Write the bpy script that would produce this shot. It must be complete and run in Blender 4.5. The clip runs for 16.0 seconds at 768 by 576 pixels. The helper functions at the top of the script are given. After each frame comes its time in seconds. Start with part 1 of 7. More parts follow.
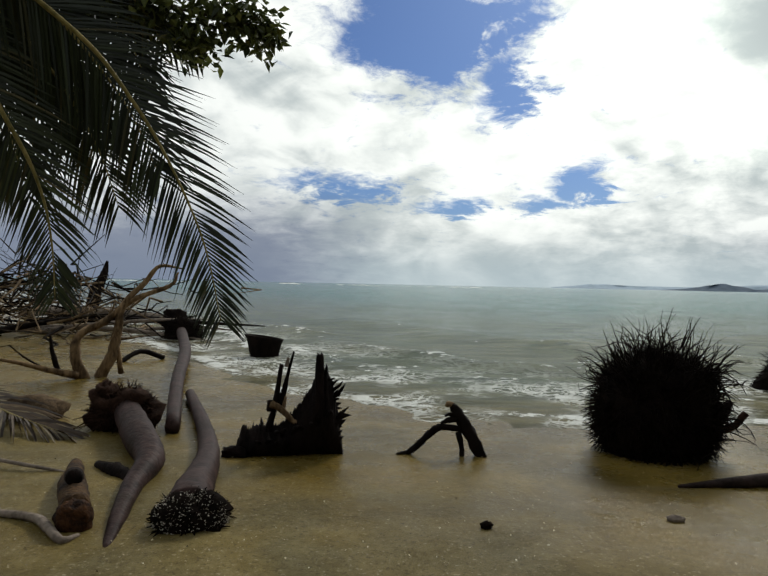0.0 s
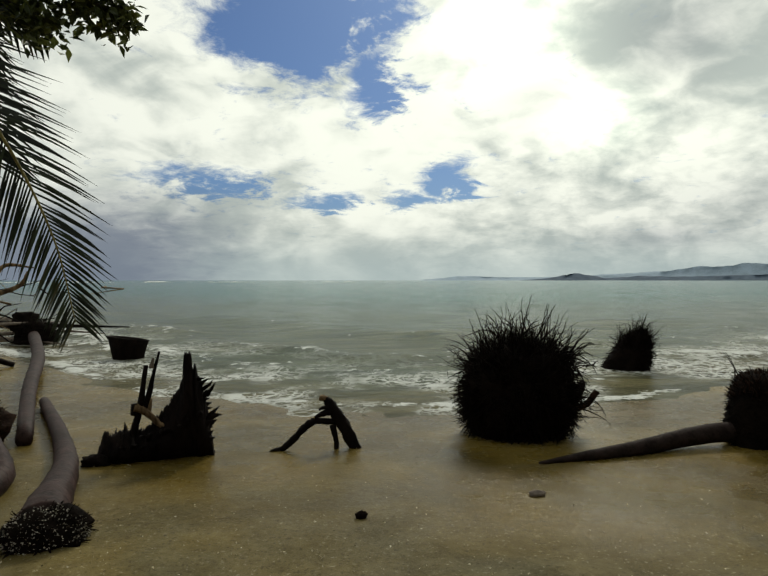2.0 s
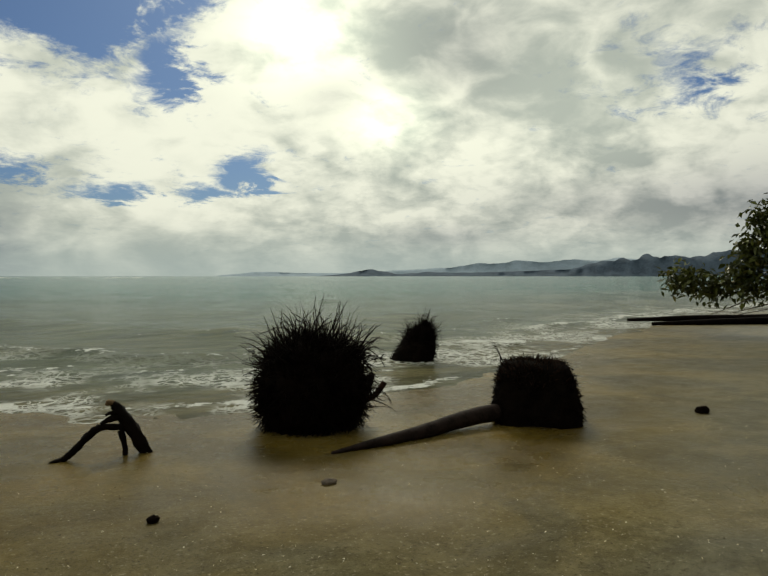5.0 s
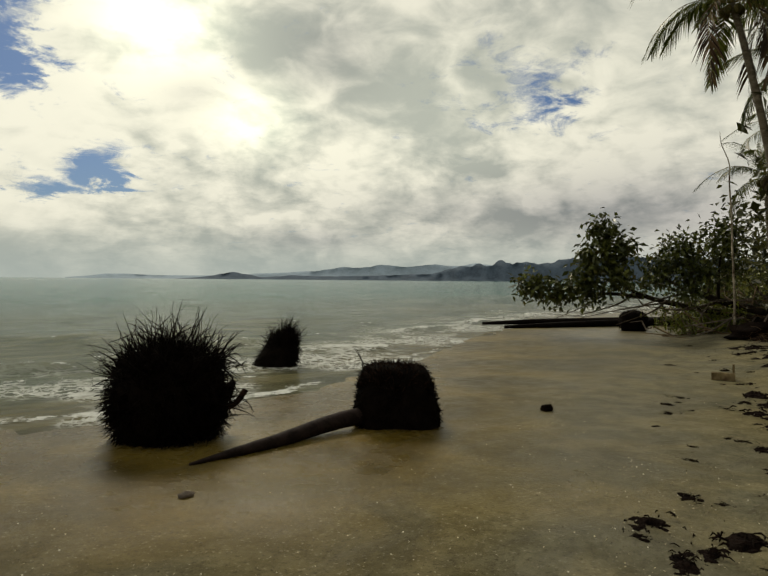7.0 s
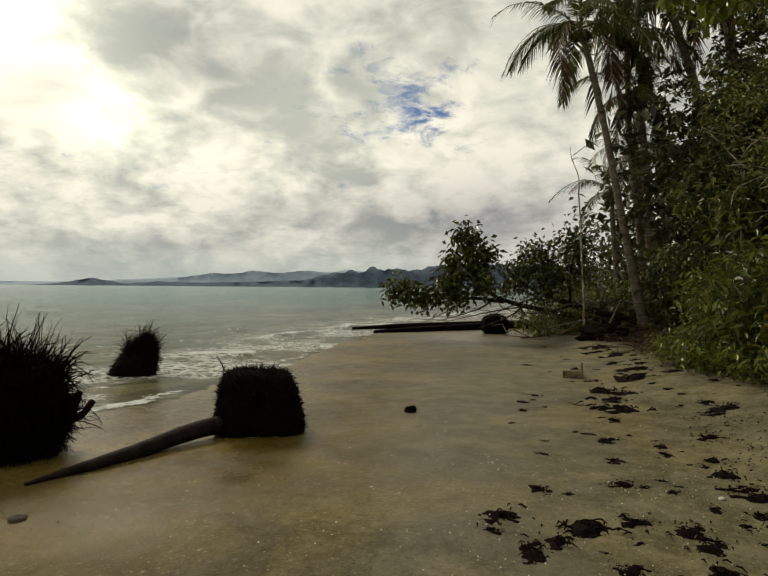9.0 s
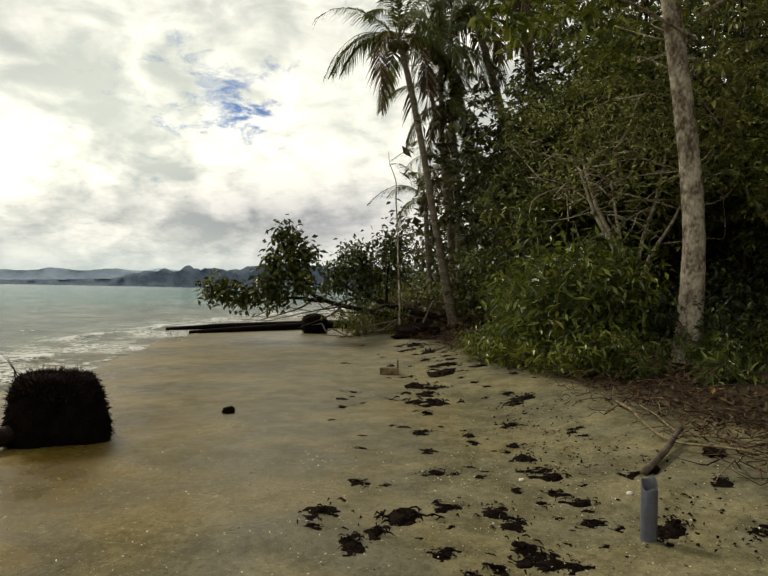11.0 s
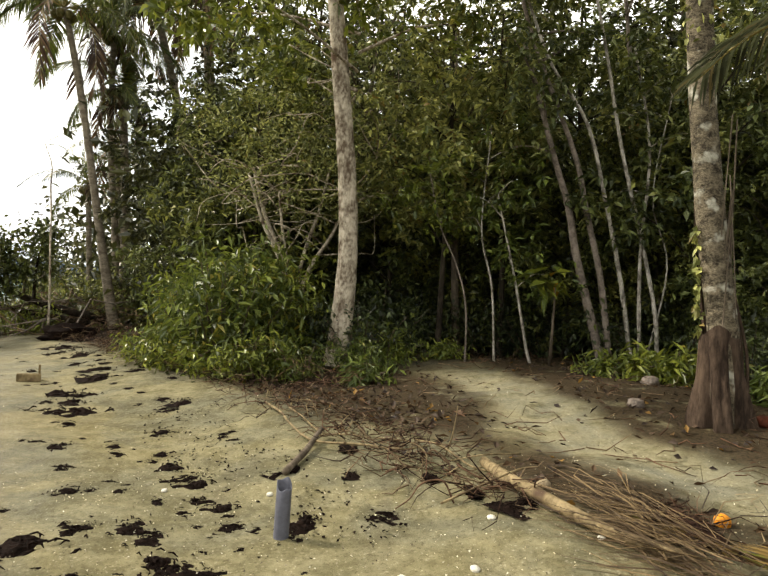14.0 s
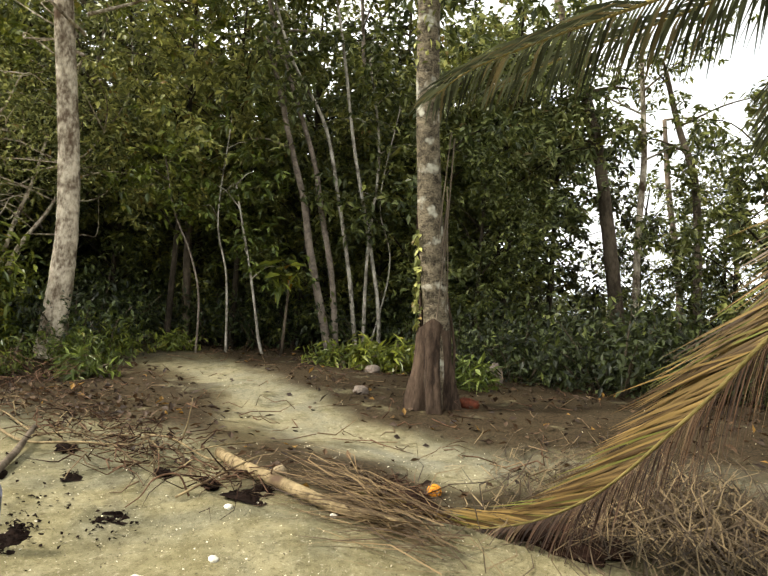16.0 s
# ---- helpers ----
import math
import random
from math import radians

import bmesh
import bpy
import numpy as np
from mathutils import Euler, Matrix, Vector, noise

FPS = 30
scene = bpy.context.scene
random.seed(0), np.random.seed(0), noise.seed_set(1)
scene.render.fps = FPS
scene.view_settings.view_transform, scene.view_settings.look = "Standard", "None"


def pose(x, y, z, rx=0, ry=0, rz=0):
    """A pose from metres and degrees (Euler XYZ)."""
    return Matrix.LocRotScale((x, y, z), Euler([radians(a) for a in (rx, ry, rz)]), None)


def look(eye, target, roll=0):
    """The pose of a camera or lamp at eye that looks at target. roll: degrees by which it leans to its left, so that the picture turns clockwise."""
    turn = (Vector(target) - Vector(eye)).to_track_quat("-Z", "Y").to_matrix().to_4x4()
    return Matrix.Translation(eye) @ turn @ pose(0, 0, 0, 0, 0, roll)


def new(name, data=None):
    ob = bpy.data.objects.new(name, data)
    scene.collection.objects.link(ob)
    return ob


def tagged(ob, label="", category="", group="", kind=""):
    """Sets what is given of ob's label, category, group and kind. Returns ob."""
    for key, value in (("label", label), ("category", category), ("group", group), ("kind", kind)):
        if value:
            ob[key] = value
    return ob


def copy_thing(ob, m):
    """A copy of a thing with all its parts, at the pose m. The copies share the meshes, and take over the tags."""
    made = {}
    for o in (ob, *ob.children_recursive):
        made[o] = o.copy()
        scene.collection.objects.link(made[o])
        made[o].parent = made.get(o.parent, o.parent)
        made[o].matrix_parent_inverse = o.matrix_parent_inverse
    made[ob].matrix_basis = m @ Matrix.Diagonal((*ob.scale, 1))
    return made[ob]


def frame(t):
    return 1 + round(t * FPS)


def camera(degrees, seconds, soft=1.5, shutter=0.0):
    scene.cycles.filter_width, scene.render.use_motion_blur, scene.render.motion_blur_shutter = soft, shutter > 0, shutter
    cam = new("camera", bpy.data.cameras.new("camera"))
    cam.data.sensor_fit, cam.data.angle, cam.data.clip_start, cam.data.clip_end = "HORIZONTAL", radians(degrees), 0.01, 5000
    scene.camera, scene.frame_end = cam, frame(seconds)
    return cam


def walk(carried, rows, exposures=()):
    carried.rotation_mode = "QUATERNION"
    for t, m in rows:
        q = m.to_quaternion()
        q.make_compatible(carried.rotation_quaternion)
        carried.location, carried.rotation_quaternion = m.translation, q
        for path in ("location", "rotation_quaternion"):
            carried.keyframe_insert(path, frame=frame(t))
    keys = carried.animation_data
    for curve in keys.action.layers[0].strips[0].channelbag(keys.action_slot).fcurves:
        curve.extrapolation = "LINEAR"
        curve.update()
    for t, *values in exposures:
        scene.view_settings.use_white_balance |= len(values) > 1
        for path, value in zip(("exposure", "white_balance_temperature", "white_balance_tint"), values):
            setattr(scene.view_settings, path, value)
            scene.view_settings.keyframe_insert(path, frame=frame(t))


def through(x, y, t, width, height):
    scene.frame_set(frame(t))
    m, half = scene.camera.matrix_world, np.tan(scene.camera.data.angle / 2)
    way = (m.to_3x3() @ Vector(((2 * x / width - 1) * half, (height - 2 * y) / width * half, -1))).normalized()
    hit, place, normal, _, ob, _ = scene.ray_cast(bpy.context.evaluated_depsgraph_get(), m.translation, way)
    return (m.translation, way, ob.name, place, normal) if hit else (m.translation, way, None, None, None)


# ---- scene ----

# ---------------------------------------------------------------- camera
cam = camera(59.67, 16.0, soft=1.5)
EYE = 1.5
ROWS = [
    (0.0, -0.009, 0.019, -0.014, 0.00, -0.35, -1.23),
    (0.5, -0.003, 0.018, -0.012, -2.70, -0.50, -0.70),
    (1.0, 0.001, 0.026, -0.012, -5.42, -0.61, -0.31),
    (1.5, 0.011, 0.046, -0.020, -8.06, -0.70, -0.32),
    (2.0, 0.015, 0.031, -0.025, -10.79, -0.67, 0.01),
    (2.5, 0.030, 0.025, -0.023, -13.33, -0.76, 0.20),
    (3.0, 0.028, -0.008, -0.017, -16.06, -0.82, 0.36),
    (3.5, 0.033, -0.015, -0.017, -18.88, -0.99, 0.42),
    (4.0, 0.026, -0.045, -0.021, -21.87, -0.99, 0.40),
    (6.5, -0.039, -0.166, 0.046, -36.76, -0.90, -0.52),
    (7.0, -0.008, -0.148, 0.027, -39.50, -0.68, -0.48),
    (7.5, 0.039, -0.128, -0.000, -42.16, -0.44, -0.66),
    (8.0, 0.063, -0.153, 0.002, -44.63, -0.33, -0.67),
    (10.5, 0.148, -0.158, -0.033, -61.39, 0.22, -0.61),
    (11.0, 0.129, -0.124, -0.039, -65.70, 0.20, -1.01),
    (11.5, 0.076, -0.117, -0.017, -70.31, 0.15, -1.44),
    (12.0, 0.055, -0.112, 0.005, -74.94, 0.17, -1.88),
    (12.5, 0.061, -0.113, 0.017, -79.47, 0.35, -2.27),
    (13.0, 0.079, -0.143, 0.018, -83.99, 0.65, -2.86),
    (13.5, 0.116, -0.195, 0.014, -88.54, 1.03, -3.10),
    (14.0, 0.164, -0.259, -0.002, -93.14, 1.43, -3.37),
    (14.5, 0.200, -0.269, -0.020, -98.13, 1.94, -3.73),
    (15.0, 0.250, -0.229, -0.056, -104.10, 2.42, -3.94),
    (15.5, 0.217, -0.174, -0.036, -110.27, 2.34, -4.16),
    (16.0, 0.146, -0.150, -0.020, -116.19, 2.37, -4.70),
]

EXPOSURES = [(0.0, 0.07, 6350, 8), (2.0, -0.06, 6750, 3), (4.0, -0.19, 7050, 0), (7.0, -0.24, 7450, 5), (8.2, -0.18, 7550, 7), (10.5, 0.22, 7250, 7), (11.5, 0.51, 7200, 8), (12.0, 0.71, 7150, 8), (12.5, 1.05, 7100, 9),
             (13.5, 1.5, 7000, 10), (14.5, 1.72, 6900, 10), (15.2, 1.83, 6850, 10), (16.0, 1.98, 6750, 10)]
walk(cam, [(t, pose(x, y, EYE + z, 90 + pitch, roll, yaw)) for t, x, y, z, yaw, pitch, roll in ROWS], EXPOSURES)


# ---------------------------------------------------------------- sky, sun
SUN_AZ, SUN_EL = 24.0, 38.0


class Nodes:
    """Short-hand for node trees."""

    def __init__(self, tree):
        self.tree = tree
        tree.nodes.clear()

    def add(self, kind, **values):
        n = self.tree.nodes.new(kind)
        for k, v in values.items():
            setattr(n, k, v)
        return n

    def link(self, a, b):
        self.tree.links.new(a, b)

    def put(self, socket, value):
        if isinstance(value, bpy.types.NodeSocket):
            self.link(value, socket)
        elif isinstance(value, (tuple, list)) and len(value) == 3 and socket.type == "RGBA":
            socket.default_value = (*value, 1)
        else:
            socket.default_value = value

    def math(self, op, a, b=0.0, c=0.0):
        n = self.add("ShaderNodeMath", operation=op)
        for s, v in zip(n.inputs, (a, b, c)):
            self.put(s, v)
        return n.outputs[0]

    def ramp(self, v, lo, hi, a=0.0, b=1.0):
        n = self.add("ShaderNodeMapRange", interpolation_type="SMOOTHSTEP")
        for s, x in zip(n.inputs, (v, lo, hi, a, b)):
            self.put(s, x)
        return n.outputs[0]

    def mix(self, f, a, b, blend="MIX"):
        n = self.add("ShaderNodeMix", data_type="RGBA", blend_type=blend)
        self.put(n.inputs[0], f)
        self.put(n.inputs[6], a)
        self.put(n.inputs[7], b)
        return n.outputs[2]

    def noise(self, vec, scale, detail=4.0, rough=0.55, distort=0.0):
        n = self.add("ShaderNodeTexNoise")
        if vec is not None:
            self.link(vec, n.inputs["Vector"])
        n.inputs["Scale"].default_value = scale
        n.inputs["Detail"].default_value = detail
        n.inputs["Roughness"].default_value = rough
        n.inputs["Distortion"].default_value = distort
        return n.outputs["Fac"]

    def voronoi(self, vec, scale, feature="F1"):
        n = self.add("ShaderNodeTexVoronoi", feature=feature)
        self.link(vec, n.inputs["Vector"])
        n.inputs["Scale"].default_value = scale
        return n.outputs["Distance"]

    def vec(self, x, y, z=0.0):
        n = self.add("ShaderNodeCombineXYZ")
        for s, v in zip(n.inputs, (x, y, z)):
            self.put(s, v)
        return n.outputs[0]

    def bump(self, height, strength, distance, normal=None):
        n = self.add("ShaderNodeBump")
        n.inputs["Strength"].default_value = strength
        n.inputs["Distance"].default_value = distance
        self.link(height, n.inputs["Height"])
        if normal is not None:
            self.link(normal, n.inputs["Normal"])
        return n.outputs[0]


def build_sky():
    world = bpy.data.worlds.new("sky")
    scene.world = world
    world.use_nodes = True
    n = Nodes(world.node_tree)
    co = n.add("ShaderNodeTexCoord").outputs["Generated"]
    xyz = n.add("ShaderNodeSeparateXYZ")
    n.link(co, xyz.inputs[0])
    x, y, z = xyz.outputs
    az = n.math("MULTIPLY", n.math("ARCTAN2", x, y), 57.2958)
    el = n.math("MULTIPLY", n.math("ARCSINE", z), 57.2958)
    zz = n.math("MAXIMUM", n.math("ADD", z, 0.22), 0.02)
    plane = n.vec(n.math("DIVIDE", x, zz), n.math("DIVIDE", y, zz), 0.0)
    sky = n.add("ShaderNodeTexSky", sky_type="NISHITA")
    sky.sun_disc = False
    sky.sun_elevation, sky.sun_rotation = radians(SUN_EL), radians(SUN_AZ)
    blue = n.mix(1.0, sky.outputs[0], (0.023, 0.034, 0.056), "MULTIPLY")
    # cloud cover, with the openings that this sky has
    big = n.noise(plane, 1.25, 7.0, 0.55, 0.5)
    fine = n.noise(plane, 5.0, 9.0, 0.66, 0.5)
    curl = n.noise(plane, 13.0, 7.0, 0.7, 0.6)
    wob = n.math("MULTIPLY", n.math("SUBTRACT", fine, 0.5), 9.0)
    wob2 = n.math("MULTIPLY", n.math("SUBTRACT", big, 0.5), 12.0)
    a2 = n.math("ADD", az, n.math("ADD", wob, wob2))
    e2 = n.math("ADD", el, n.math("MULTIPLY", n.math("SUBTRACT", wob2, wob), 0.45))
    gap = None
    for ca, ce, wa, we, amp in HOLES:
        u = n.math("DIVIDE", n.math("SUBTRACT", a2, ca), wa)
        v = n.math("DIVIDE", n.math("SUBTRACT", e2, ce), we)
        r2 = n.math("ADD", n.math("MULTIPLY", u, u), n.math("MULTIPLY", v, v))
        g = n.math("MULTIPLY", n.math("POWER", 2.718, n.math("MULTIPLY", r2, -1.0)), amp)
        gap = g if gap is None else n.math("MAXIMUM", gap, g)
    cover = n.math("SUBTRACT", n.math("ADD", 0.80, n.math("ADD", n.math("MULTIPLY", n.math("SUBTRACT", fine, 0.5), 1.9), n.math("MULTIPLY", n.math("SUBTRACT", curl, 0.5), 1.1))), gap)
    cloud = n.ramp(cover, 0.0, 0.62)
    # light and shade in the cloud
    mass = n.noise(n.vec(n.math("MULTIPLY", az, 0.052), n.math("MULTIPLY", el, 0.095), 1.7), 1.0, 7.0, 0.52, 0.7)
    lumps = n.noise(n.vec(n.math("MULTIPLY", az, 0.19), n.math("MULTIPLY", el, 0.33), 6.1), 1.0, 6.0, 0.5, 0.5)
    shade = n.ramp(n.math("ADD", n.math("MULTIPLY", mass, 0.55), n.math("ADD", n.math("MULTIPLY", lumps, 0.39), n.math("MULTIPLY", curl, 0.06))), 0.37, 0.575)
    # heaped cloud low in the east
    warp = n.math("MULTIPLY", n.math("SUBTRACT", n.noise(n.vec(n.math("MULTIPLY", az, 0.35), n.math("MULTIPLY", el, 0.6), 8.0), 1.0, 5.0, 0.55), 0.5), 1.6)
    cell = n.vec(n.math("ADD", n.math("MULTIPLY", az, 0.30), warp), n.math("SUBTRACT", n.math("MULTIPLY", el, 0.55), warp), 3.0)
    bulge = n.math("SUBTRACT", 0.5, n.math("MULTIPLY", n.math("ADD", n.voronoi(cell, 1.0), n.math("MULTIPLY", n.voronoi(cell, 2.6), 0.5)), 0.45))
    puff = n.math("ADD", n.math("MULTIPLY", n.noise(n.vec(n.math("MULTIPLY", az, 0.15), n.math("MULTIPLY", el, 0.25), 3.0), 2.0, 7.0, 0.55, 0.4), 0.75), n.math("MULTIPLY", n.math("ADD", bulge, 0.28), 0.42))
    heap = n.math("MULTIPLY", n.ramp(el, 17.0, 8.0), n.ramp(az, 5.0, 24.0))
    shade = n.math("MINIMUM", n.math("MAXIMUM", n.math("ADD", shade, n.math("MULTIPLY", n.math("MULTIPLY", n.math("SUBTRACT", n.math("ADD", puff, n.math("MULTIPLY", n.math("SUBTRACT", curl, 0.5), 0.15)), 0.54), 2.1), heap)), 0.0), 1.0)
    glow = None
    for ca, ce, wa, we, amp in GLOW:
        u = n.math("DIVIDE", n.math("SUBTRACT", az, ca), wa)
        v = n.math("DIVIDE", n.math("SUBTRACT", el, ce), we)
        r2 = n.math("ADD", n.math("MULTIPLY", u, u), n.math("MULTIPLY", v, v))
        g = n.math("MULTIPLY", n.math("POWER", 2.718, n.math("MULTIPLY", r2, -1.0)), amp)
        glow = g if glow is None else n.math("ADD", glow, g)
    white = n.mix(shade, (0.48, 0.525, 0.535), (0.98, 0.99, 0.96))
    lit = n.mix(1.0, white, n.vec(n.math("ADD", 0.86, glow), n.math("ADD", 0.86, glow), n.math("ADD", 0.86, n.math("MULTIPLY", glow, 0.82))), "MULTIPLY")
    col = n.mix(cloud, blue, lit)
    # bank of haze and rain low over the sea
    low = n.math("MULTIPLY", n.ramp(el, 5.0, 0.0), 0.75)
    col = n.mix(low, col, (0.42, 0.50, 0.53))
    rain = n.math("MULTIPLY", n.ramp(n.math("ADD", az, n.math("MULTIPLY", wob, 0.7)), 3.0, -11.0), n.ramp(n.math("ADD", el, n.math("MULTIPLY", wob, 0.5)), 9.0, 3.0))
    col = n.mix(n.math("MULTIPLY", rain, 0.88), col, (0.15, 0.18, 0.26))
    # sky overhead and inland, mostly unseen, is darkened to dim light on the sand
    col = n.mix(n.math("MULTIPLY", n.ramp(el, 32.0, 60.0), 0.75), col, (0.42, 0.44, 0.45))
    col = n.mix(n.math("MULTIPLY", n.ramp(y, 0.1, -0.6), 0.6), col, (0.30, 0.32, 0.33))
    bg = n.add("ShaderNodeBackground")
    n.link(col, bg.inputs[0])
    bg.inputs[1].default_value = SKY_STRENGTH
    out = n.add("ShaderNodeOutputWorld")
    n.link(bg.outputs[0], out.inputs[0])


# openings in the cloud: azimuth, elevation, half width, half height (degrees), depth
HOLES = [(3.0, 20.5, 6.4, 4.0, 1.6), (9.4, 16.6, 2.6, 2.8, 1.0), (-4.0, 8.2, 5.6, 1.4, 0.95), (6.5, 6.6, 5.0, 0.8, 0.75),
         (16.6, 8.4, 2.9, 1.5, 1.1), (13.0, 6.9, 3.5, 0.7, 0.7), (53.6, 16.0, 3.6, 1.8, 0.62), (48.6, 15.6, 4.6, 3.0, 0.34)]
GLOW = [(21.5, 20.0, 5.0, 4.4, 1.0), (28.6, 13.2, 3.6, 2.8, 0.75), (14.0, 17.0, 30.0, 16.0, 0.24), (23.6, 15.3, 3.6, 1.8, -0.34), (34.8, 18.4, 4.4, 3.4, -0.20), (38.0, 12.0, 10.0, 7.0, 0.10), (33.0, 3.3, 5.5, 1.1, -0.22),
        (45.0, 6.0, 12.0, 2.2, -0.16), (46.0, 14.0, 9.0, 6.0, 0.10), (62.0, 5.5, 12.0, 3.6, -0.30), (60.0, 16.0, 12.0, 7.0, 0.10)]
SKY_STRENGTH = 1.0
build_sky()

sun = new("sun", bpy.data.lights.new("sun", "SUN"))
sun.data.energy, sun.data.angle, sun.data.color = 1.7, radians(9), (1.0, 0.95, 0.86)
sun_from = Vector((math.sin(radians(SUN_AZ)) * math.cos(radians(SUN_EL)), math.cos(radians(SUN_AZ)) * math.cos(radians(SUN_EL)), math.sin(radians(SUN_EL))))
sun.matrix_world = look(sun_from * 50, (0, 0, 0))


# ---------------------------------------------------------------- materials
def material(name):
    m = bpy.data.materials.new(name)
    m.use_nodes = True
    n = Nodes(m.node_tree)
    b = n.add("ShaderNodeBsdfPrincipled")
    o = n.add("ShaderNodeOutputMaterial")
    n.link(b.outputs[0], o.inputs[0])
    return m, n, b


def organic(name, dark, light, scale=6.0, rough=0.8, bump=0.4, stretch=(1, 1, 1), wear=None, fine=5.0, gloss=0.10):
    """Bark, wood, fibre: two scales of noise between two colours, with relief."""
    m, n, b = material(name)
    co = n.add("ShaderNodeTexCoord").outputs["Object"]
    mp = n.add("ShaderNodeMapping")
    n.link(co, mp.inputs[0])
    mp.inputs["Scale"].default_value = stretch
    a = n.noise(mp.outputs[0], scale, 5.0, 0.6)
    f = n.noise(mp.outputs[0], scale * fine, 4.0, 0.6)
    t = n.ramp(n.math("ADD", n.math("MULTIPLY", a, 0.6), n.math("MULTIPLY", f, 0.4)), 0.36, 0.64)
    col = n.mix(t, dark, light)
    if wear:
        col = n.mix(n.ramp(n.noise(co, scale * 0.5, 3.0), 0.55, 0.68), col, wear)
    n.link(col, b.inputs["Base Color"])
    b.inputs["Roughness"].default_value = rough
    b.inputs["Specular IOR Level"].default_value = gloss
    n.link(n.bump(n.math("ADD", a, n.math("MULTIPLY", f, 0.5)), bump, 0.03), b.inputs["Normal"])
    return m


def leafy(name, dark, light, tint=None, rough=0.42, share=0.0, through=0.22):
    """Leaves: colour differs leaf by leaf; a little light comes through."""
    m, n, b = material(name)
    g = n.add("ShaderNodeNewGeometry")
    r = g.outputs["Random Per Island"]
    col = n.mix(n.math("POWER", r, 1.7), n.mix(1.0, dark, (0.7, 0.7, 0.7), "MULTIPLY"), n.mix(1.0, light, (1.3, 1.3, 1.25), "MULTIPLY"))
    if tint:
        col = n.mix(n.ramp(n.math("FRACT", n.math("MULTIPLY", r, 37.7)), 1.0 - share, 1.0 - share + 0.02), col, tint)
    co = n.add("ShaderNodeTexCoord").outputs["Object"]
    col = n.mix(n.math("MULTIPLY", n.ramp(n.noise(co, 0.9, 3.0), 0.35, 0.65), 0.45), col, dark)
    tone = n.add("ShaderNodeObjectInfo").outputs["Random"]
    col = n.mix(1.0, col, n.mix(tone, (0.72, 0.78, 0.8), (1.35, 1.25, 1.0)), "MULTIPLY")
    n.link(col, b.inputs["Base Color"])
    b.inputs["Roughness"].default_value = rough
    b.inputs["Specular IOR Level"].default_value = 0.36
    t = n.add("ShaderNodeBsdfTranslucent")
    n.link(col, t.inputs[0])
    mix = n.add("ShaderNodeMixShader")
    mix.inputs[0].default_value = through
    n.link(b.outputs[0], mix.inputs[1])
    n.link(t.outputs[0], mix.inputs[2])
    o = [k for k in n.tree.nodes if k.type == "OUTPUT_MATERIAL"][0]
    n.link(mix.outputs[0], o.inputs[0])
    return m


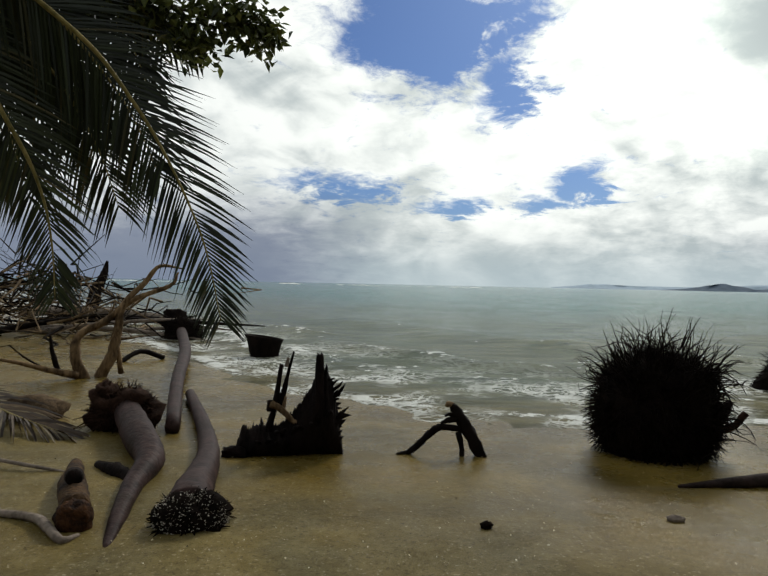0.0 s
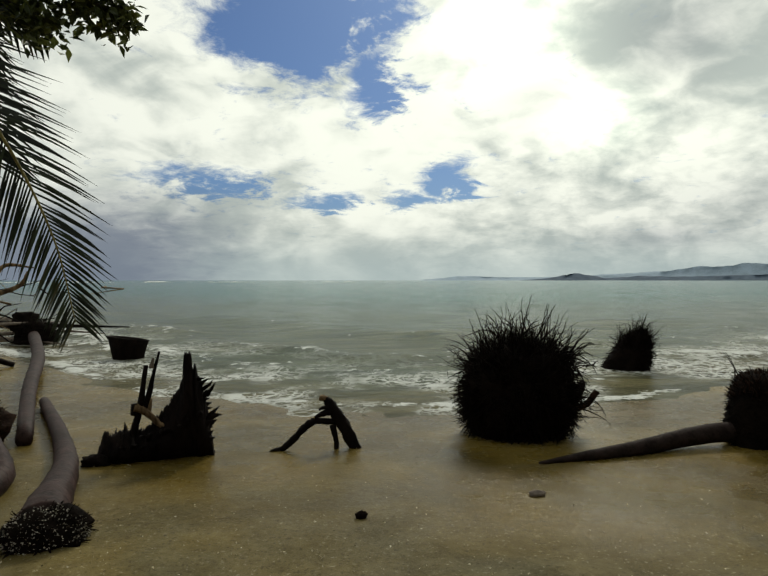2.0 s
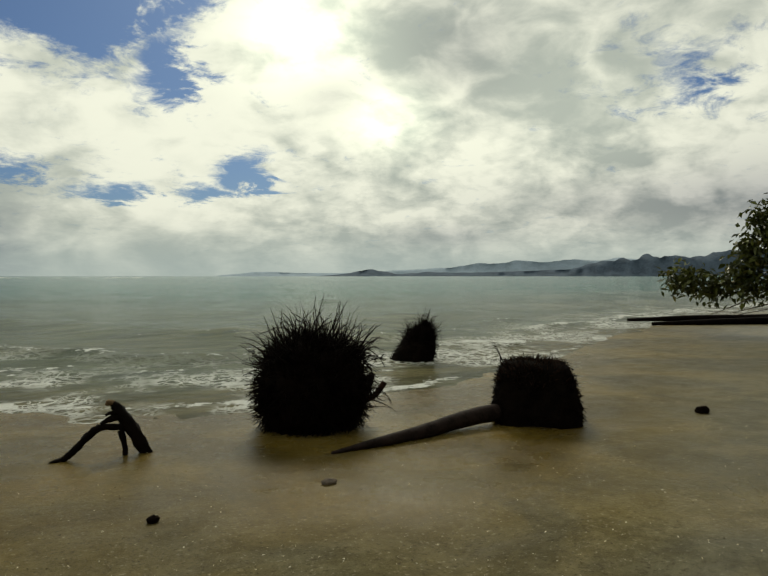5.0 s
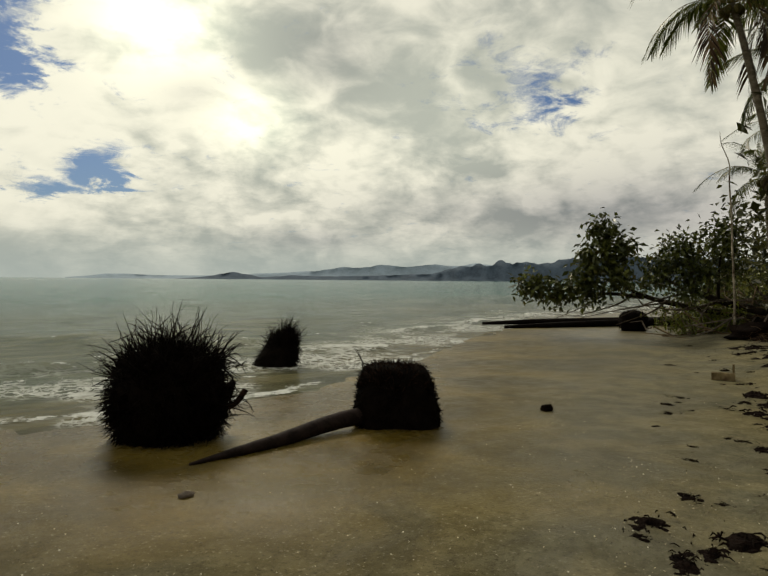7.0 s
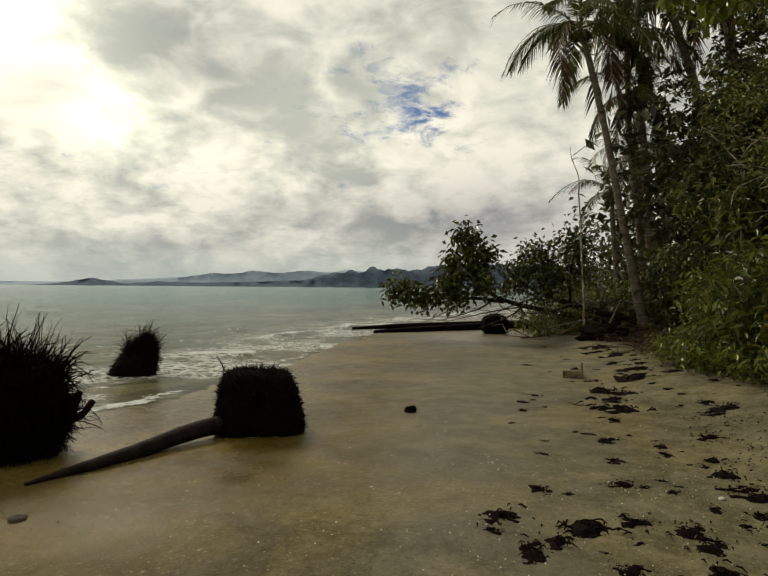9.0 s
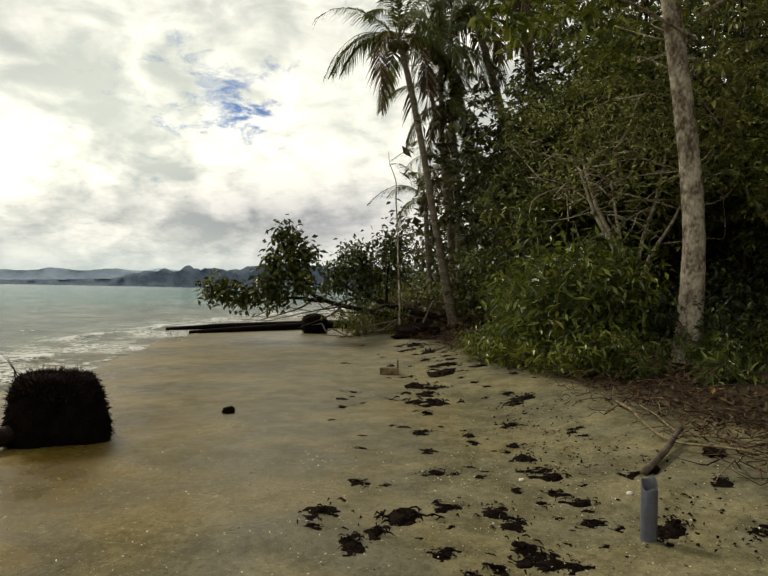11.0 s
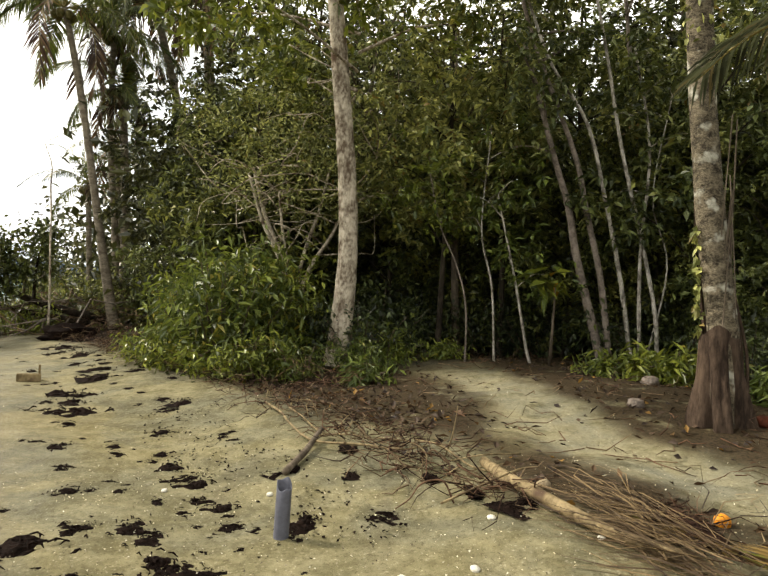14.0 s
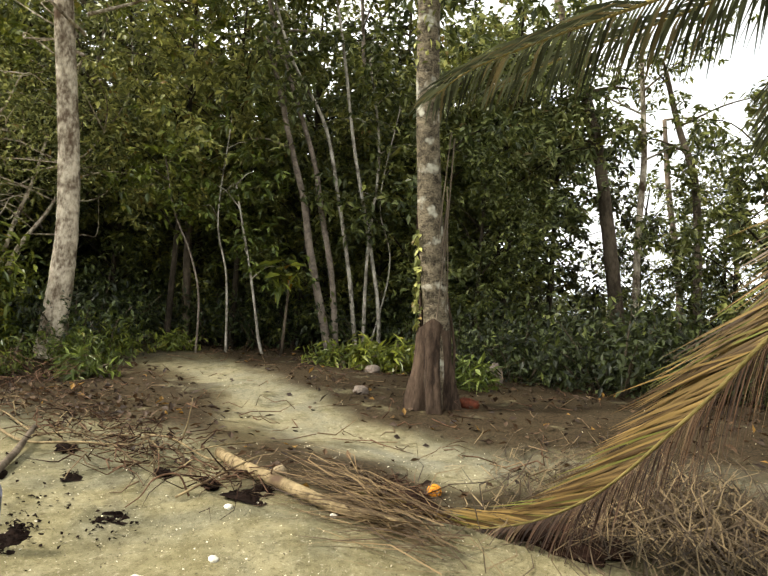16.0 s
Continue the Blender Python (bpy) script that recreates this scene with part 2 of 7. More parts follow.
def sand_material():
    m, n, b = material("sand")
    co = n.add("ShaderNodeTexCoord").outputs["Object"]
    wet = n.add("ShaderNodeAttribute", attribute_name="wet").outputs["Fac"]
    litter = n.add("ShaderNodeAttribute", attribute_name="litter").outputs["Fac"]
    patch = n.noise(co, 0.55, 4.0, 0.5, 0.4)
    mid = n.noise(co, 3.5, 5.0, 0.6)
    grain = n.noise(co, 160.0, 3.0, 0.7)
    speck = n.noise(co, 42.0, 2.0, 0.6)
    dry = n.mix(n.ramp(mid, 0.3, 0.7), (0.118, 0.108, 0.064), (0.204, 0.187, 0.120))
    damp = n.mix(n.ramp(patch, 0.35, 0.65), (0.086, 0.058, 0.010), (0.152, 0.108, 0.026))
    col = n.mix(wet, dry, damp)
    trod = n.add("ShaderNodeAttribute", attribute_name="trodden").outputs["Fac"]
    col = n.mix(n.math("MULTIPLY", trod, n.ramp(mid, 0.25, 0.6)), col, (0.21, 0.195, 0.135))
    # soft slanting streaks towards one grey-tan tone
    mp = n.add("ShaderNodeMapping")
    n.link(co, mp.inputs[0])
    mp.inputs["Rotation"].default_value = (0, 0, radians(35))
    mp.inputs["Scale"].default_value = (0.35, 2.2, 1.0)
    streak = n.ramp(n.noise(mp.outputs[0], 1.6, 5.0, 0.6, 0.5), 0.54, 0.72)
    col = n.mix(n.math("MULTIPLY", streak, 0.35), col, (0.13, 0.115, 0.082))
    col = n.mix(n.math("MULTIPLY", n.ramp(speck, 0.59, 0.66), n.ramp(wet, 0.0, 1.0, 0.4, 0.55)), col, (0.035, 0.025, 0.012))
    col = n.mix(n.math("MULTIPLY", n.ramp(speck, 0.37, 0.31), n.ramp(wet, 0.0, 1.0, 0.28, 0.32)), col, (0.5, 0.46, 0.36))
    col = n.mix(0.36, col, n.mix(n.ramp(grain, 0.35, 0.65), (0.55, 0.55, 0.52), (1.45, 1.42, 1.38)), "MULTIPLY")
    col = n.mix(0.30, col, n.mix(n.ramp(n.noise(co, 14.0, 4.0, 0.65), 0.35, 0.65), (0.72, 0.70, 0.68), (1.25, 1.25, 1.25)), "MULTIPLY")
    col = n.mix(0.6, col, n.mix(n.ramp(n.noise(co, 0.9, 5.0, 0.6, 0.8), 0.36, 0.64), (0.72, 0.75, 0.80), (1.32, 1.25, 1.06)), "MULTIPLY")
    # leaf litter, its tone and spread also darkened for shade under the trees
    lit = n.math("MULTIPLY", litter, n.ramp(n.noise(co, 2.3, 6.0, 0.7), 0.24, 0.44))
    col = n.mix(n.math("MULTIPLY", lit, 0.9), col, n.mix(n.ramp(speck, 0.4, 0.6), (0.013, 0.008, 0.005), (0.048, 0.031, 0.018)))
    n.link(col, b.inputs["Base Color"])
    rough = n.math("SUBTRACT", n.math("SUBTRACT", 0.9, n.math("MULTIPLY", n.add("ShaderNodeAttribute", attribute_name="film").outputs["Fac"], 0.3)), n.math("MULTIPLY", wet, n.ramp(mid, 0.3, 0.7, 0.56, 0.68)))
    n.link(rough, b.inputs["Roughness"])
    film = n.add("ShaderNodeAttribute", attribute_name="film").outputs["Fac"]
    n.link(n.math("ADD", n.ramp(wet, 0.2, 0.9, 0.02, 0.045), n.math("MULTIPLY", film, 0.10)), b.inputs["Specular IOR Level"])
    h = n.math("ADD", n.math("MULTIPLY", n.math("ADD", mid, n.math("MULTIPLY", n.noise(co, 9.0, 4.0, 0.6), 0.5)), n.math("SUBTRACT", 1.5, wet)), n.math("MULTIPLY", grain, n.math("SUBTRACT", 0.35, n.math("MULTIPLY", wet, 0.25))))
    n.link(n.bump(h, 0.45, 0.035), b.inputs["Normal"])
    return m


def water_material():
    m, n, b = material("sea_water")
    co = n.add("ShaderNodeTexCoord").outputs["Object"]
    off = n.add("ShaderNodeAttribute", attribute_name="offshore").outputs["Fac"]
    crest = n.add("ShaderNodeAttribute", attribute_name="crest").outputs["Fac"]
    mp = n.add("ShaderNodeMapping")
    n.link(co, mp.inputs[0])
    mp.inputs["Scale"].default_value = (1.0, 1.6, 1.0)
    shallow = n.mix(n.ramp(off, 0.0, 3.0), (0.12, 0.10, 0.05), (0.12, 0.125, 0.08))
    deep = n.mix(n.ramp(off, 2.5, 40.0), shallow, (0.032, 0.114, 0.088))
    deep = n.mix(n.ramp(off, 40.0, 400.0), deep, (0.028, 0.130, 0.112))
    patch = n.ramp(n.noise(mp.outputs[0], 0.09, 4.0, 0.6), 0.4, 0.65)
    deep = n.mix(n.math("MULTIPLY", patch, 0.35), deep, (0.040, 0.085, 0.066))
    # small wind waves along the shore: lit backs and shaded faces painted in
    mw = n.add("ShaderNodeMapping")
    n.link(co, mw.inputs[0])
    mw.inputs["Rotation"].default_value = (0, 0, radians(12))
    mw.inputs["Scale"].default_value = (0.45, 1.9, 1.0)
    wave_shade = n.noise(mw.outputs[0], 1.1, 6.0, 0.68)
    deep = n.mix(n.ramp(wave_shade, 0.36, 0.66), n.mix(1.0, deep, (0.66, 0.70, 0.72), "MULTIPLY"), n.mix(1.0, deep, (1.36, 1.34, 1.32), "MULTIPLY"))
    # lacy foam behind the breaking edge, thick on the crests
    warp = n.noise(co, 1.3, 4.0, 0.6)
    wv = n.add("ShaderNodeVectorMath", operation="ADD")
    n.link(co, wv.inputs[0])
    n.link(n.vec(n.math("MULTIPLY", warp, 0.9), n.math("MULTIPLY", n.noise(co, 1.1, 3.0), 1.1)), wv.inputs[1])
    cell = n.voronoi(wv.outputs[0], 3.4, "DISTANCE_TO_EDGE")
    cell2 = n.voronoi(wv.outputs[0], 7.5, "DISTANCE_TO_EDGE")
    lace = n.math("MAXIMUM", n.ramp(cell, 0.10, 0.04), n.math("MULTIPLY", n.ramp(cell2, 0.10, 0.04), 0.85))
    zone = n.math("MULTIPLY", n.ramp(off, 5.0, 1.2, 0.0, 1.0), n.ramp(n.noise(co, 0.45, 4.0, 0.6), 0.42, 0.58))
    brk = n.ramp(n.math("ADD", crest, n.math("MULTIPLY", n.math("SUBTRACT", n.noise(co, 2.8, 5.0, 0.7), 0.5), 2.4)), 0.50, 0.62)
    foam = n.math("MINIMUM", n.math("MAXIMUM", n.math("MULTIPLY", lace, zone), brk), 1.0)
    foam = n.math("MULTIPLY", foam, n.ramp(n.noise(co, 22.0, 3.0, 0.7), 0.25, 0.55, 0.55, 1.0))
    col = n.mix(foam, deep, (0.66, 0.67, 0.64))
    n.link(col, b.inputs["Base Color"])
    n.link(n.ramp(foam, 0.0, 1.0, 0.10, 0.7), b.inputs["Roughness"])
    b.inputs["IOR"].default_value = 1.33
    b.inputs["Specular IOR Level"].default_value = 0.010
    rip = n.noise(mp.outputs[0], 3.0, 5.0, 0.65)
    rip2 = n.noise(mp.outputs[0], 0.35, 5.0, 0.6)
    h = n.math("ADD", n.math("MULTIPLY", rip, 0.22), n.math("MULTIPLY", rip2, 0.7))
    h = n.math("ADD", h, n.math("MULTIPLY", foam, 0.05))
    n.link(n.bump(h, 0.55, 0.35), b.inputs["Normal"])
    return m


def plain(name, colour, rough=0.6, scale=20.0, vary=0.25):
    return organic(name, tuple(c * (1 - vary) for c in colour), tuple(c * (1 + vary) for c in colour), scale, rough, 0.15)


SAND = sand_material()
WATER = water_material()
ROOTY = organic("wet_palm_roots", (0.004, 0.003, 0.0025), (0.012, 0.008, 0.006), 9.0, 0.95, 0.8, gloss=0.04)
ROOTY_RED = organic("dry_root_fibre", (0.012, 0.006, 0.004), (0.045, 0.024, 0.016), 9.0, 0.85, 0.6, gloss=0.05)
PALM_WET = organic("wet_palm_bark", (0.018, 0.0105, 0.0095), (0.066, 0.040, 0.036), 5.0, 0.55, 0.4, (1, 1, 1), (0.024, 0.014, 0.010), gloss=0.05)
DRIFT_BROWN = organic("weathered_brown_wood", (0.048, 0.029, 0.014), (0.27, 0.178, 0.095), 6.0, 0.85, 0.9, (1, 1, 0.3), (0.03, 0.02, 0.012), gloss=0.1)
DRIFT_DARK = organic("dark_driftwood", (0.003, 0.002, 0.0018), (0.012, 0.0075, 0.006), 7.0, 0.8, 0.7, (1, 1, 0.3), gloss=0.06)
DRIFT_TAN = organic("bleached_driftwood", (0.09, 0.064, 0.032), (0.31, 0.235, 0.125), 5.0, 0.75, 0.5, (1, 1, 0.4), (0.08, 0.05, 0.03))
DRIFT_GREY = organic("grey_driftwood", (0.10, 0.08, 0.065), (0.26, 0.21, 0.17), 5.0, 0.8, 0.5)
BARK_PALE = organic("pale_bark", (0.10, 0.070, 0.045), (0.60, 0.52, 0.40), 4.5, 0.9, 0.9, (1, 1, 0.6), (0.08, 0.05, 0.03), gloss=0.1)
BARK_MOSS = organic("lichened_bark", (0.03, 0.024, 0.016), (0.20, 0.165, 0.11), 9.0, 0.9, 0.9, (1, 1, 1.4), (0.42, 0.40, 0.32))
# darker bark copy, with the gloom under the trees painted in
BARK_SHADE = organic("shade_darkened_bark", (0.014, 0.011, 0.008), (0.055, 0.043, 0.030), 5.0, 0.95, 0.6, (1, 1, 0.4), gloss=0.08)
BARK_DARK = organic("brown_bark", (0.05, 0.038, 0.026), (0.16, 0.125, 0.09), 4.0, 0.9, 0.7, (1, 1, 0.4))
PALM_BARK = organic("palm_bark", (0.10, 0.08, 0.055), (0.25, 0.21, 0.155), 3.0, 0.85, 0.5, (1, 1, 3))
STICKS = organic("dead_twigs", (0.06, 0.038, 0.02), (0.22, 0.155, 0.09), 3.0, 0.85, 0.3)
LEAF = leafy("broad_leaves", (0.052, 0.066, 0.020), (0.235, 0.25, 0.072), (0.22, 0.19, 0.03), 0.42, 0.02)
LEAF_BRIGHT = leafy("fresh_leaves", (0.065, 0.088, 0.015), (0.21, 0.24, 0.042), (0.25, 0.22, 0.04), 0.4, 0.03)
# darker leaf copy for the forest's shaded depth
LEAF_DARK = leafy("shade_darkened_leaves", (0.028, 0.032, 0.011), (0.105, 0.105, 0.034), None, 0.45)
LEAF_OLIVE = leafy("olive_leaves", (0.11, 0.13, 0.042), (0.38, 0.39, 0.145), (0.2, 0.13, 0.04), 0.5, 0.05)
# fronds overhead: shade against the bright sky is put into this near-black green
FROND_BACKLIT = leafy("backlit_frond", (0.010, 0.015, 0.005), (0.027, 0.036, 0.011), (0.06, 0.05, 0.015), 0.45, 0.05, 0.05)
FROND_DULL = leafy("dull_green_frond", (0.036, 0.042, 0.024), (0.10, 0.11, 0.065), (0.15, 0.12, 0.06), 0.4, 0.12, 0.22)
FROND_DRY = leafy("dry_frond", (0.035, 0.018, 0.009), (0.14, 0.085, 0.044), (0.26, 0.19, 0.095), 0.65, 0.15)
FROND_DEAD = leafy("dead_brown_frond", (0.022, 0.010, 0.006), (0.10, 0.052, 0.028), (0.17, 0.11, 0.06), 0.65, 0.10)
FROND_TURN = leafy("turning_frond", (0.075, 0.040, 0.014), (0.26, 0.170, 0.060), (0.15, 0.155, 0.03), 0.5, 0.12)
STALK = organic("frond_stalk", (0.12, 0.10, 0.03), (0.28, 0.22, 0.08), 5.0, 0.5, 0.2)
WEED = organic("rotting_seaweed", (0.005, 0.003, 0.002), (0.018, 0.010, 0.007), 30.0, 0.95, 1.0, gloss=0.05)
PVC = plain("grey_plastic", (0.105, 0.105, 0.125), 0.4, 12.0, 0.12)
# aerial haze over the bay is painted into both ranges' blue-grey
HILL_NEAR = plain("haze_tinted_wooded_hills", (0.095, 0.125, 0.165), 1.0, 0.02, 0.25)
HILL_FAR = plain("haze_tinted_hills", (0.36, 0.44, 0.52), 1.0, 0.02, 0.12)


# ---------------------------------------------------------------- mesh helpers
rng = np.random.default_rng(7)


class Geo:
    """Collects vertices and faces for one mesh."""

    def __init__(self):
        self.v, self.f = [], []

    def tube(self, pts, radii, sides=8, cap=True, rough=0.0):
        pts = [Vector(p) for p in pts]
        base = len(self.v)
        side = None
        for i, p in enumerate(pts):
            d = (pts[min(i + 1, len(pts) - 1)] - pts[max(i - 1, 0)]).normalized()
            if side is None:
                side = d.orthogonal().normalized()
            side = (side - d * side.dot(d)).normalized()
            up = d.cross(side)
            r = radii[i] if hasattr(radii, "__len__") else radii
            for k in range(sides):
                a = 2 * math.pi * k / sides
                q = r * (1 + (rng.uniform(-rough, rough) if rough else 0))
                self.v.append(p + side * (math.cos(a) * q) + up * (math.sin(a) * q))
        for i in range(len(pts) - 1):
            for k in range(sides):
                a, b = base + i * sides + k, base + i * sides + (k + 1) % sides
                self.f.append((a, b, b + sides, a + sides))
        if cap:
            self.f.append(tuple(base + k for k in reversed(range(sides))))
            self.f.append(tuple(base + (len(pts) - 1) * sides + k for k in range(sides)))

    def grid(self, rows):
        base, w = len(self.v), len(rows[0])
        for r in rows:
            self.v.extend(r)
        for i in range(len(rows) - 1):
            for k in range(w - 1):
                a = base + i * w + k
                self.f.append((a, a + 1, a + w + 1, a + w))

    def mesh(self, name, mat, smooth=True):
        me = bpy.data.meshes.new(name)
        me.from_pydata([tuple(p) for p in self.v], [], self.f)
        me.materials.append(mat)
        if smooth:
            me.polygons.foreach_set("use_smooth", [True] * len(me.polygons))
        return me


def part(name, geo, mat, parent=None, label="", smooth=True):
    me = geo.mesh(name, mat, smooth) if isinstance(geo, Geo) else geo
    ob = new(name, me)
    if parent is not None:
        ob.parent = parent
    return tagged(ob, label)


def thing(name, at, label, category, group="", turn=0.0, kind=""):
    ob = new(name)
    ob.empty_display_size = 0.1
    ob.matrix_basis = pose(*at, 0, 0, turn)
    return tagged(ob, label, category, group, kind)


def leaves_mesh(name, mat, centres, length, width, droop=0.3, flat=0.5, per=1, spread=0.0):
    """One mesh of many single leaves: each a folded blade round its midrib."""
    c = np.repeat(np.asarray(centres, float), per, axis=0)
    m = len(c)
    c = c + rng.normal(0, 1, (m, 3)) * spread
    a = rng.uniform(0, 2 * np.pi, m)
    tilt = rng.normal(-droop, 0.45, m)
    d = np.stack([np.cos(a) * np.cos(tilt), np.sin(a) * np.cos(tilt), np.sin(tilt)], 1)
    s = np.cross(d, np.array([0, 0, 1.0]))
    s /= np.linalg.norm(s, axis=1)[:, None] + 1e-9
    u = np.cross(s, d)
    roll = rng.normal(0, flat, m)[:, None]
    s, u = s * np.cos(roll) + u * np.sin(roll), u * np.cos(roll) - s * np.sin(roll)
    ln = (length * rng.uniform(0.6, 1.25, m))[:, None]
    wd = (width * rng.uniform(0.7, 1.2, m))[:, None]
    p0 = c
    p1 = c + d * ln * 0.45 + s * wd * 0.5 + u * wd * 0.12
    p2 = c + d * ln - u * ln * 0.12
    p3 = c + d * ln * 0.45 - s * wd * 0.5 + u * wd * 0.12
    v = np.stack([p0, p1, p2, p3], 1).reshape(-1, 3)
    i = np.arange(m) * 4
    f = np.concatenate([np.stack([i, i + 1, i + 2], 1), np.stack([i, i + 2, i + 3], 1)])
    me = bpy.data.meshes.new(name)
    me.from_pydata(v.tolist(), [], f.tolist())
    me.materials.append(mat)
    return me


def curve_pts(pts, steps=8):
    """A smooth line through a few points (Catmull-Rom)."""
    p = [Vector(q) for q in pts]
    p = [2 * p[0] - p[1]] + p + [2 * p[-1] - p[-2]]
    out = []
    for i in range(1, len(p) - 2):
        for k in range(steps):
            t = k / steps
            a, b, c, d = p[i - 1], p[i], p[i + 1], p[i + 2]
            out.append(0.5 * ((2 * b) + (c - a) * t + (2 * a - 5 * b + 4 * c - d) * t * t + (3 * b - a - 3 * c + d) * t ** 3))
    out.append(p[-2])
    return out


def lerp(a, b, t):
    return a + (b - a) * t


def smooth01(t):
    t = np.clip(t, 0, 1)
    return t * t * (3 - 2 * t)


# ---------------------------------------------------------------- the lie of the land
SHORE = [(-400, 420), (-60, 92), (-25, 45), (-9, 22), (-4.6, 14.6), (-1.2, 9.3), (1.0, 7.9), (2.8, 7.6), (4.7, 7.9), (6.9, 8.9), (9.4, 10.2),
         (12.5, 11.9), (15.8, 13.7), (19.0, 15.2), (26, 17.5), (45, 22), (120, 12), (600, -60)]
BERM = [(-60, 10), (-20, 0), (-6, -3), (-1, -4.6), (2.2, -3.6), (3.8, -2.3), (5.0, -1.5), (6.4, -0.4), (9.4, 1.1), (12.7, 3.7), (16.5, 6.2), (22, 8.2), (40, 13), (120, 4), (600, -70)]


def signed(pts, x, y):
    """Distance to a line in the plan; positive to its right as it runs."""
    best = np.full(np.shape(x), 1e9)
    sign = np.ones(np.shape(x))
    for (ax, ay), (bx, by) in zip(pts, pts[1:]):
        dx, dy = bx - ax, by - ay
        t = np.clip(((x - ax) * dx + (y - ay) * dy) / (dx * dx + dy * dy), 0, 1)
        ex, ey = x - (ax + t * dx), y - (ay + t * dy)
        d = np.hypot(ex, ey)
        s = np.where(dx * ey - dy * ex < 0, 1.0, -1.0)
        near = d < best - 1e-9
        best = np.where(near, d, best)
        sign = np.where(near, s, sign)
    return best * sign


def land(x, y):
    x, y = np.asarray(x, float), np.asarray(y, float)
    s, b = signed(SHORE, x, y), signed(BERM, x, y)
    beach = 0.016 * np.clip(s, 0, 4) + 0.004 * np.clip(s - 4, 0, 10)
    rise = 0.20 * smooth01((b + 2.2) / 2.4) + 0.38 * smooth01(b / 4.5) + 0.006 * np.clip(b - 4.5, 0, 60)
    sea = np.where(s < 0, np.maximum(0.055 * s, -1.5), 0)
    return np.where(s < 0, sea, beach + rise) + relief(x, y, s, b)


def relief(x, y, s, b):
    """Soft humps and hollows of the sand, rougher under the trees."""
    near = smooth01((60 - np.hypot(x, y)) / 40)
    return near * (fbm(x, y, 0.45) * 0.035 * smooth01(s / 5) + 0.032 * fbm(x, y, 1.1, 2) * smooth01((s - 2.5) / 4) + fbm(x, y, 2.2) * (0.006 + 0.02 * smooth01((b + 1) / 3)))


def ground(x, y):
    return float(land(x, y))


def fbm(x, y, scale, octaves=3):
    out = np.zeros(np.shape(x))
    flat_x, flat_y = np.ravel(x) * scale, np.ravel(y) * scale
    vals = [noise.fractal((px, py, 3.3), 1.0, 2.0, octaves) for px, py in zip(flat_x, flat_y)]
    return np.reshape(vals, np.shape(x)) + out


def polar(az, rad):
    a, r = np.meshgrid(np.radians(az), rad)
    return np.sin(a) * r, np.cos(a) * r


def sheet(name, az, rad, x, y, z, mat, attrs, closed=False):
    h, w = x.shape
    v = np.stack([x, y, z], 2).reshape(-1, 3)
    i, k = np.meshgrid(np.arange(h - 1), np.arange(w if closed else w - 1), indexing="ij")
    k2 = (k + 1) % w
    f = np.stack([i * w + k, i * w + k2, (i + 1) * w + k2, (i + 1) * w + k], 2).reshape(-1, 4)[:, ::-1]
    me = bpy.data.meshes.new(name)
    faces = f.tolist() + ([list(range(w))[::-1]] if closed else [])
    me.from_pydata(v.tolist(), [], faces)
    me.materials.append(mat)
    me.polygons.foreach_set("use_smooth", [True] * len(me.polygons))
    for key, val in attrs.items():
        me.attributes.new(key, "FLOAT", "POINT").data.foreach_set("value", np.ravel(val).astype(np.float32))
    return new(name, me)


def build_ground():
    az = np.arange(0, 360, 0.6)
    rad = np.concatenate([[0.01], np.geomspace(0.6, 14, 90), np.geomspace(14.4, 1500, 60)])
    x, y = polar(az, rad)
    z = land(x, y)
    s, b = signed(SHORE, x, y), signed(BERM, x, y)
    n1 = fbm(x, y, 0.45)
    wet = np.clip(1 - smooth01((s - 2.8 + 1.2 * n1) / 4.5), 0, 1) * 0.95 + 0.05
    wet = wet * (1 - 0.60 * smooth01((np.degrees(np.arctan2(x, y)) - 42) / 18) * smooth01((np.hypot(x, y) - 4.5) / 3))   # paler along the point, standing in for sky sheen on wet sand
    litter = smooth01((b + 0.45 + 0.8 * n1) / 1.0)
    # trodden sand of the footpath stays clear
    path = np.minimum(signed_abs(PATH, x, y), 9)
    deep = smooth01((x - 9.0) / 2.5)   # canopy shade on the inner path, painted as thicker litter and duller sand
    litter = litter * (smooth01((path - 0.20 + 0.3 * n1 + 0.22 * fbm(x, y, 1.7)) / 0.6) * (1 - 0.8 * deep) + 0.8 * deep)
    bearing = np.degrees(np.arctan2(x, y))
    film = smooth01((bearing - 49) / 10) * smooth01((76 - bearing) / 10) * smooth01((8.5 - s + 1.5 * n1) / 3.5) * (y > 0)
    ob = sheet("ground", az, rad, x, y, z, SAND, {"wet": wet, "film": film, "litter": litter, "trodden": smooth01((0.75 - path + 0.3 * n1) / 0.5) * smooth01((b + 0.4) / 0.8) * (1 - 0.7 * deep)}, True)
    tagged(ob, "tan beach sand, wet by the water, littered and shade-darkened under trees", "sand", kind="structure")


def signed_abs(pts, x, y):
    return np.abs(signed(pts, x, y))


PATH = [(3.4, -4.8), (4.6, -3.1), (5.7, -2.55), (7.2, -2.4), (8.4, -2.3), (9.9, -2.05), (11.5, -1.7), (16, -2)]
build_ground()


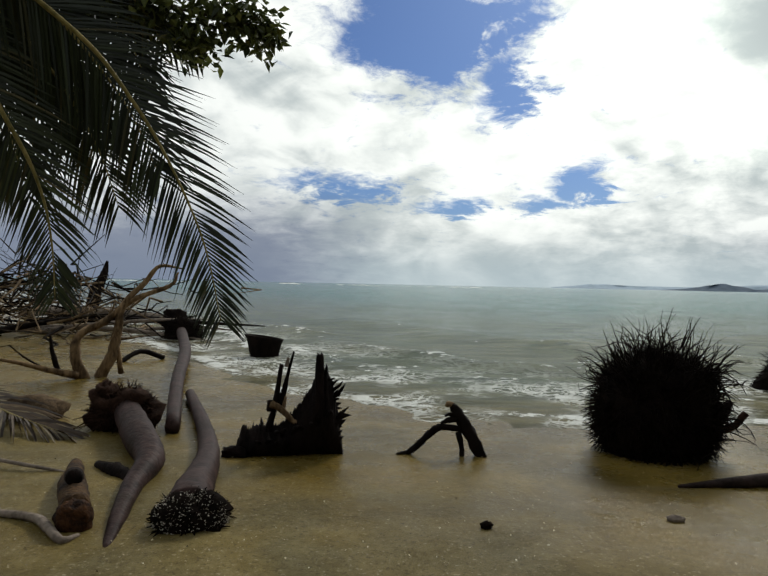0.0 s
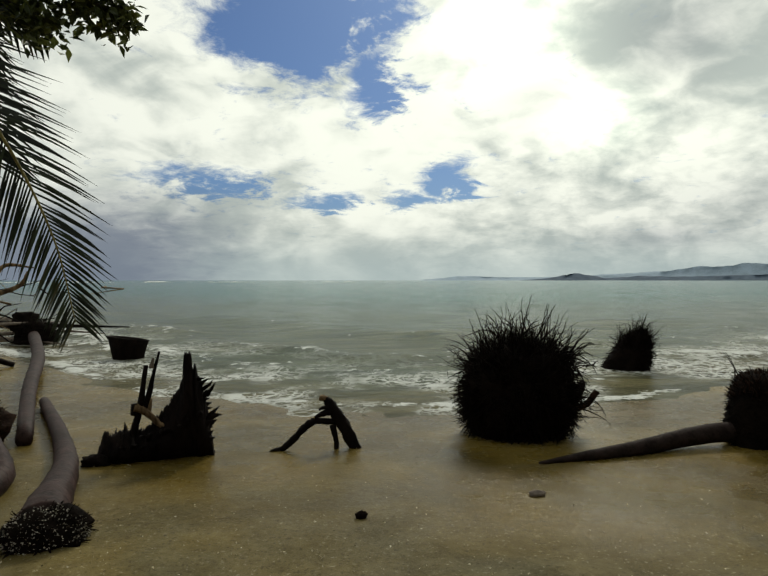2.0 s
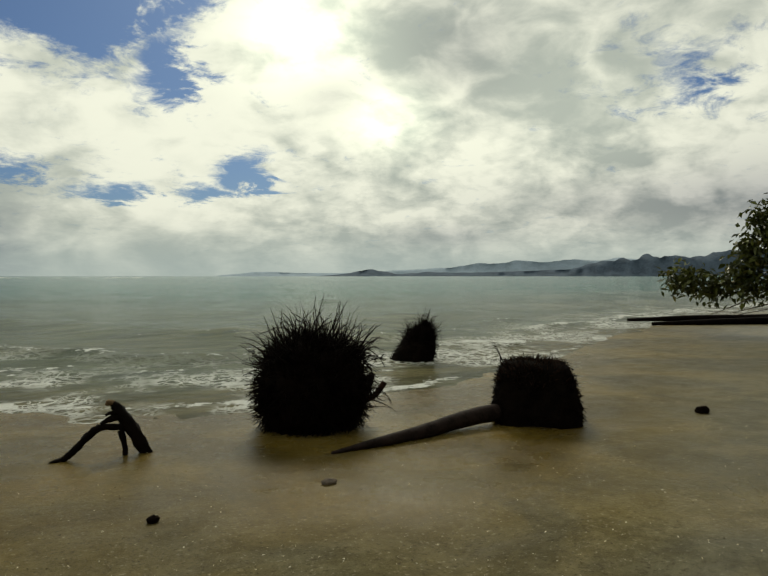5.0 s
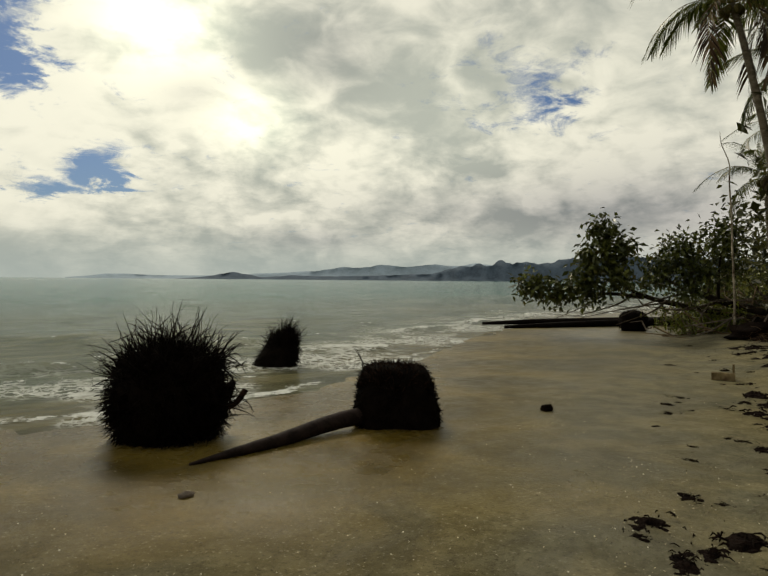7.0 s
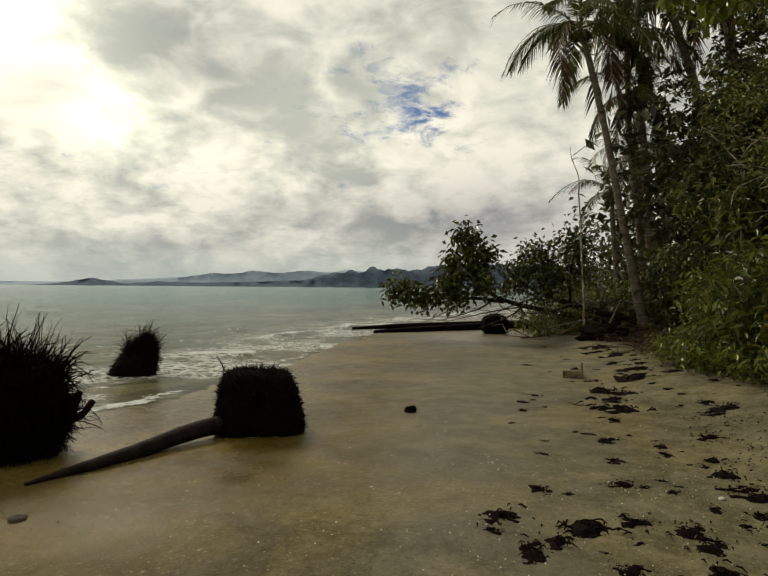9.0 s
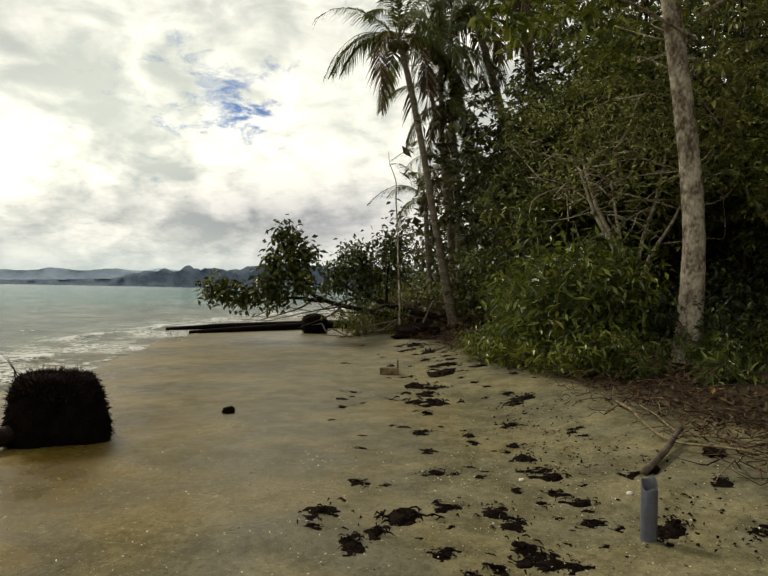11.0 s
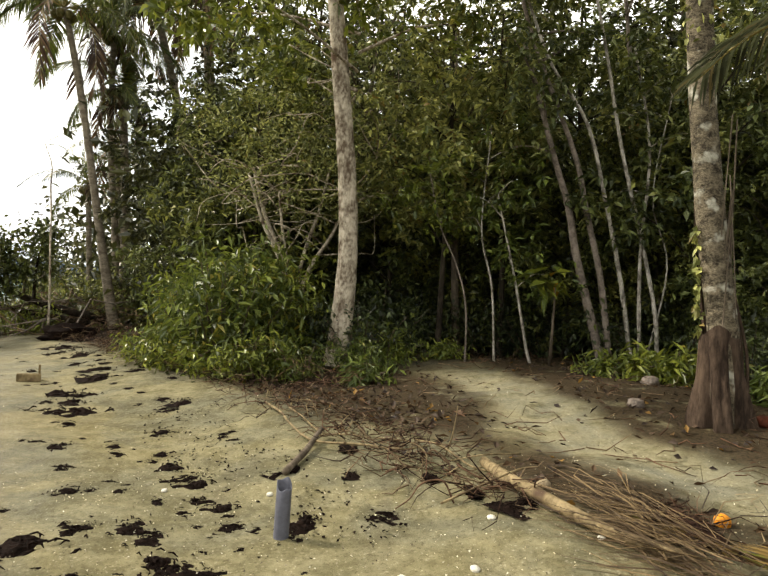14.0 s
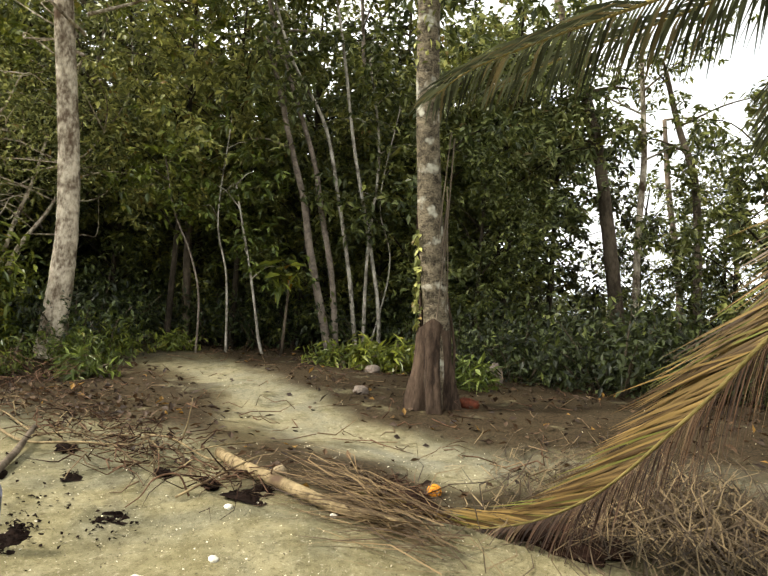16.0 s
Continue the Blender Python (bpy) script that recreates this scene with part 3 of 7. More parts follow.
def build_sea():
    az = np.arange(-75, 125, 0.3)
    rad = np.concatenate([np.arange(4.5, 20, 0.11), np.geomspace(20, 4600, 110)])
    x, y = polar(az, rad)
    s = -signed(SHORE, x, y)                     # offshore distance
    n1, n2, n3 = fbm(x, y, 0.22), fbm(x, y, 0.9), fbm(x, y, 0.05)
    z = 0.004 + 0.012 * n2
    crest = np.zeros_like(x)
    for at, high, wide, roam in ((-0.15, 0.012, 0.20, 0.15), (1.9, 0.07, 0.55, 1.0), (4.3, 0.12, 0.8, 1.0), (8.5, 0.10, 1.4, 1.0)):
        d = (s - at - (1.1 * n1 + 0.35 * n2) * roam) / wide
        up = np.exp(-d * d) * np.clip(0.75 + 0.9 * fbm(x, y, 0.35, 2), 0, 1.5)
        z = z + high * up
        crest = np.maximum(crest, up * {-0.15: 0.66, 1.9: 0.66, 4.3: 0.40, 8.5: 0.15}[at])
    swell = smooth01((s - 3) / 20) * smooth01((600 - s) / 300)
    z = z + swell * (0.07 * n1 + 0.03 * n2)
    # far surf on the reef
    reef = np.exp(-(((np.hypot(x, y) - 420) / 30) ** 2)) * np.clip(n3 * 2.2, 0, 1) * (np.degrees(np.arctan2(x, y)) < 14)
    z = z + 0.8 * reef
    crest = np.maximum(crest, reef * 1.4)
    z = np.where(s < -1.6, -0.25, z)
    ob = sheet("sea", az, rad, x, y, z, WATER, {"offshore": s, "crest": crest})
    tagged(ob, "grey-green sea with small foaming waves on the beach", "sea", kind="structure")


build_sea()


def hills(name, label, dist, profile, mat, seed, jag):
    """A wooded range: a ridge with spurs falling to the water."""
    g = Geo()
    az = np.arange(profile[0][0], profile[-1][0] + 0.01, 0.18)
    top = np.interp(az, [p[0] for p in profile], [p[1] for p in profile])
    rows = []
    for k, (h, back) in enumerate(((0.0, -120), (0.35, -60), (0.75, -20), (1.0, 0), (0.6, 120), (0.0, 400))):
        row = []
        for a, t in zip(az, top):
            n = noise.fractal((a * jag, seed, k * 0.7), 1.0, 2.0, 4)
            e = max(t * h * (1 + 0.22 * n) if h else -0.02, -0.02)
            r = dist + back + 40 * n
            row.append((math.sin(radians(a)) * r, math.cos(radians(a)) * r, math.tan(radians(e)) * r + (0.0 if h else -2)))
        rows.append(row)
    g.grid(rows)
    ob = part(name, g, mat)
    tagged(ob, label, "hills", kind="structure")


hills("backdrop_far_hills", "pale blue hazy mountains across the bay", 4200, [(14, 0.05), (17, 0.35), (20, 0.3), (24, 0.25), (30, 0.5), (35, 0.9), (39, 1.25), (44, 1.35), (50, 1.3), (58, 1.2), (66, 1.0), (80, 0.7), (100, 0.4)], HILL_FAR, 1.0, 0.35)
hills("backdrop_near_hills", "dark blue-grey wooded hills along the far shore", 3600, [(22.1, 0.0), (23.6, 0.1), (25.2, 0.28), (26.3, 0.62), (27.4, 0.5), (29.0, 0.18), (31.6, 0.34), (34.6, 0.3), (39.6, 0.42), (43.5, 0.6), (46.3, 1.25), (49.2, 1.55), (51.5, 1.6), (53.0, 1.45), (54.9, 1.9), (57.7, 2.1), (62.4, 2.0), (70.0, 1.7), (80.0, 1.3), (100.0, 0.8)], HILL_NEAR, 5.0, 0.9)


# ---------------------------------------------------------------- builders of things
def turned(x, y):
    """The turn that sets a thing's own x across the line of sight from the beach's middle."""
    return -math.degrees(math.atan2(x, y))


def blob(g, centre, size, seed, rough=0.18, rings=14, seg=20, power=2.6, cut=None):
    """A lumpy rounded body; a higher power makes it boxier."""
    base = len(g.v)
    for i in range(rings + 1):
        th = math.pi * i / rings
        for k in range(seg):
            ph = 2 * math.pi * k / seg
            d = Vector((math.sin(th) * math.cos(ph), math.sin(th) * math.sin(ph), math.cos(th)))
            q = (abs(d.x) ** power + abs(d.y) ** power + abs(d.z) ** power) ** (-1 / power)
            n = noise.fractal(d * 2.2 + Vector((seed, seed * 0.7, 0)), 1.0, 2.0, 4)
            p = Vector((d.x * size[0], d.y * size[1], d.z * size[2])) * q * (1 + rough * n)
            g.v.append(Vector(centre) + p)
    for i in range(rings):
        for k in range(seg):
            a, b = base + i * seg + k, base + i * seg + (k + 1) % seg
            g.f.append((a, a + seg, b + seg, b))


def strands(g, spots, dirs, length, radius, bend=0.5, kink=0.0, sides=3, segs=4):
    """Thin roots that leave a body at the given spots."""
    for p, d in zip(spots, dirs):
        ln = length * rng.uniform(0.35, 1.2)
        pts, q, dd = [], Vector(p), Vector(d).normalized()
        for i in range(segs + 1):
            pts.append(q.copy())
            dd = (dd + Vector(rng.normal(0, 0.16 + kink * (rng.random() < 0.25), 3)) + Vector((0, 0, -bend / segs * i * 0.35))).normalized()
            q = q + dd * (ln / segs)
        r = radius * rng.uniform(0.6, 1.3)
        g.tube(pts, [r * (1 - 0.75 * i / segs) for i in range(segs + 1)], sides, False)


def shell(size, n, power=2.6, low=-0.6, top=0.0):
    """Spots and outward directions over a body."""
    out_p, out_d = [], []
    while len(out_p) < n:
        d = Vector(rng.normal(0, 1, 3)).normalized()
        if d.z < low or (top and d.z < top):
            continue
        q = (abs(d.x) ** power + abs(d.y) ** power + abs(d.z) ** power) ** (-1 / power)
        out_p.append(Vector((d.x * size[0], d.y * size[1], d.z * size[2])) * q * 0.93)
        out_d.append(d)
    return out_p, out_d


def root_ball(at, size, label, seed, spikes, spike_len, tall=(), mat=ROOTY, top_mat=None, power=2.8, taper=0.0, lean=0.0):
    t = thing("palm_root_ball", at, label, "root ball", "palm root balls on the beach", turned(at[0], at[1]))
    lift = Vector((0, 0, size[2] * 0.86))
    g = Geo()
    blob(g, lift, size, seed, 0.13, 18, 28, power)

    def shaped(p):
        f = (p.z - lift.z) / size[2]
        return Vector((p.x * (1 - taper * f) + lean * f, p.y * (1 - taper * f), p.z))

    g.v = [shaped(p) for p in g.v]
    part("root_mass", g, mat, t)
    g = Geo()
    p, d = shell(size, spikes, power, -0.75)
    d = [(v + Vector((0, 0, -0.35 if v.z < 0.3 else 0.25))).normalized() for v in d]
    strands(g, [shaped(q + lift) for q in p], d, spike_len, 0.0085, 0.5, 0.5)
    tagged(part("root_fringe", g, mat, t, "short matted black rootlets"), kind="stuff")
    if tall:
        n, ln, kink = tall
        g = Geo()
        p, d = shell(size, n, power, 0.0, 0.35)
        d = [(v * 0.7 + Vector((rng.normal(0, 0.35), rng.normal(0, 0.35), 0.8))).normalized() for v in d]
        strands(g, [shaped(q + lift) for q in p], d, ln, 0.0085, 0.25, kink, 4, 5)
        tagged(part("root_spray", g, top_mat or mat, t, "long wiry roots standing out on top"), kind="stuff")
    return t


def log_thing(name, pts, radii, mat, label, category="driftwood", sides=14, rough=0.04, group="", steps=6, lie=False):
    """A log along a line on the sand; its origin lies at its first point's foot."""
    if lie:                      # heights are over the sand
        pts = [(x, y, ground(x, y) + z) for x, y, z in pts]
    c = curve_pts(pts, steps)
    rr = np.interp(np.linspace(0, len(radii) - 1, len(c)), range(len(radii)), radii)
    o = Vector((pts[0][0], pts[0][1], ground(pts[0][0], pts[0][1])))
    t = thing(name, o, label, category, group)
    g = Geo()
    g.tube([p - o for p in c], list(rr), sides, True, rough)
    part("trunk", g, mat, t)
    return t, o


def frond_geo(rachis, length, pairs, droop, sweep=(35, 62), width=0.032, segs=3, start=0.10, ragged=0.12, lift=0.0, face=None, sides=(-1, 1)):
    """Leaflets and stalk of one palm frond along its rachis."""
    c = curve_pts(rachis, 10)
    cum = np.concatenate([[0], np.cumsum([(b - a).length for a, b in zip(c, c[1:])])])
    leaf, stalk = Geo(), Geo()
    stalk.tube(c, [0.022 * (1 - 0.88 * i / (len(c) - 1)) for i in range(len(c))], 6)
    down = Vector((0, 0, -1))
    for k in range(pairs):
        u = start + (1 - start) * (k + 0.5) / pairs
        i = min(int(np.searchsorted(cum, u * cum[-1])), len(c) - 1)
        p, tan = c[i - 1].lerp(c[i], (u * cum[-1] - cum[i - 1]) / max(cum[i] - cum[i - 1], 1e-6)), (c[i] - c[i - 1]).normalized()
        side = Vector(face) - tan * Vector(face).dot(tan) if face else tan.cross(Vector((0, 0, 1)))
        side = side.normalized() if side.length > 0.05 else Vector((1, 0, 0))
        up = side.cross(tan)
        a = radians(lerp(sweep[0], sweep[1], u))
        prof = math.sin(math.pi * min(max(0.16 + 0.80 * u, 0), 1)) ** 0.55
        for sgn in sides:
            if rng.random() < ragged * 0.5:
                continue
            ln = length * prof * rng.uniform(1 - ragged, 1 + ragged * 0.5)
            d = (side * (sgn * math.cos(a + rng.normal(0, 0.05))) + tan * math.sin(a) + up * (lift + rng.normal(0.10, 0.07))).normalized()
            w = width * rng.uniform(0.8, 1.15)
            wv = (tan - d * tan.dot(d)).normalized()
            dr = droop * rng.uniform(0.75, 1.3)
            row_a, row_b = [], []
            for j in range(segs + 1):
                f = j / segs
                q = p + d * (ln * f) + down * (ln * dr * f * f)
                ww = w * (0.55, 1.0, 0.75, 0.06)[j] if segs == 3 else w * (0.7, 1.0, 0.06)[j]
                row_a.append(q + wv * (ww / 2))
                row_b.append(q - wv * (ww / 2) + up * (0.15 * ww))
            leaf.grid([row_a, row_b])
    return leaf, stalk


def add_frond(parent, rachis, length, pairs, droop, mat=FROND_BACKLIT, label="", origin=(0, 0, 0), **more):
    o = Vector(origin)
    leaf, stalk = frond_geo([Vector(p) - o for p in rachis], length, pairs, droop, **more)
    f = part("frond", leaf, mat, parent, label, False)
    part("frond_stalk", stalk, STALK, f, "ridged yellow-green stalk")
    return f


def trunk_geo(pts, radii, sides=12, rough=0.05, steps=6, rings=0.0):
    c = curve_pts(pts, steps)
    rr = np.interp(np.linspace(0, len(radii) - 1, len(c)), range(len(radii)), radii)
    if rings:
        rr = [r * (1 + rings * ((i % 2) * 2 - 1)) for i, r in enumerate(rr)]
    g = Geo()
    g.tube(c, list(rr), sides, True, rough)
    return g, c


def tree(name, at, label, trunk, radii, bark, limbs, clumps, leaf_mat, leaf, count, spread, category="tree", group="", turn=0.0, droop=0.35):
    """A tree: trunk, single limbs and a crown of many leaves in clumps at the limbs' ends. Points are the tree's own."""
    t = thing(name, at, label, category, group, turn)
    g, c = trunk_geo(trunk, radii)
    part("trunk", g, bark, t)
    for pts, r in limbs:
        g = Geo()
        cc = curve_pts(pts, 4)
        g.tube(cc, [lerp(r, r * 0.25, i / (len(cc) - 1)) for i in range(len(cc))], 6)
        part("limb", g, bark, t)
    if clumps:
        per = max(count // len(clumps) // 7, 1)
        cs = np.repeat(np.array(clumps, float), per, axis=0)
        k = rng.normal(0, 1, cs.shape)
        k = k / np.linalg.norm(k, axis=1)[:, None] * (rng.random((len(k), 1)) ** 0.5) * np.array([spread, spread, spread * 0.75]) * 1.75
        part("crown", leaves_mesh("crown", leaf_mat, cs + k, leaf[0], leaf[1], droop, 0.5, 7, 0.035), leaf_mat, t, "", False)
    return t


def random_tree(name, label, height, r0, bark, leaf_mat, seed, low, wide, leaf, count, limbs=9, group="", lean=0.05):
    """A forest tree with its crown from a given height upward."""
    r = np.random.default_rng(seed)
    lx, ly = r.normal(0, lean, 2) * height
    trunk = [(0, 0, -0.15), (lx * 0.2 + r.normal(0, 0.06), ly * 0.2, height * 0.3), (lx * 0.6, ly * 0.6 + r.normal(0, 0.1), height * 0.65), (lx, ly, height * 0.97)]
    lims, clumps = [], []
    for k in range(limbs):
        z = lerp(low, height * 0.95, (k + 0.5) / limbs)
        a = k * 2.4 + r.uniform(-0.4, 0.4)
        reach = wide * (1.0 - 0.45 * abs((z - low) / (height - low) - 0.35)) * r.uniform(0.65, 1.15)
        f = z / height
        s = Vector((lx * f, ly * f, z - 0.4))
        e = Vector((lx * f + math.cos(a) * reach, ly * f + math.sin(a) * reach, z + r.uniform(-0.1, 0.7)))
        m = s.lerp(e, 0.5) + Vector((0, 0, 0.25))
        lims.append(([s, m, e], r0 * 0.34))
        for w in (0.35, 0.6, 0.85, 1.05):
            clumps.append(s.lerp(e, w) + Vector(r.normal(0, wide * 0.14, 3)))
    clumps.append((lx, ly, height))
    return tree(name, (0, 0, -200), label, trunk, [r0 * 1.25, r0, r0 * 0.75, r0 * 0.3], bark, lims, clumps, leaf_mat, leaf, count, wide * 0.15, "tree", group)


def put_copies(ob, places, grow=0.12):
    """Sets copies of a finished thing at plan places, each with its own turn and size; the first is the thing itself."""
    r = np.random.default_rng(len(places) * 13 + 1)
    for i, (x, y) in enumerate(places):
        s = 1 + r.uniform(-grow, grow)
        m = pose(x, y, ground(x, y) - 0.05, 0, 0, r.uniform(0, 360)) @ Matrix.Diagonal((s, s, s, 1))
        if i == len(places) - 1:
            ob.matrix_basis = m
        else:
            copy_thing(ob, m)


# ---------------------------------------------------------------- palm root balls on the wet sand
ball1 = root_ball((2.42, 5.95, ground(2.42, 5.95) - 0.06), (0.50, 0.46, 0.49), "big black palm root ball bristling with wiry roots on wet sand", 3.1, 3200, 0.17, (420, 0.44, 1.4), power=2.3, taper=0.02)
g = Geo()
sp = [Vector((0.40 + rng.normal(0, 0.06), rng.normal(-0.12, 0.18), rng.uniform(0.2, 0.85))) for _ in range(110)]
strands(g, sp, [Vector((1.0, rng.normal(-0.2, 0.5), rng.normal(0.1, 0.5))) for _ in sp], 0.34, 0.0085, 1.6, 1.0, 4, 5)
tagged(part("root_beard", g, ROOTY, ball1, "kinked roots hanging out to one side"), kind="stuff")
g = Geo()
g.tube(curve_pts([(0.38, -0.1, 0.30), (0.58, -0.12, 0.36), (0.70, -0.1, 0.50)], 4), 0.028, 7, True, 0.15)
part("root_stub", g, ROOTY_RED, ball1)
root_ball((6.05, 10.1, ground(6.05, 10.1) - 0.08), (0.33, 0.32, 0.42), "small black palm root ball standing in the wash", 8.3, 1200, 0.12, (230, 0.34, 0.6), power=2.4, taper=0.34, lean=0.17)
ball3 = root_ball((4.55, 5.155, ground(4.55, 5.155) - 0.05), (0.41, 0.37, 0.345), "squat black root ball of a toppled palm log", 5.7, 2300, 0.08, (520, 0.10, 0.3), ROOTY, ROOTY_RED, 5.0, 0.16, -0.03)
g = Geo()
o = ball3.matrix_basis.inverted()
c = curve_pts([o @ Vector(p) for p in ((4.35, 5.22, 0.16), (3.75, 5.17, 0.14), (3.1, 5.06, ground(3.1, 5.06) + 0.05), (2.55, 4.94, ground(2.55, 4.94) + 0.028), (2.15, 4.85, ground(2.15, 4.85) + 0.012))], 6)
g.tube(c, [lerp(0.088, 0.010, (i / (len(c) - 1)) ** 1.6) for i in range(len(c))], 14, True, 0.03)
part("palm_log", g, organic("soaked_palm_bark", (0.016, 0.011, 0.010), (0.040, 0.028, 0.025), 6.0, 0.6, 0.7, gloss=0.02), ball3, "wet grey-brown palm trunk tapering to a broken point")
g = Geo()
strands(g, [(-0.34, 0.05, 0.62), (-0.36, 0.02, 0.62)], [(-0.2, 0, 1), (0.05, 0.1, 1)], 0.22, 0.006, 0.3)
part("stray_root", g, ROOTY, ball3)
# broken stalk behind the big root ball
t, o = log_thing("broken_stalk", [(2.85, 5.95, 0.22), (3.02, 6.0, 0.36), (3.12, 6.02, 0.50)], [0.07, 0.06, 0.03], DRIFT_DARK, "short dark broken stalk against a root ball", rough=0.15)


# ---------------------------------------------------------------- upturned black stump
def splinters(g, a, b, n, length, r, out):
    for k in range(n):
        p = Vector(a).lerp(Vector(b), k / max(n - 1, 1)) + Vector(rng.normal(0, 0.02, 3))
        d = (Vector(out) + Vector(rng.normal(0, 0.35, 3))).normalized()
        q = p + d * length * rng.uniform(0.4, 1.2)
        g.tube([p - d * 0.03, p.lerp(q, 0.5) + Vector(rng.normal(0, 0.012, 3)), q], [r, r * 0.7, r * 0.12], 5)


def build_stump():
    at = (-0.76, 5.66, ground(-0.76, 5.66))
    t = thing("upturned_stump", at, "black upturned tree stump with jagged splinters", "tree stump", turn=turned(-0.76, 5.66))
    t.matrix_basis = t.matrix_basis @ Matrix.Diagonal((0.92, 1, 1, 1))
    g = Geo()
    edge = [(-0.50, 0.05), (-0.47, 0.15), (-0.44, 0.25), (-0.40, 0.21), (-0.30, 0.23), (-0.20, 0.22), (-0.10, 0.25), (0.0, 0.34), (0.09, 0.43), (0.15, 0.53), (0.195, 0.62), (0.205, 0.84), (0.27, 0.83), (0.285, 0.71),
            (0.32, 0.74), (0.335, 0.64), (0.365, 0.61), (0.38, 0.51), (0.41, 0.42), (0.43, 0.27), (0.45, 0.15), (0.462, 0.06), (0.47, 0.0)]
    rows = []
    for k in range(110):
        x = lerp(-0.50, 0.47, k / 109)
        h = float(np.interp(x, [e[0] for e in sorted(edge)], [e[1] for e in sorted(edge)])) + rng.uniform(-0.022, 0.022) * (1.6 if x > 0.26 else 1.0)
        h = max(h, 0.03)
        row = []
        for i in range(17):
            a = 2 * math.pi * i / 16
            wide = (0.05 + 0.13 * (1 - max(math.sin(a), 0)) * min(1.0, 6 * (x + 0.52), 6 * (0.50 - x))) * (1 + 0.25 * noise.noise((x * 9, a * 2, 1.0)))
            row.append(Vector((x + 0.02 * noise.noise((x * 14, a * 3, 5.0)), math.cos(a) * wide, -0.03 + (h + 0.03) * 0.5 * (1 + math.sin(a)))))
        rows.append(row)
    g.grid(rows)
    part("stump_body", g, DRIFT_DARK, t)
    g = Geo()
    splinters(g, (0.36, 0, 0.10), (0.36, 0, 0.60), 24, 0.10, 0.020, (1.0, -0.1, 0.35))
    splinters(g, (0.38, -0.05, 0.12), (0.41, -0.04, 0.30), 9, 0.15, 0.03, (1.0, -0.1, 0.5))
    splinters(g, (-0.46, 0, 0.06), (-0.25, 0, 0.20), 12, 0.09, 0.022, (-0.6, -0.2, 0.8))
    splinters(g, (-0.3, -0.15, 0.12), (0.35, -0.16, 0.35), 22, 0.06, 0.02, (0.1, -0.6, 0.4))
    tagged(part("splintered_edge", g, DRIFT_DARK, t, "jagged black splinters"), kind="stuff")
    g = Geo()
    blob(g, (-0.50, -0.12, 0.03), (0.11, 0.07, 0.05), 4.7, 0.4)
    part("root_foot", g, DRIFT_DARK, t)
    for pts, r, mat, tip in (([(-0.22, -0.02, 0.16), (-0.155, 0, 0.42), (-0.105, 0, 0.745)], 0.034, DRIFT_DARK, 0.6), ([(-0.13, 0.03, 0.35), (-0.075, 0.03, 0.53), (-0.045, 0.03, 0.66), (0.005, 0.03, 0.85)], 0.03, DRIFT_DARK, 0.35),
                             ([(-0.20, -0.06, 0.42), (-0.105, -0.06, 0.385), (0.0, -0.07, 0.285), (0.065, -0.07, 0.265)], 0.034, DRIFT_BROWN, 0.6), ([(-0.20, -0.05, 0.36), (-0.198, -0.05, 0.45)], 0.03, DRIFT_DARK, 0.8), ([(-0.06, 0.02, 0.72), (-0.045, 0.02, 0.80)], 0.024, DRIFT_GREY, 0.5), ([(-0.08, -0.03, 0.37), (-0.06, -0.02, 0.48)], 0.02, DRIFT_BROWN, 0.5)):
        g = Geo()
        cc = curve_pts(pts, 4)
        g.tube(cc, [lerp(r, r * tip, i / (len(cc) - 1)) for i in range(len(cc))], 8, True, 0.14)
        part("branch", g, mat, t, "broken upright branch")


build_stump()


# ---------------------------------------------------------------- forked driftwood
def build_fork():
    t = thing("forked_driftwood", (0.52, 5.72, ground(0.52, 5.72)), "dark forked driftwood branch propped on the sand", "driftwood", turn=turned(0.52, 5.72))
    for name, pts, r in (("trunk", [(0.07, 0.05, 0.42), (0.12, 0.04, 0.36), (0.22, 0.02, 0.20), (0.345, 0, -0.03)], (0.030, 0.045, 0.056, 0.05)),
                         ("branch", [(0.17, 0.03, 0.22), (0.0, 0.02, 0.235), (-0.06, 0, 0.22), (-0.13, 0, 0.16), (-0.24, -0.02, 0.05), (-0.33, -0.04, 0.0)], (0.026, 0.029, 0.032, 0.030, 0.027, 0.02)),
                         ("branch", [(-0.30, -0.03, 0.015), (-0.36, -0.05, 0.008), (-0.41, -0.06, -0.01)], (0.022, 0.017, 0.010)),
                         ("branch", [(0.13, 0.02, 0.20), (0.16, 0, 0.08), (0.165, -0.02, -0.02)], (0.028, 0.022, 0.02)),
                         ("branch", [(0.12, 0.03, 0.31), (0.03, 0.02, 0.29), (-0.02, 0.01, 0.265)], (0.035, 0.022, 0.012)),
                         ("branch", [(0.10, 0.03, 0.35), (0.05, 0.02, 0.345), (0.015, 0.02, 0.33)], (0.026, 0.016, 0.008)),
                         ("knob", [(0.075, 0.05, 0.415), (0.045, 0.04, 0.43), (0.02, 0.03, 0.41)], (0.030, 0.026, 0.012))):
        g = Geo()
        cc = curve_pts(pts, 4)
        g.tube(cc, list(np.interp(np.linspace(0, len(r) - 1, len(cc)), range(len(r)), r)), 9, True, 0.16)
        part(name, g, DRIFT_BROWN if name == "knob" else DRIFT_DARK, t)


build_fork()


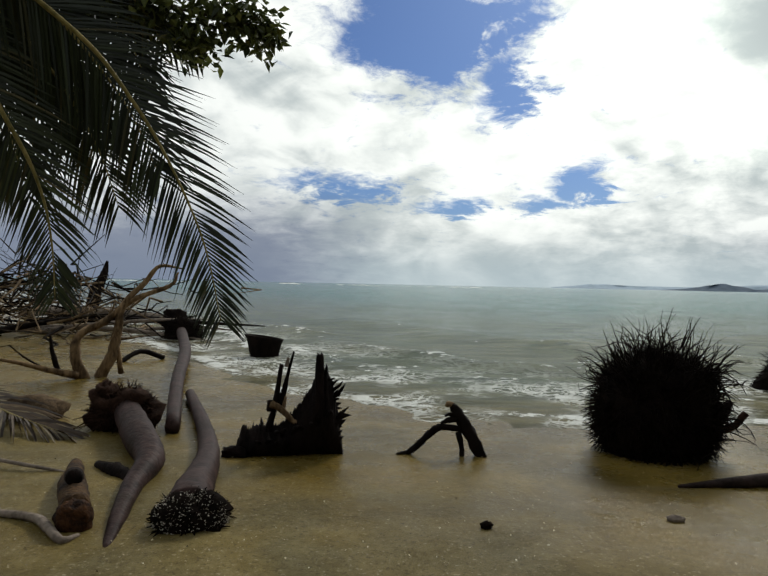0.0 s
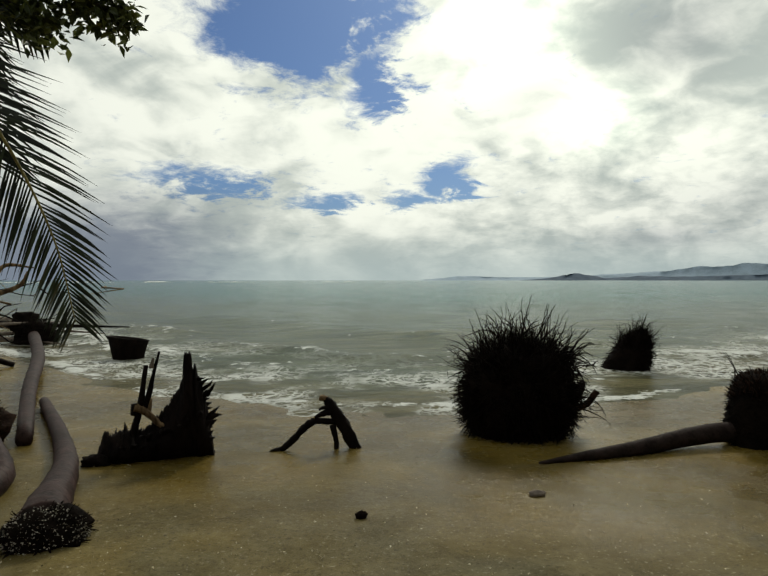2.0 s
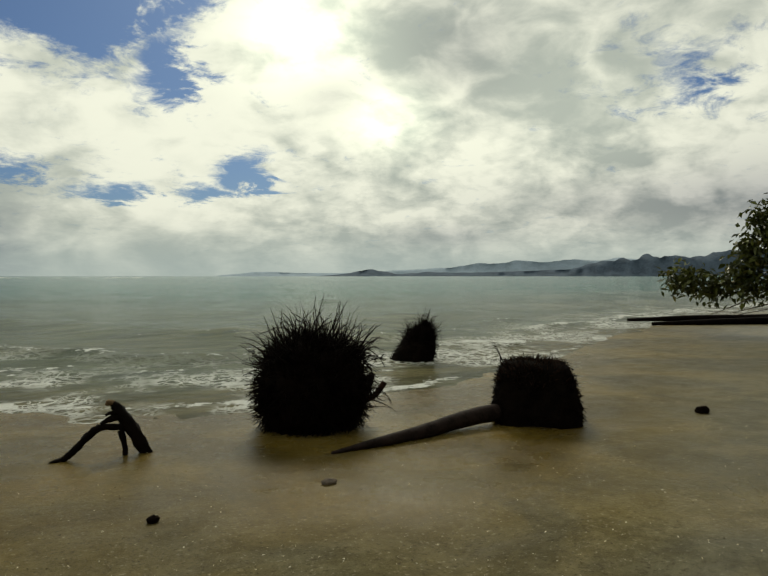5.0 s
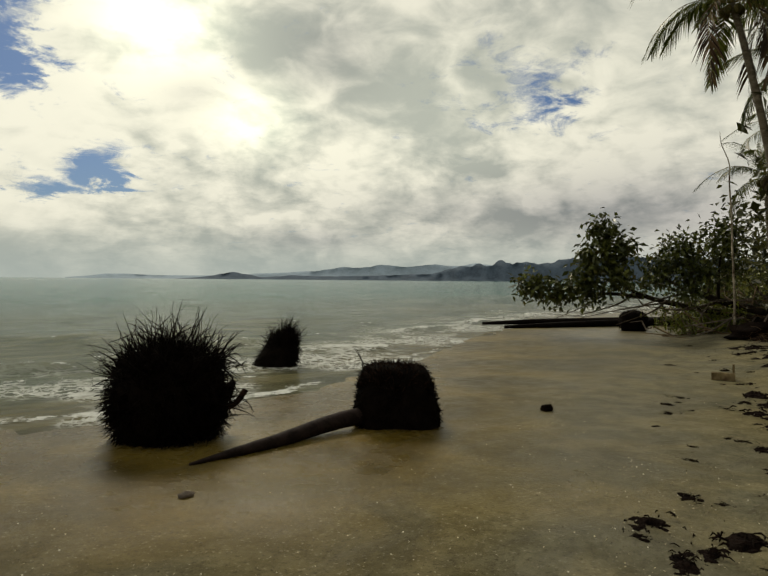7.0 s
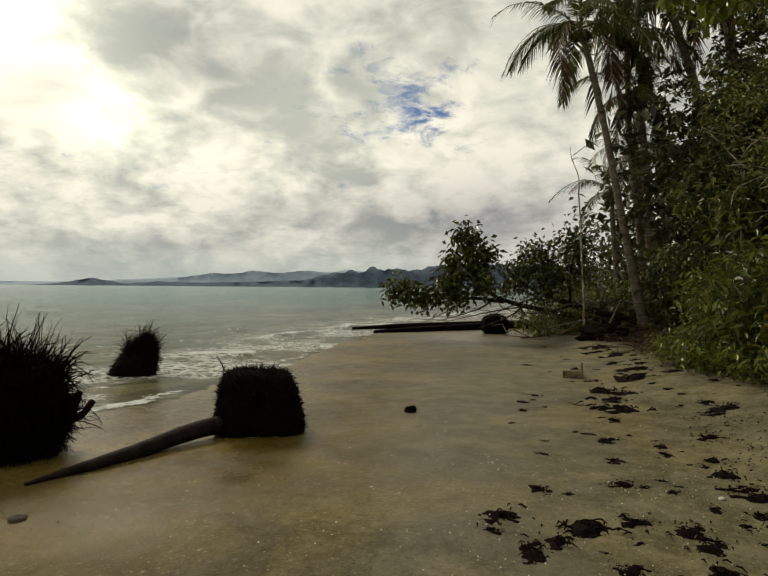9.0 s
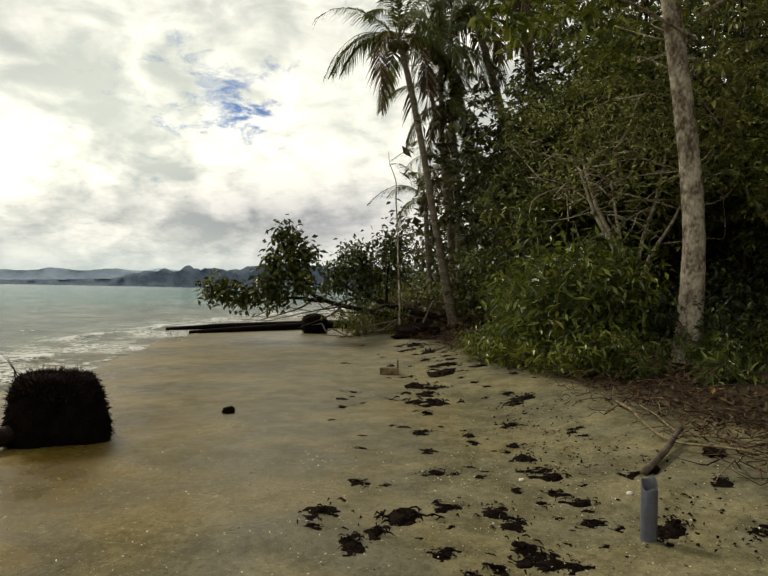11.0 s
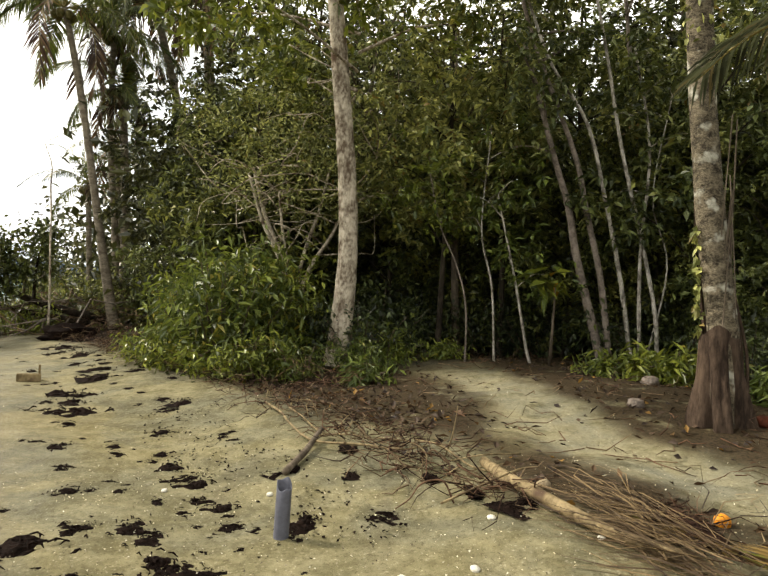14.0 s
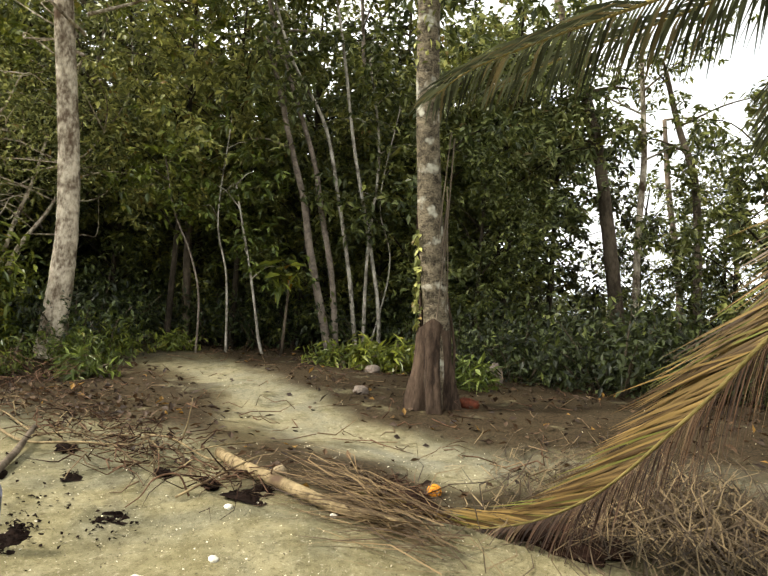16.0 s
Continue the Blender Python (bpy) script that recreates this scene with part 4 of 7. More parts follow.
# ---------------------------------------------------------------- hollow stump in the water
def build_hollow():
    t = thing("hollow_stump", (-2.36, 13.3, -0.03), "black hollow tree stump standing in shallow water", "tree stump", turn=turned(-2.36, 13.3))
    g = Geo()
    rows = []
    for r, z in ((0.27, 0.0), (0.30, 0.15), (0.34, 0.34), (0.385, 0.42), (0.33, 0.42), (0.27, 0.25), (0.24, 0.1)):
        rows.append([Vector((math.cos(a) * r * (1 + 0.06 * math.sin(3 * a + r * 9)), math.sin(a) * r * 0.8, z - 0.05 * math.cos(a) * (z > 0.3))) for a in np.linspace(0, 2 * math.pi, 25)])
    g.grid(rows)
    part("stump_wall", g, DRIFT_DARK, t)


build_hollow()


# ---------------------------------------------------------------- stranded palm logs
t, o = log_thing("palm_log", [(-4.97, 16.5, 0.20), (-3.6, 12.2, 0.20), (-2.72, 8.9, 0.16), (-1.95, 6.25, 0.10)], [0.125, 0.105, 0.085, 0.07], PALM_WET, "long smooth grey palm log lying toward the sea", "palm log", group="stranded palm logs")
g = Geo()
blob(g, (-0.05, 0.35, 0.18), (0.42, 0.4, 0.36), 2.2, 0.25)
p, d = shell((0.42, 0.4, 0.36), 500, 2.6, -0.6)
strands(g, [q + Vector((-0.05, 0.35, 0.18)) for q in p], d, 0.16, 0.012)
part("root_mass", g, ROOTY, t, "black rounded root mass")
g = Geo()
g.tube(curve_pts([(0.95, -4.2, 0.08), (0.62, -4.5, 0.22), (0.38, -5.0, 0.02)], 4), 0.045, 8)
part("broken_root", g, DRIFT_DARK, t)
g = Geo()
blob(g, (-0.55, 1.2, 0.45), (0.3, 0.3, 0.28), 6.2, 0.3)
part("root_lump", g, ROOTY, t)

t, o = log_thing("palm_log", [(-2.35, 8.2, 0.09), (-1.72, 6.44, 0.11), (-1.38, 5.35, 0.12), (-1.24, 4.65, 0.14), (-1.17, 4.15, 0.15), (-1.12, 3.92, 0.13)], [0.060, 0.074, 0.088, 0.104, 0.128, 0.15], PALM_WET, "curved grey palm log with a shell-crusted root end", "palm log", group="stranded palm logs")
g = Geo()
blob(g, Vector((-1.10, 3.90, 0.10)) - o, (0.205, 0.18, 0.15), 4.4, 0.3, power=2.2)
part("root_mass", g, ROOTY, t, "black root mass crusted with pale shells")
p, d = shell((0.212, 0.187, 0.158), 900, 2.2, -0.2)
part("shell_crust", leaves_mesh("shell_crust", plain("shell_grit", (0.34, 0.31, 0.26), 0.6, 30.0, 0.5), [tuple(q * 1.08 + Vector((-1.10, 3.90, 0.10)) - o) for q in p], 0.013, 0.010, 0.0, 1.0), None, t, "pale broken shells", False)["kind"] = "stuff"
p, d = shell((0.20, 0.175, 0.13), 260, 2.2, -0.6)
g = Geo()
strands(g, [q + Vector((-1.10, 3.90, 0.09)) - o for q in p], d, 0.07, 0.008)
tagged(part("root_fringe", g, ROOTY, t), kind="stuff")

t, o = log_thing("palm_log", [(-2.38, 6.28, 0.24), (-2.02, 5.58, 0.18), (-1.73, 5.02, 0.14), (-1.67, 4.52, 0.10), (-1.56, 4.0, 0.07), (-1.46, 3.56, 0.03)], [0.125, 0.138, 0.108, 0.070, 0.052, 0.022], PALM_WET, "tapering curved palm log with a shaggy root crown", "palm log", group="stranded palm logs")
g = Geo()
blob(g, (-0.10, 0.16, 0.14), (0.27, 0.24, 0.22), 7.4, 0.6, power=2.3)
blob(g, (-0.27, 0.12, 0.27), (0.12, 0.12, 0.16), 3.4, 0.5)
p, d = shell((0.27, 0.24, 0.22), 900, 2.3, -0.5)
strands(g, [q + Vector((-0.10, 0.16, 0.14)) for q in p], [v + Vector(rng.normal(0, 0.9, 3)) for v in d], 0.12, 0.009)
strands(g, [(-0.3 + 0.02 * k, 0, 0.12) for k in range(14)], [(-1, -0.4, -0.4 + 0.06 * k) for k in range(14)], 0.32, 0.012, 0.8)
part("root_mass", g, ROOTY_RED, t, "shaggy dark brown root mass")

t, o = log_thing("broken_log_end", [(-2.25, 4.95, 0.10), (-2.0, 4.35, 0.12), (-1.78, 3.92, 0.12)], [0.05, 0.092, 0.09], organic("scorched_wood", (0.016, 0.010, 0.006), (0.10, 0.055, 0.024), 7.0, 0.8, 0.8, (1, 1, 1), (0.012, 0.008, 0.006)), "broken tan log end with a charred hollow face", "log", rough=0.1)
g = Geo()
blob(g, Vector((-1.76, 3.86, 0.10)) - o, (0.105, 0.085, 0.10), 9.1, 0.3)
part("charred_end", g, organic("charred_rusty_wood", (0.008, 0.005, 0.004), (0.075, 0.032, 0.012), 9.0, 0.8, 0.9), t, "charred rusty end")
g = Geo()
g.tube([Vector((-1.93, 4.22, 0.235)) - o, Vector((-1.90, 4.15, 0.245)) - o], [0.06, 0.045], 12)
part("knot", g, DRIFT_DARK, t, "round dark knot")

log_thing("dark_wood_chunk", [(-2.15, 5.09, 0.07), (-1.95, 4.92, 0.07), (-1.77, 4.76, 0.06)], [0.03, 0.065, 0.05], DRIFT_DARK, "dark waterlogged chunk of wood on sand", rough=0.15)
log_thing("driftwood_stick", [(-2.5, 4.05, 0.07), (-2.05, 3.93, 0.08), (-1.88, 3.78, 0.08), (-1.73, 3.64, 0.06), (-1.68, 3.74, 0.05)], [0.022, 0.026, 0.03, 0.022, 0.012], DRIFT_GREY, "crooked grey driftwood stick on sand", sides=8)
log_thing("driftwood_stick", [(-3.1, 5.18, 0.09), (-2.65, 4.95, 0.10), (-2.26, 4.89, 0.06)], [0.015, 0.016, 0.010], DRIFT_GREY, "thin bent grey stick on sand", sides=8)


# ---------------------------------------------------------------- bleached dead tree and the driftwood beyond
def build_dead_tree():
    at = (-4.2, 9.7, ground(-4.2, 9.7))
    t = thing("bleached_dead_tree", at, "bleached twisted dead tree half buried in sand", "driftwood", turn=turned(-4.2, 9.7))
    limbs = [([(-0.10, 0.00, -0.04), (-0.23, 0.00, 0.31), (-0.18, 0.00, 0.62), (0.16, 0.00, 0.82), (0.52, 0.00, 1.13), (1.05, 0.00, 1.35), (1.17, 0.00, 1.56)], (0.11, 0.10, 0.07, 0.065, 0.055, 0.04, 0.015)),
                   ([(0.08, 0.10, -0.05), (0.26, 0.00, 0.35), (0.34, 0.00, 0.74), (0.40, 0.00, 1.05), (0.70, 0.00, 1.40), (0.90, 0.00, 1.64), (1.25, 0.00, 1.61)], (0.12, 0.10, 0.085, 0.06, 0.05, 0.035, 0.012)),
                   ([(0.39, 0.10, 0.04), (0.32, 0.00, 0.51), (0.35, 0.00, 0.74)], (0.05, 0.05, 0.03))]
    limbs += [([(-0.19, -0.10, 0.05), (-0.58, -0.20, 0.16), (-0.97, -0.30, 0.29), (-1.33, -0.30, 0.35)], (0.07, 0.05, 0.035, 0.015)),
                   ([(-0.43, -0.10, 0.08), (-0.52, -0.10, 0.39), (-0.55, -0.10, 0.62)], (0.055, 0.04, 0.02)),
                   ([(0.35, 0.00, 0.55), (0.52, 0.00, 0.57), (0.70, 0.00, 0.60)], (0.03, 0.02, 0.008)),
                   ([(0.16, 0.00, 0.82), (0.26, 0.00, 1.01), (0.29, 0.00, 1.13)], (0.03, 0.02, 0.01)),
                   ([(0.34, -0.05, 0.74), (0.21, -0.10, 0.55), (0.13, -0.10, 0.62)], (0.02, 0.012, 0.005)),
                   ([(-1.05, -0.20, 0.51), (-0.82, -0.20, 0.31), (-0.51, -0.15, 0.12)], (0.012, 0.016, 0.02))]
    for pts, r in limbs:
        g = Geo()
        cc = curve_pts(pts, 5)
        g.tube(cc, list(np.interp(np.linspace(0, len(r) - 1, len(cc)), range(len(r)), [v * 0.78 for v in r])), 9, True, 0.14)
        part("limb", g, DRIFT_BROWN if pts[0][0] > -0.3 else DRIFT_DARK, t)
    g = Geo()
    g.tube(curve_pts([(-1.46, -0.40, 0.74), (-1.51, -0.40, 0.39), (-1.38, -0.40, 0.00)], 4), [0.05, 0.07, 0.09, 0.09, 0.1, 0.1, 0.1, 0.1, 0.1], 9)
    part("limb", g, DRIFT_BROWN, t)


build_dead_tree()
log_thing("snapped_trunk", [(-11.4, 26.0, -0.1), (-11.2, 26.0, 0.9), (-10.9, 26.0, 1.55), (-10.75, 26.0, 2.15)], [0.26, 0.22, 0.16, 0.04], DRIFT_DARK, "snapped dead trunk standing upright by the water", "tree stump", rough=0.12)
for k, (x, y, dx, dy, r, ln) in enumerate(((-9.5, 17.5, 5.2, -0.9, 0.09, 1), (-10.5, 19.5, 7.0, 0.4, 0.11, 1), (-8.6, 16.6, 4.2, 0.3, 0.07, 1), (-11, 22, 6.0, 1.2, 0.14, 1), (-7.0, 18.6, 3.4, -1.6, 0.06, 1), (-9.2, 15.8, 2.6, 1.5, 0.08, 1), (-13, 24, 5.5, 2.0, 0.18, 1))):
    pts = [(x + dx * f, y + dy * f + 0.25 * math.sin(5 * f + k), ground(x + dx * f, y + dy * f) + r + 0.3 * f * (1 - f) + 0.25 * (k % 3) * f) for f in (0, 0.35, 0.7, 1)]
    log_thing("driftwood_branch", pts, [r, r * 0.8, r * 0.55, r * 0.15], DRIFT_DARK if k % 2 else DRIFT_GREY, "long bare driftwood branch across the beach", sides=8, rough=0.08, group="driftwood branches by the water")


def brush(name, label, area, n, length, r, mats, seed, height=0.5, category="brushwood"):
    """A heap of dead twigs, strewn over an area of the plan."""
    rr = np.random.default_rng(seed)
    ob = None
    for mi, mat in enumerate(mats):
        g = Geo()
        for _ in range(n // len(mats)):
            x, y, h = area(rr)
            a, ln = rr.uniform(0, 2 * math.pi), length * rr.uniform(0.35, 1.3)
            tl = rr.normal(0, 0.25)
            p0 = Vector((x, y, ground(x, y) + h * height * rr.random() + 0.02))
            d = Vector((math.cos(a) * math.cos(tl), math.sin(a) * math.cos(tl), math.sin(tl)))
            m = p0 + d * ln * 0.33 + Vector(rr.normal(0, 0.09 * ln, 3))
            w = p0 + d * ln * 0.66 + Vector(rr.normal(0, 0.12 * ln, 3))
            e = p0 + d * ln + Vector(rr.normal(0, 0.14 * ln, 3))
            for v in (m, w, e):
                v.z = max(v.z, ground(v.x, v.y) + 0.01)
            q = r * rr.uniform(0.4, 1.4)
            g.tube([p0, m, w, e], [q, q * 0.85, q * 0.65, q * 0.25], 4, False)
        if ob is None:
            ob = part(name, g, mat)
            tagged(ob, label, category, kind="stuff")
        else:
            part("twigs", g, mat, ob)
    return ob


brush("brushwood_pile", "tangled heap of dead branches at the water's edge", lambda r: (r.normal(-9.6, 1.9), r.normal(17.0, 2.0), 1.0), 420, 1.9, 0.028, (DRIFT_DARK, BARK_SHADE, STICKS), 4, 1.5)


def lump(name, at, size, mat, label, category, seed, rough=0.3):
    g = Geo()
    blob(g, (0, 0, size[2] * 0.35), size, seed, rough, 10, 16, 2.2)
    ob = part(name, g, mat)
    ob.matrix_basis = pose(at[0], at[1], ground(at[0], at[1]))
    return tagged(ob, label, category)


lump("fibre_mound", (-3.5, 6.75), (0.30, 0.24, 0.16), organic("brown_fibre", (0.05, 0.033, 0.02), (0.16, 0.11, 0.065), 14.0, 0.95, 0.9), "brown mound of matted palm fibre on sand", "fibre mound", 2.0)
lump("sand_clod", (0.62, 3.93), (0.035, 0.03, 0.028), WEED, "small dark clod on wet sand", "clod", 3.0, 0.5)
lump("beach_stone", (1.83, 4.16), (0.055, 0.035, 0.025), DRIFT_GREY, "flat grey stone on wet sand", "stone", 5.0)
lump("dark_clod", (6.28, 4.54), (0.07, 0.06, 0.05), WEED, "dark clod of weed on wet sand", "clod", 6.0, 0.5)

# dry fallen frond
dry = thing("fallen_dry_frond", (-3.6, 6.3, ground(-3.6, 6.3)), "dry brown fallen palm frond on sand", "palm frond")
add_frond(dry, [(-4.9, 7.5, 0.22), (-4.1, 6.75, 0.26), (-3.4, 6.2, 0.20), (-2.75, 5.9, 0.10)], 0.85, 60, 0.22, FROND_DRY, origin=(-3.6, 6.3, ground(-3.6, 6.3)), sweep=(45, 72), ragged=0.25)


# ---------------------------------------------------------------- weed, pipe and litter on the upper beach
def weed_clump(seed):
    """A torn mat of weed: an uneven patch with ragged edges and loose strands."""
    r = np.random.default_rng(seed)
    g = Geo()
    rows = []
    for i in range(23):
        row = []
        for k in range(29):
            px, py = lerp(-0.21, 0.21, k / 28), lerp(-0.15, 0.15, i / 22)
            q = (px / 0.185) ** 2 + (py / 0.125) ** 2
            h = 0.62 * noise.fractal((px * 10 + seed * 7, py * 10, seed), 0.85, 2.2, 4) + 0.33 - q * 0.85
            row.append(Vector((px, py, min(max(h, -0.4), 0.7) * 0.05 + 0.004 * noise.noise((px * 90, py * 90, seed)))))
        rows.append(row)
    g.grid(rows)
    ob = part("seaweed_clump", g, WEED, None, "", False)
    g = Geo()
    for _ in range(26):
        a, d = r.uniform(0, 2 * math.pi), abs(r.normal(0.04, 0.06))
        p = Vector((math.cos(a) * d * 1.5, math.sin(a) * d, 0.022))
        e = p + Vector((*r.normal(0, 0.026, 2), r.uniform(-0.02, 0.0)))
        g.tube([p, p.lerp(e, 0.5) + Vector((0, 0, 0.012)), e], [0.004, 0.006, 0.002], 3, False)
    tagged(part("weed_fringe", g, WEED, ob), kind="stuff")
    return tagged(ob, "clump of black rotting seaweed on sand", "seaweed", "seaweed clumps on the beach")


WEED_AT = [(3.75, 1.9, 1.2), (3.42, 1.51, 1.0), (3.64, 1.47, 1.1), (3.95, 1.4, 1.5), (4.15, 1.24, 0.6), (4.24, 0.95, 0.9), (3.77, 0.66, 1.4), (4.47, 2.01, 0.8), (6.26, 2.22, 0.7), (7.99, 3.86, 0.7), (8.08, 2.78, 2.0), (9.14, 3.04, 1.6), (11.2, 3.56, 1.8), (9.2, 3.4, 1.5)]
WEED_AT += [(10.1, 2.2, 1.4), (8.5, 1.64, 1.2), (5.33, 0.86, 0.9), (4.82, 0.68, 0.9), (4.69, 0.5, 0.7), (4.33, 0.35, 1.2), (3.68, 0.5, 0.9), (4.4, -0.1, 1.3), (3.48, 0.74, 0.8), (5.17, 0.78, 0.8), (4.53, 0.41, 0.7), (4.09, 0.8, 0.8), (5.25, -0.38, 0.7), (4.5, -0.6, 0.7)]
WEED_AT += [(5.7, 1.07, 0.8), (8.15, 1.66, 1.1), (4.43, -1.49, 1.1), (13.0, 4.6, 2.2), (14.2, 5.4, 2.4), (15.5, 5.4, 2.6), (12.2, 4.0, 1.8), (8.6, 3.0, 1.3), (7.4, 2.6, 1.0), (5.6, 1.9, 0.6), (10.4, 3.3, 1.4)]
rw = np.random.default_rng(12)
templates = [weed_clump(k) for k in range(5)]
used = [False] * 5
for k in range(150):
    f = rw.random()
    bx, by = lerp(3.4, 15.5, f ** 1.4), lerp(0.4, 5.4, f ** 1.4)
    WEED_AT.append((bx + rw.normal(0, 0.5 + f), by + rw.normal(0.1, 0.45 + 0.5 * f), rw.uniform(0.14, 0.5) * (1 + f)))
for k, (x, y, s) in enumerate(WEED_AT):
    m = pose(x, y, ground(x, y), 0, 0, rw.uniform(0, 360)) @ Matrix.Diagonal((s * 0.94, s * 0.94, s * 0.85, 1))
    j = k % 5
    if used[j]:
        copy_thing(templates[j], m)
    else:
        templates[j].matrix_basis, used[j] = m, True

SHELLY = leafy("shell_bits", (0.05, 0.035, 0.02), (0.60, 0.55, 0.45), (0.78, 0.76, 0.70), 0.6, 0.15)
rs = np.random.default_rng(5)


def grit(n, az, rad, power):
    a, d = np.radians(rs.uniform(*az, n)), rad[0] + (rad[1] - rad[0]) * rs.random(n) ** power
    x, y = np.sin(a) * d, np.cos(a) * d
    keep = signed(SHORE, x, y) > 0.6
    x, y = x[keep], y[keep]
    return np.stack([x, y, land(x, y) + 0.006 + 0.004], 1)


ob = part("shell_grit", leaves_mesh("shell_grit", SHELLY, np.concatenate([grit(4200, (-45, 150), (2.2, 9), 1.3), grit(2200, (60, 135), (2.4, 6), 1.0)]), 0.014, 0.011, 0.0, 0.5), None, None, "", False)
tagged(ob, "broken shells and coral grit strewn over the sand", "shell grit", kind="stuff")
for k, (x, y, s) in enumerate(((4.26, -1.22, 0.035), (3.55, -0.62, 0.05), (3.62, -1.0, 0.035), (4.9, 0.2, 0.03), (5.0, 0.95, 0.028), (3.3, 0.1, 0.03), (3.85, -1.75, 0.03), (3.35, -0.3, 0.04))):
    lump("white_shell", (x, y), (s, s * 0.75, s * 0.45), plain("shell_white", (0.62, 0.58, 0.48), 0.5, 40.0, 0.2) if k == 0 else bpy.data.materials["shell_white"], "worn white shell on sand", "shell", 3.0 + k, 0.15)


bits = []
for _ in range(24):
    a, d = rs.uniform(0, 1), rs.normal(0, 0.45)
    cx, cy = lerp(3.4, 8.5, a) + d * 0.5, lerp(-0.6, 1.9, a) + d
    for _k in range(int(rs.integers(8, 30))):
        x, y = cx + rs.normal(0, 0.16), cy + rs.normal(0, 0.11)
        bits.append((x, y, ground(x, y) + 0.008))
ob = part("weed_crumbs", leaves_mesh("weed_crumbs", WEED, bits, 0.034, 0.022, 0.0, 0.5), None, None, "", False)
tagged(ob, "black crumbs of dry seaweed on the upper sand", "seaweed", kind="stuff")


def build_pipe():
    x, y = 4.19, 0.05
    t = thing("plastic_pipe", (x, y, ground(x, y)), "grey plastic pipe standing upright in the sand", "pipe")
    g = Geo()
    rows = []
    lean = Vector((0.04, 0.0, 0))
    for r, z in ((0.046, -0.1), (0.046, 0.15), (0.046, 0.27), (0.046, 0.305), (0.040, 0.305), (0.040, 0.25), (0.040, -0.05)):
        rows.append([Vector((math.cos(a) * r, math.sin(a) * r, z - (-0.03 * math.cos(a - 0.3) + 0.012 * math.sin(3 * a)) * (z > 0.3))) + lean * (z / 0.4) for a in np.linspace(0, 2 * math.pi, 25)])
    g.grid(rows)
    part("pipe_wall", g, PVC, t)


build_pipe()


def build_crate():
    x, y = 10.32, 4.35
    t = thing("broken_crate", (x, y, ground(x, y)), "small broken crate end with an upright stick", "crate", turn=turned(x, y))
    for name, box in (("board", (-0.16, -0.1, 0.0, 0.16, -0.07, 0.11)), ("board", (-0.16, 0.07, 0.0, 0.16, 0.1, 0.10)), ("board", (-0.16, -0.07, 0.0, -0.13, 0.07, 0.09)), ("board", (0.12, -0.02, 0.0, 0.15, 0.02, 0.24)), ("base_board", (-0.14, -0.08, 0.0, 0.14, 0.08, 0.03))):
        bm = bmesh.new()
        bmesh.ops.create_cube(bm, size=1)
        for v in bm.verts:
            v.co = Vector([lerp(box[i], box[i + 3], v.co[i] + 0.5) for i in range(3)])
        bmesh.ops.bevel(bm, geom=bm.edges[:], offset=0.004, segments=1, affect="EDGES")
        me = bpy.data.meshes.new(name)
        bm.to_mesh(me)
        bm.free()
        me.materials.append(DRIFT_TAN)
        part(name, me, None, t)


build_crate()

LITTER_RED = organic("reddish_twigs", (0.035, 0.018, 0.010), (0.15, 0.085, 0.05), 5.0, 0.85, 0.3)


# pale roots washed bare along the bank
rr9 = np.random.default_rng(19)
for k in range(22):
    f = rr9.uniform(0, 1)
    x, y = lerp(4.7, 8.6, f) + rr9.normal(0, 0.15), lerp(-1.2, 0.75, f) + rr9.normal(0, 0.14)
    a, ln = radians(30) + rr9.normal(0, 0.7), rr9.uniform(0.4, 1.0)
    pts = []
    for i in range(6):
        pts.append((x, y, rr9.uniform(0.02, 0.13) if 0 < i < 5 else 0.01))
        a += rr9.normal(0, 0.4)
        x, y = x + math.cos(a) * ln / 5, y + math.sin(a) * ln / 5
    r = rr9.uniform(0.004, 0.009)
    log_thing("pale_root", pts, [r, r, r * 0.8, r * 0.5], (DRIFT_TAN, LITTER_RED, STICKS)[k % 3], "thin sinuous root washed bare on the bank", "root", sides=5, group="bare roots along the bank", lie=True, steps=4)
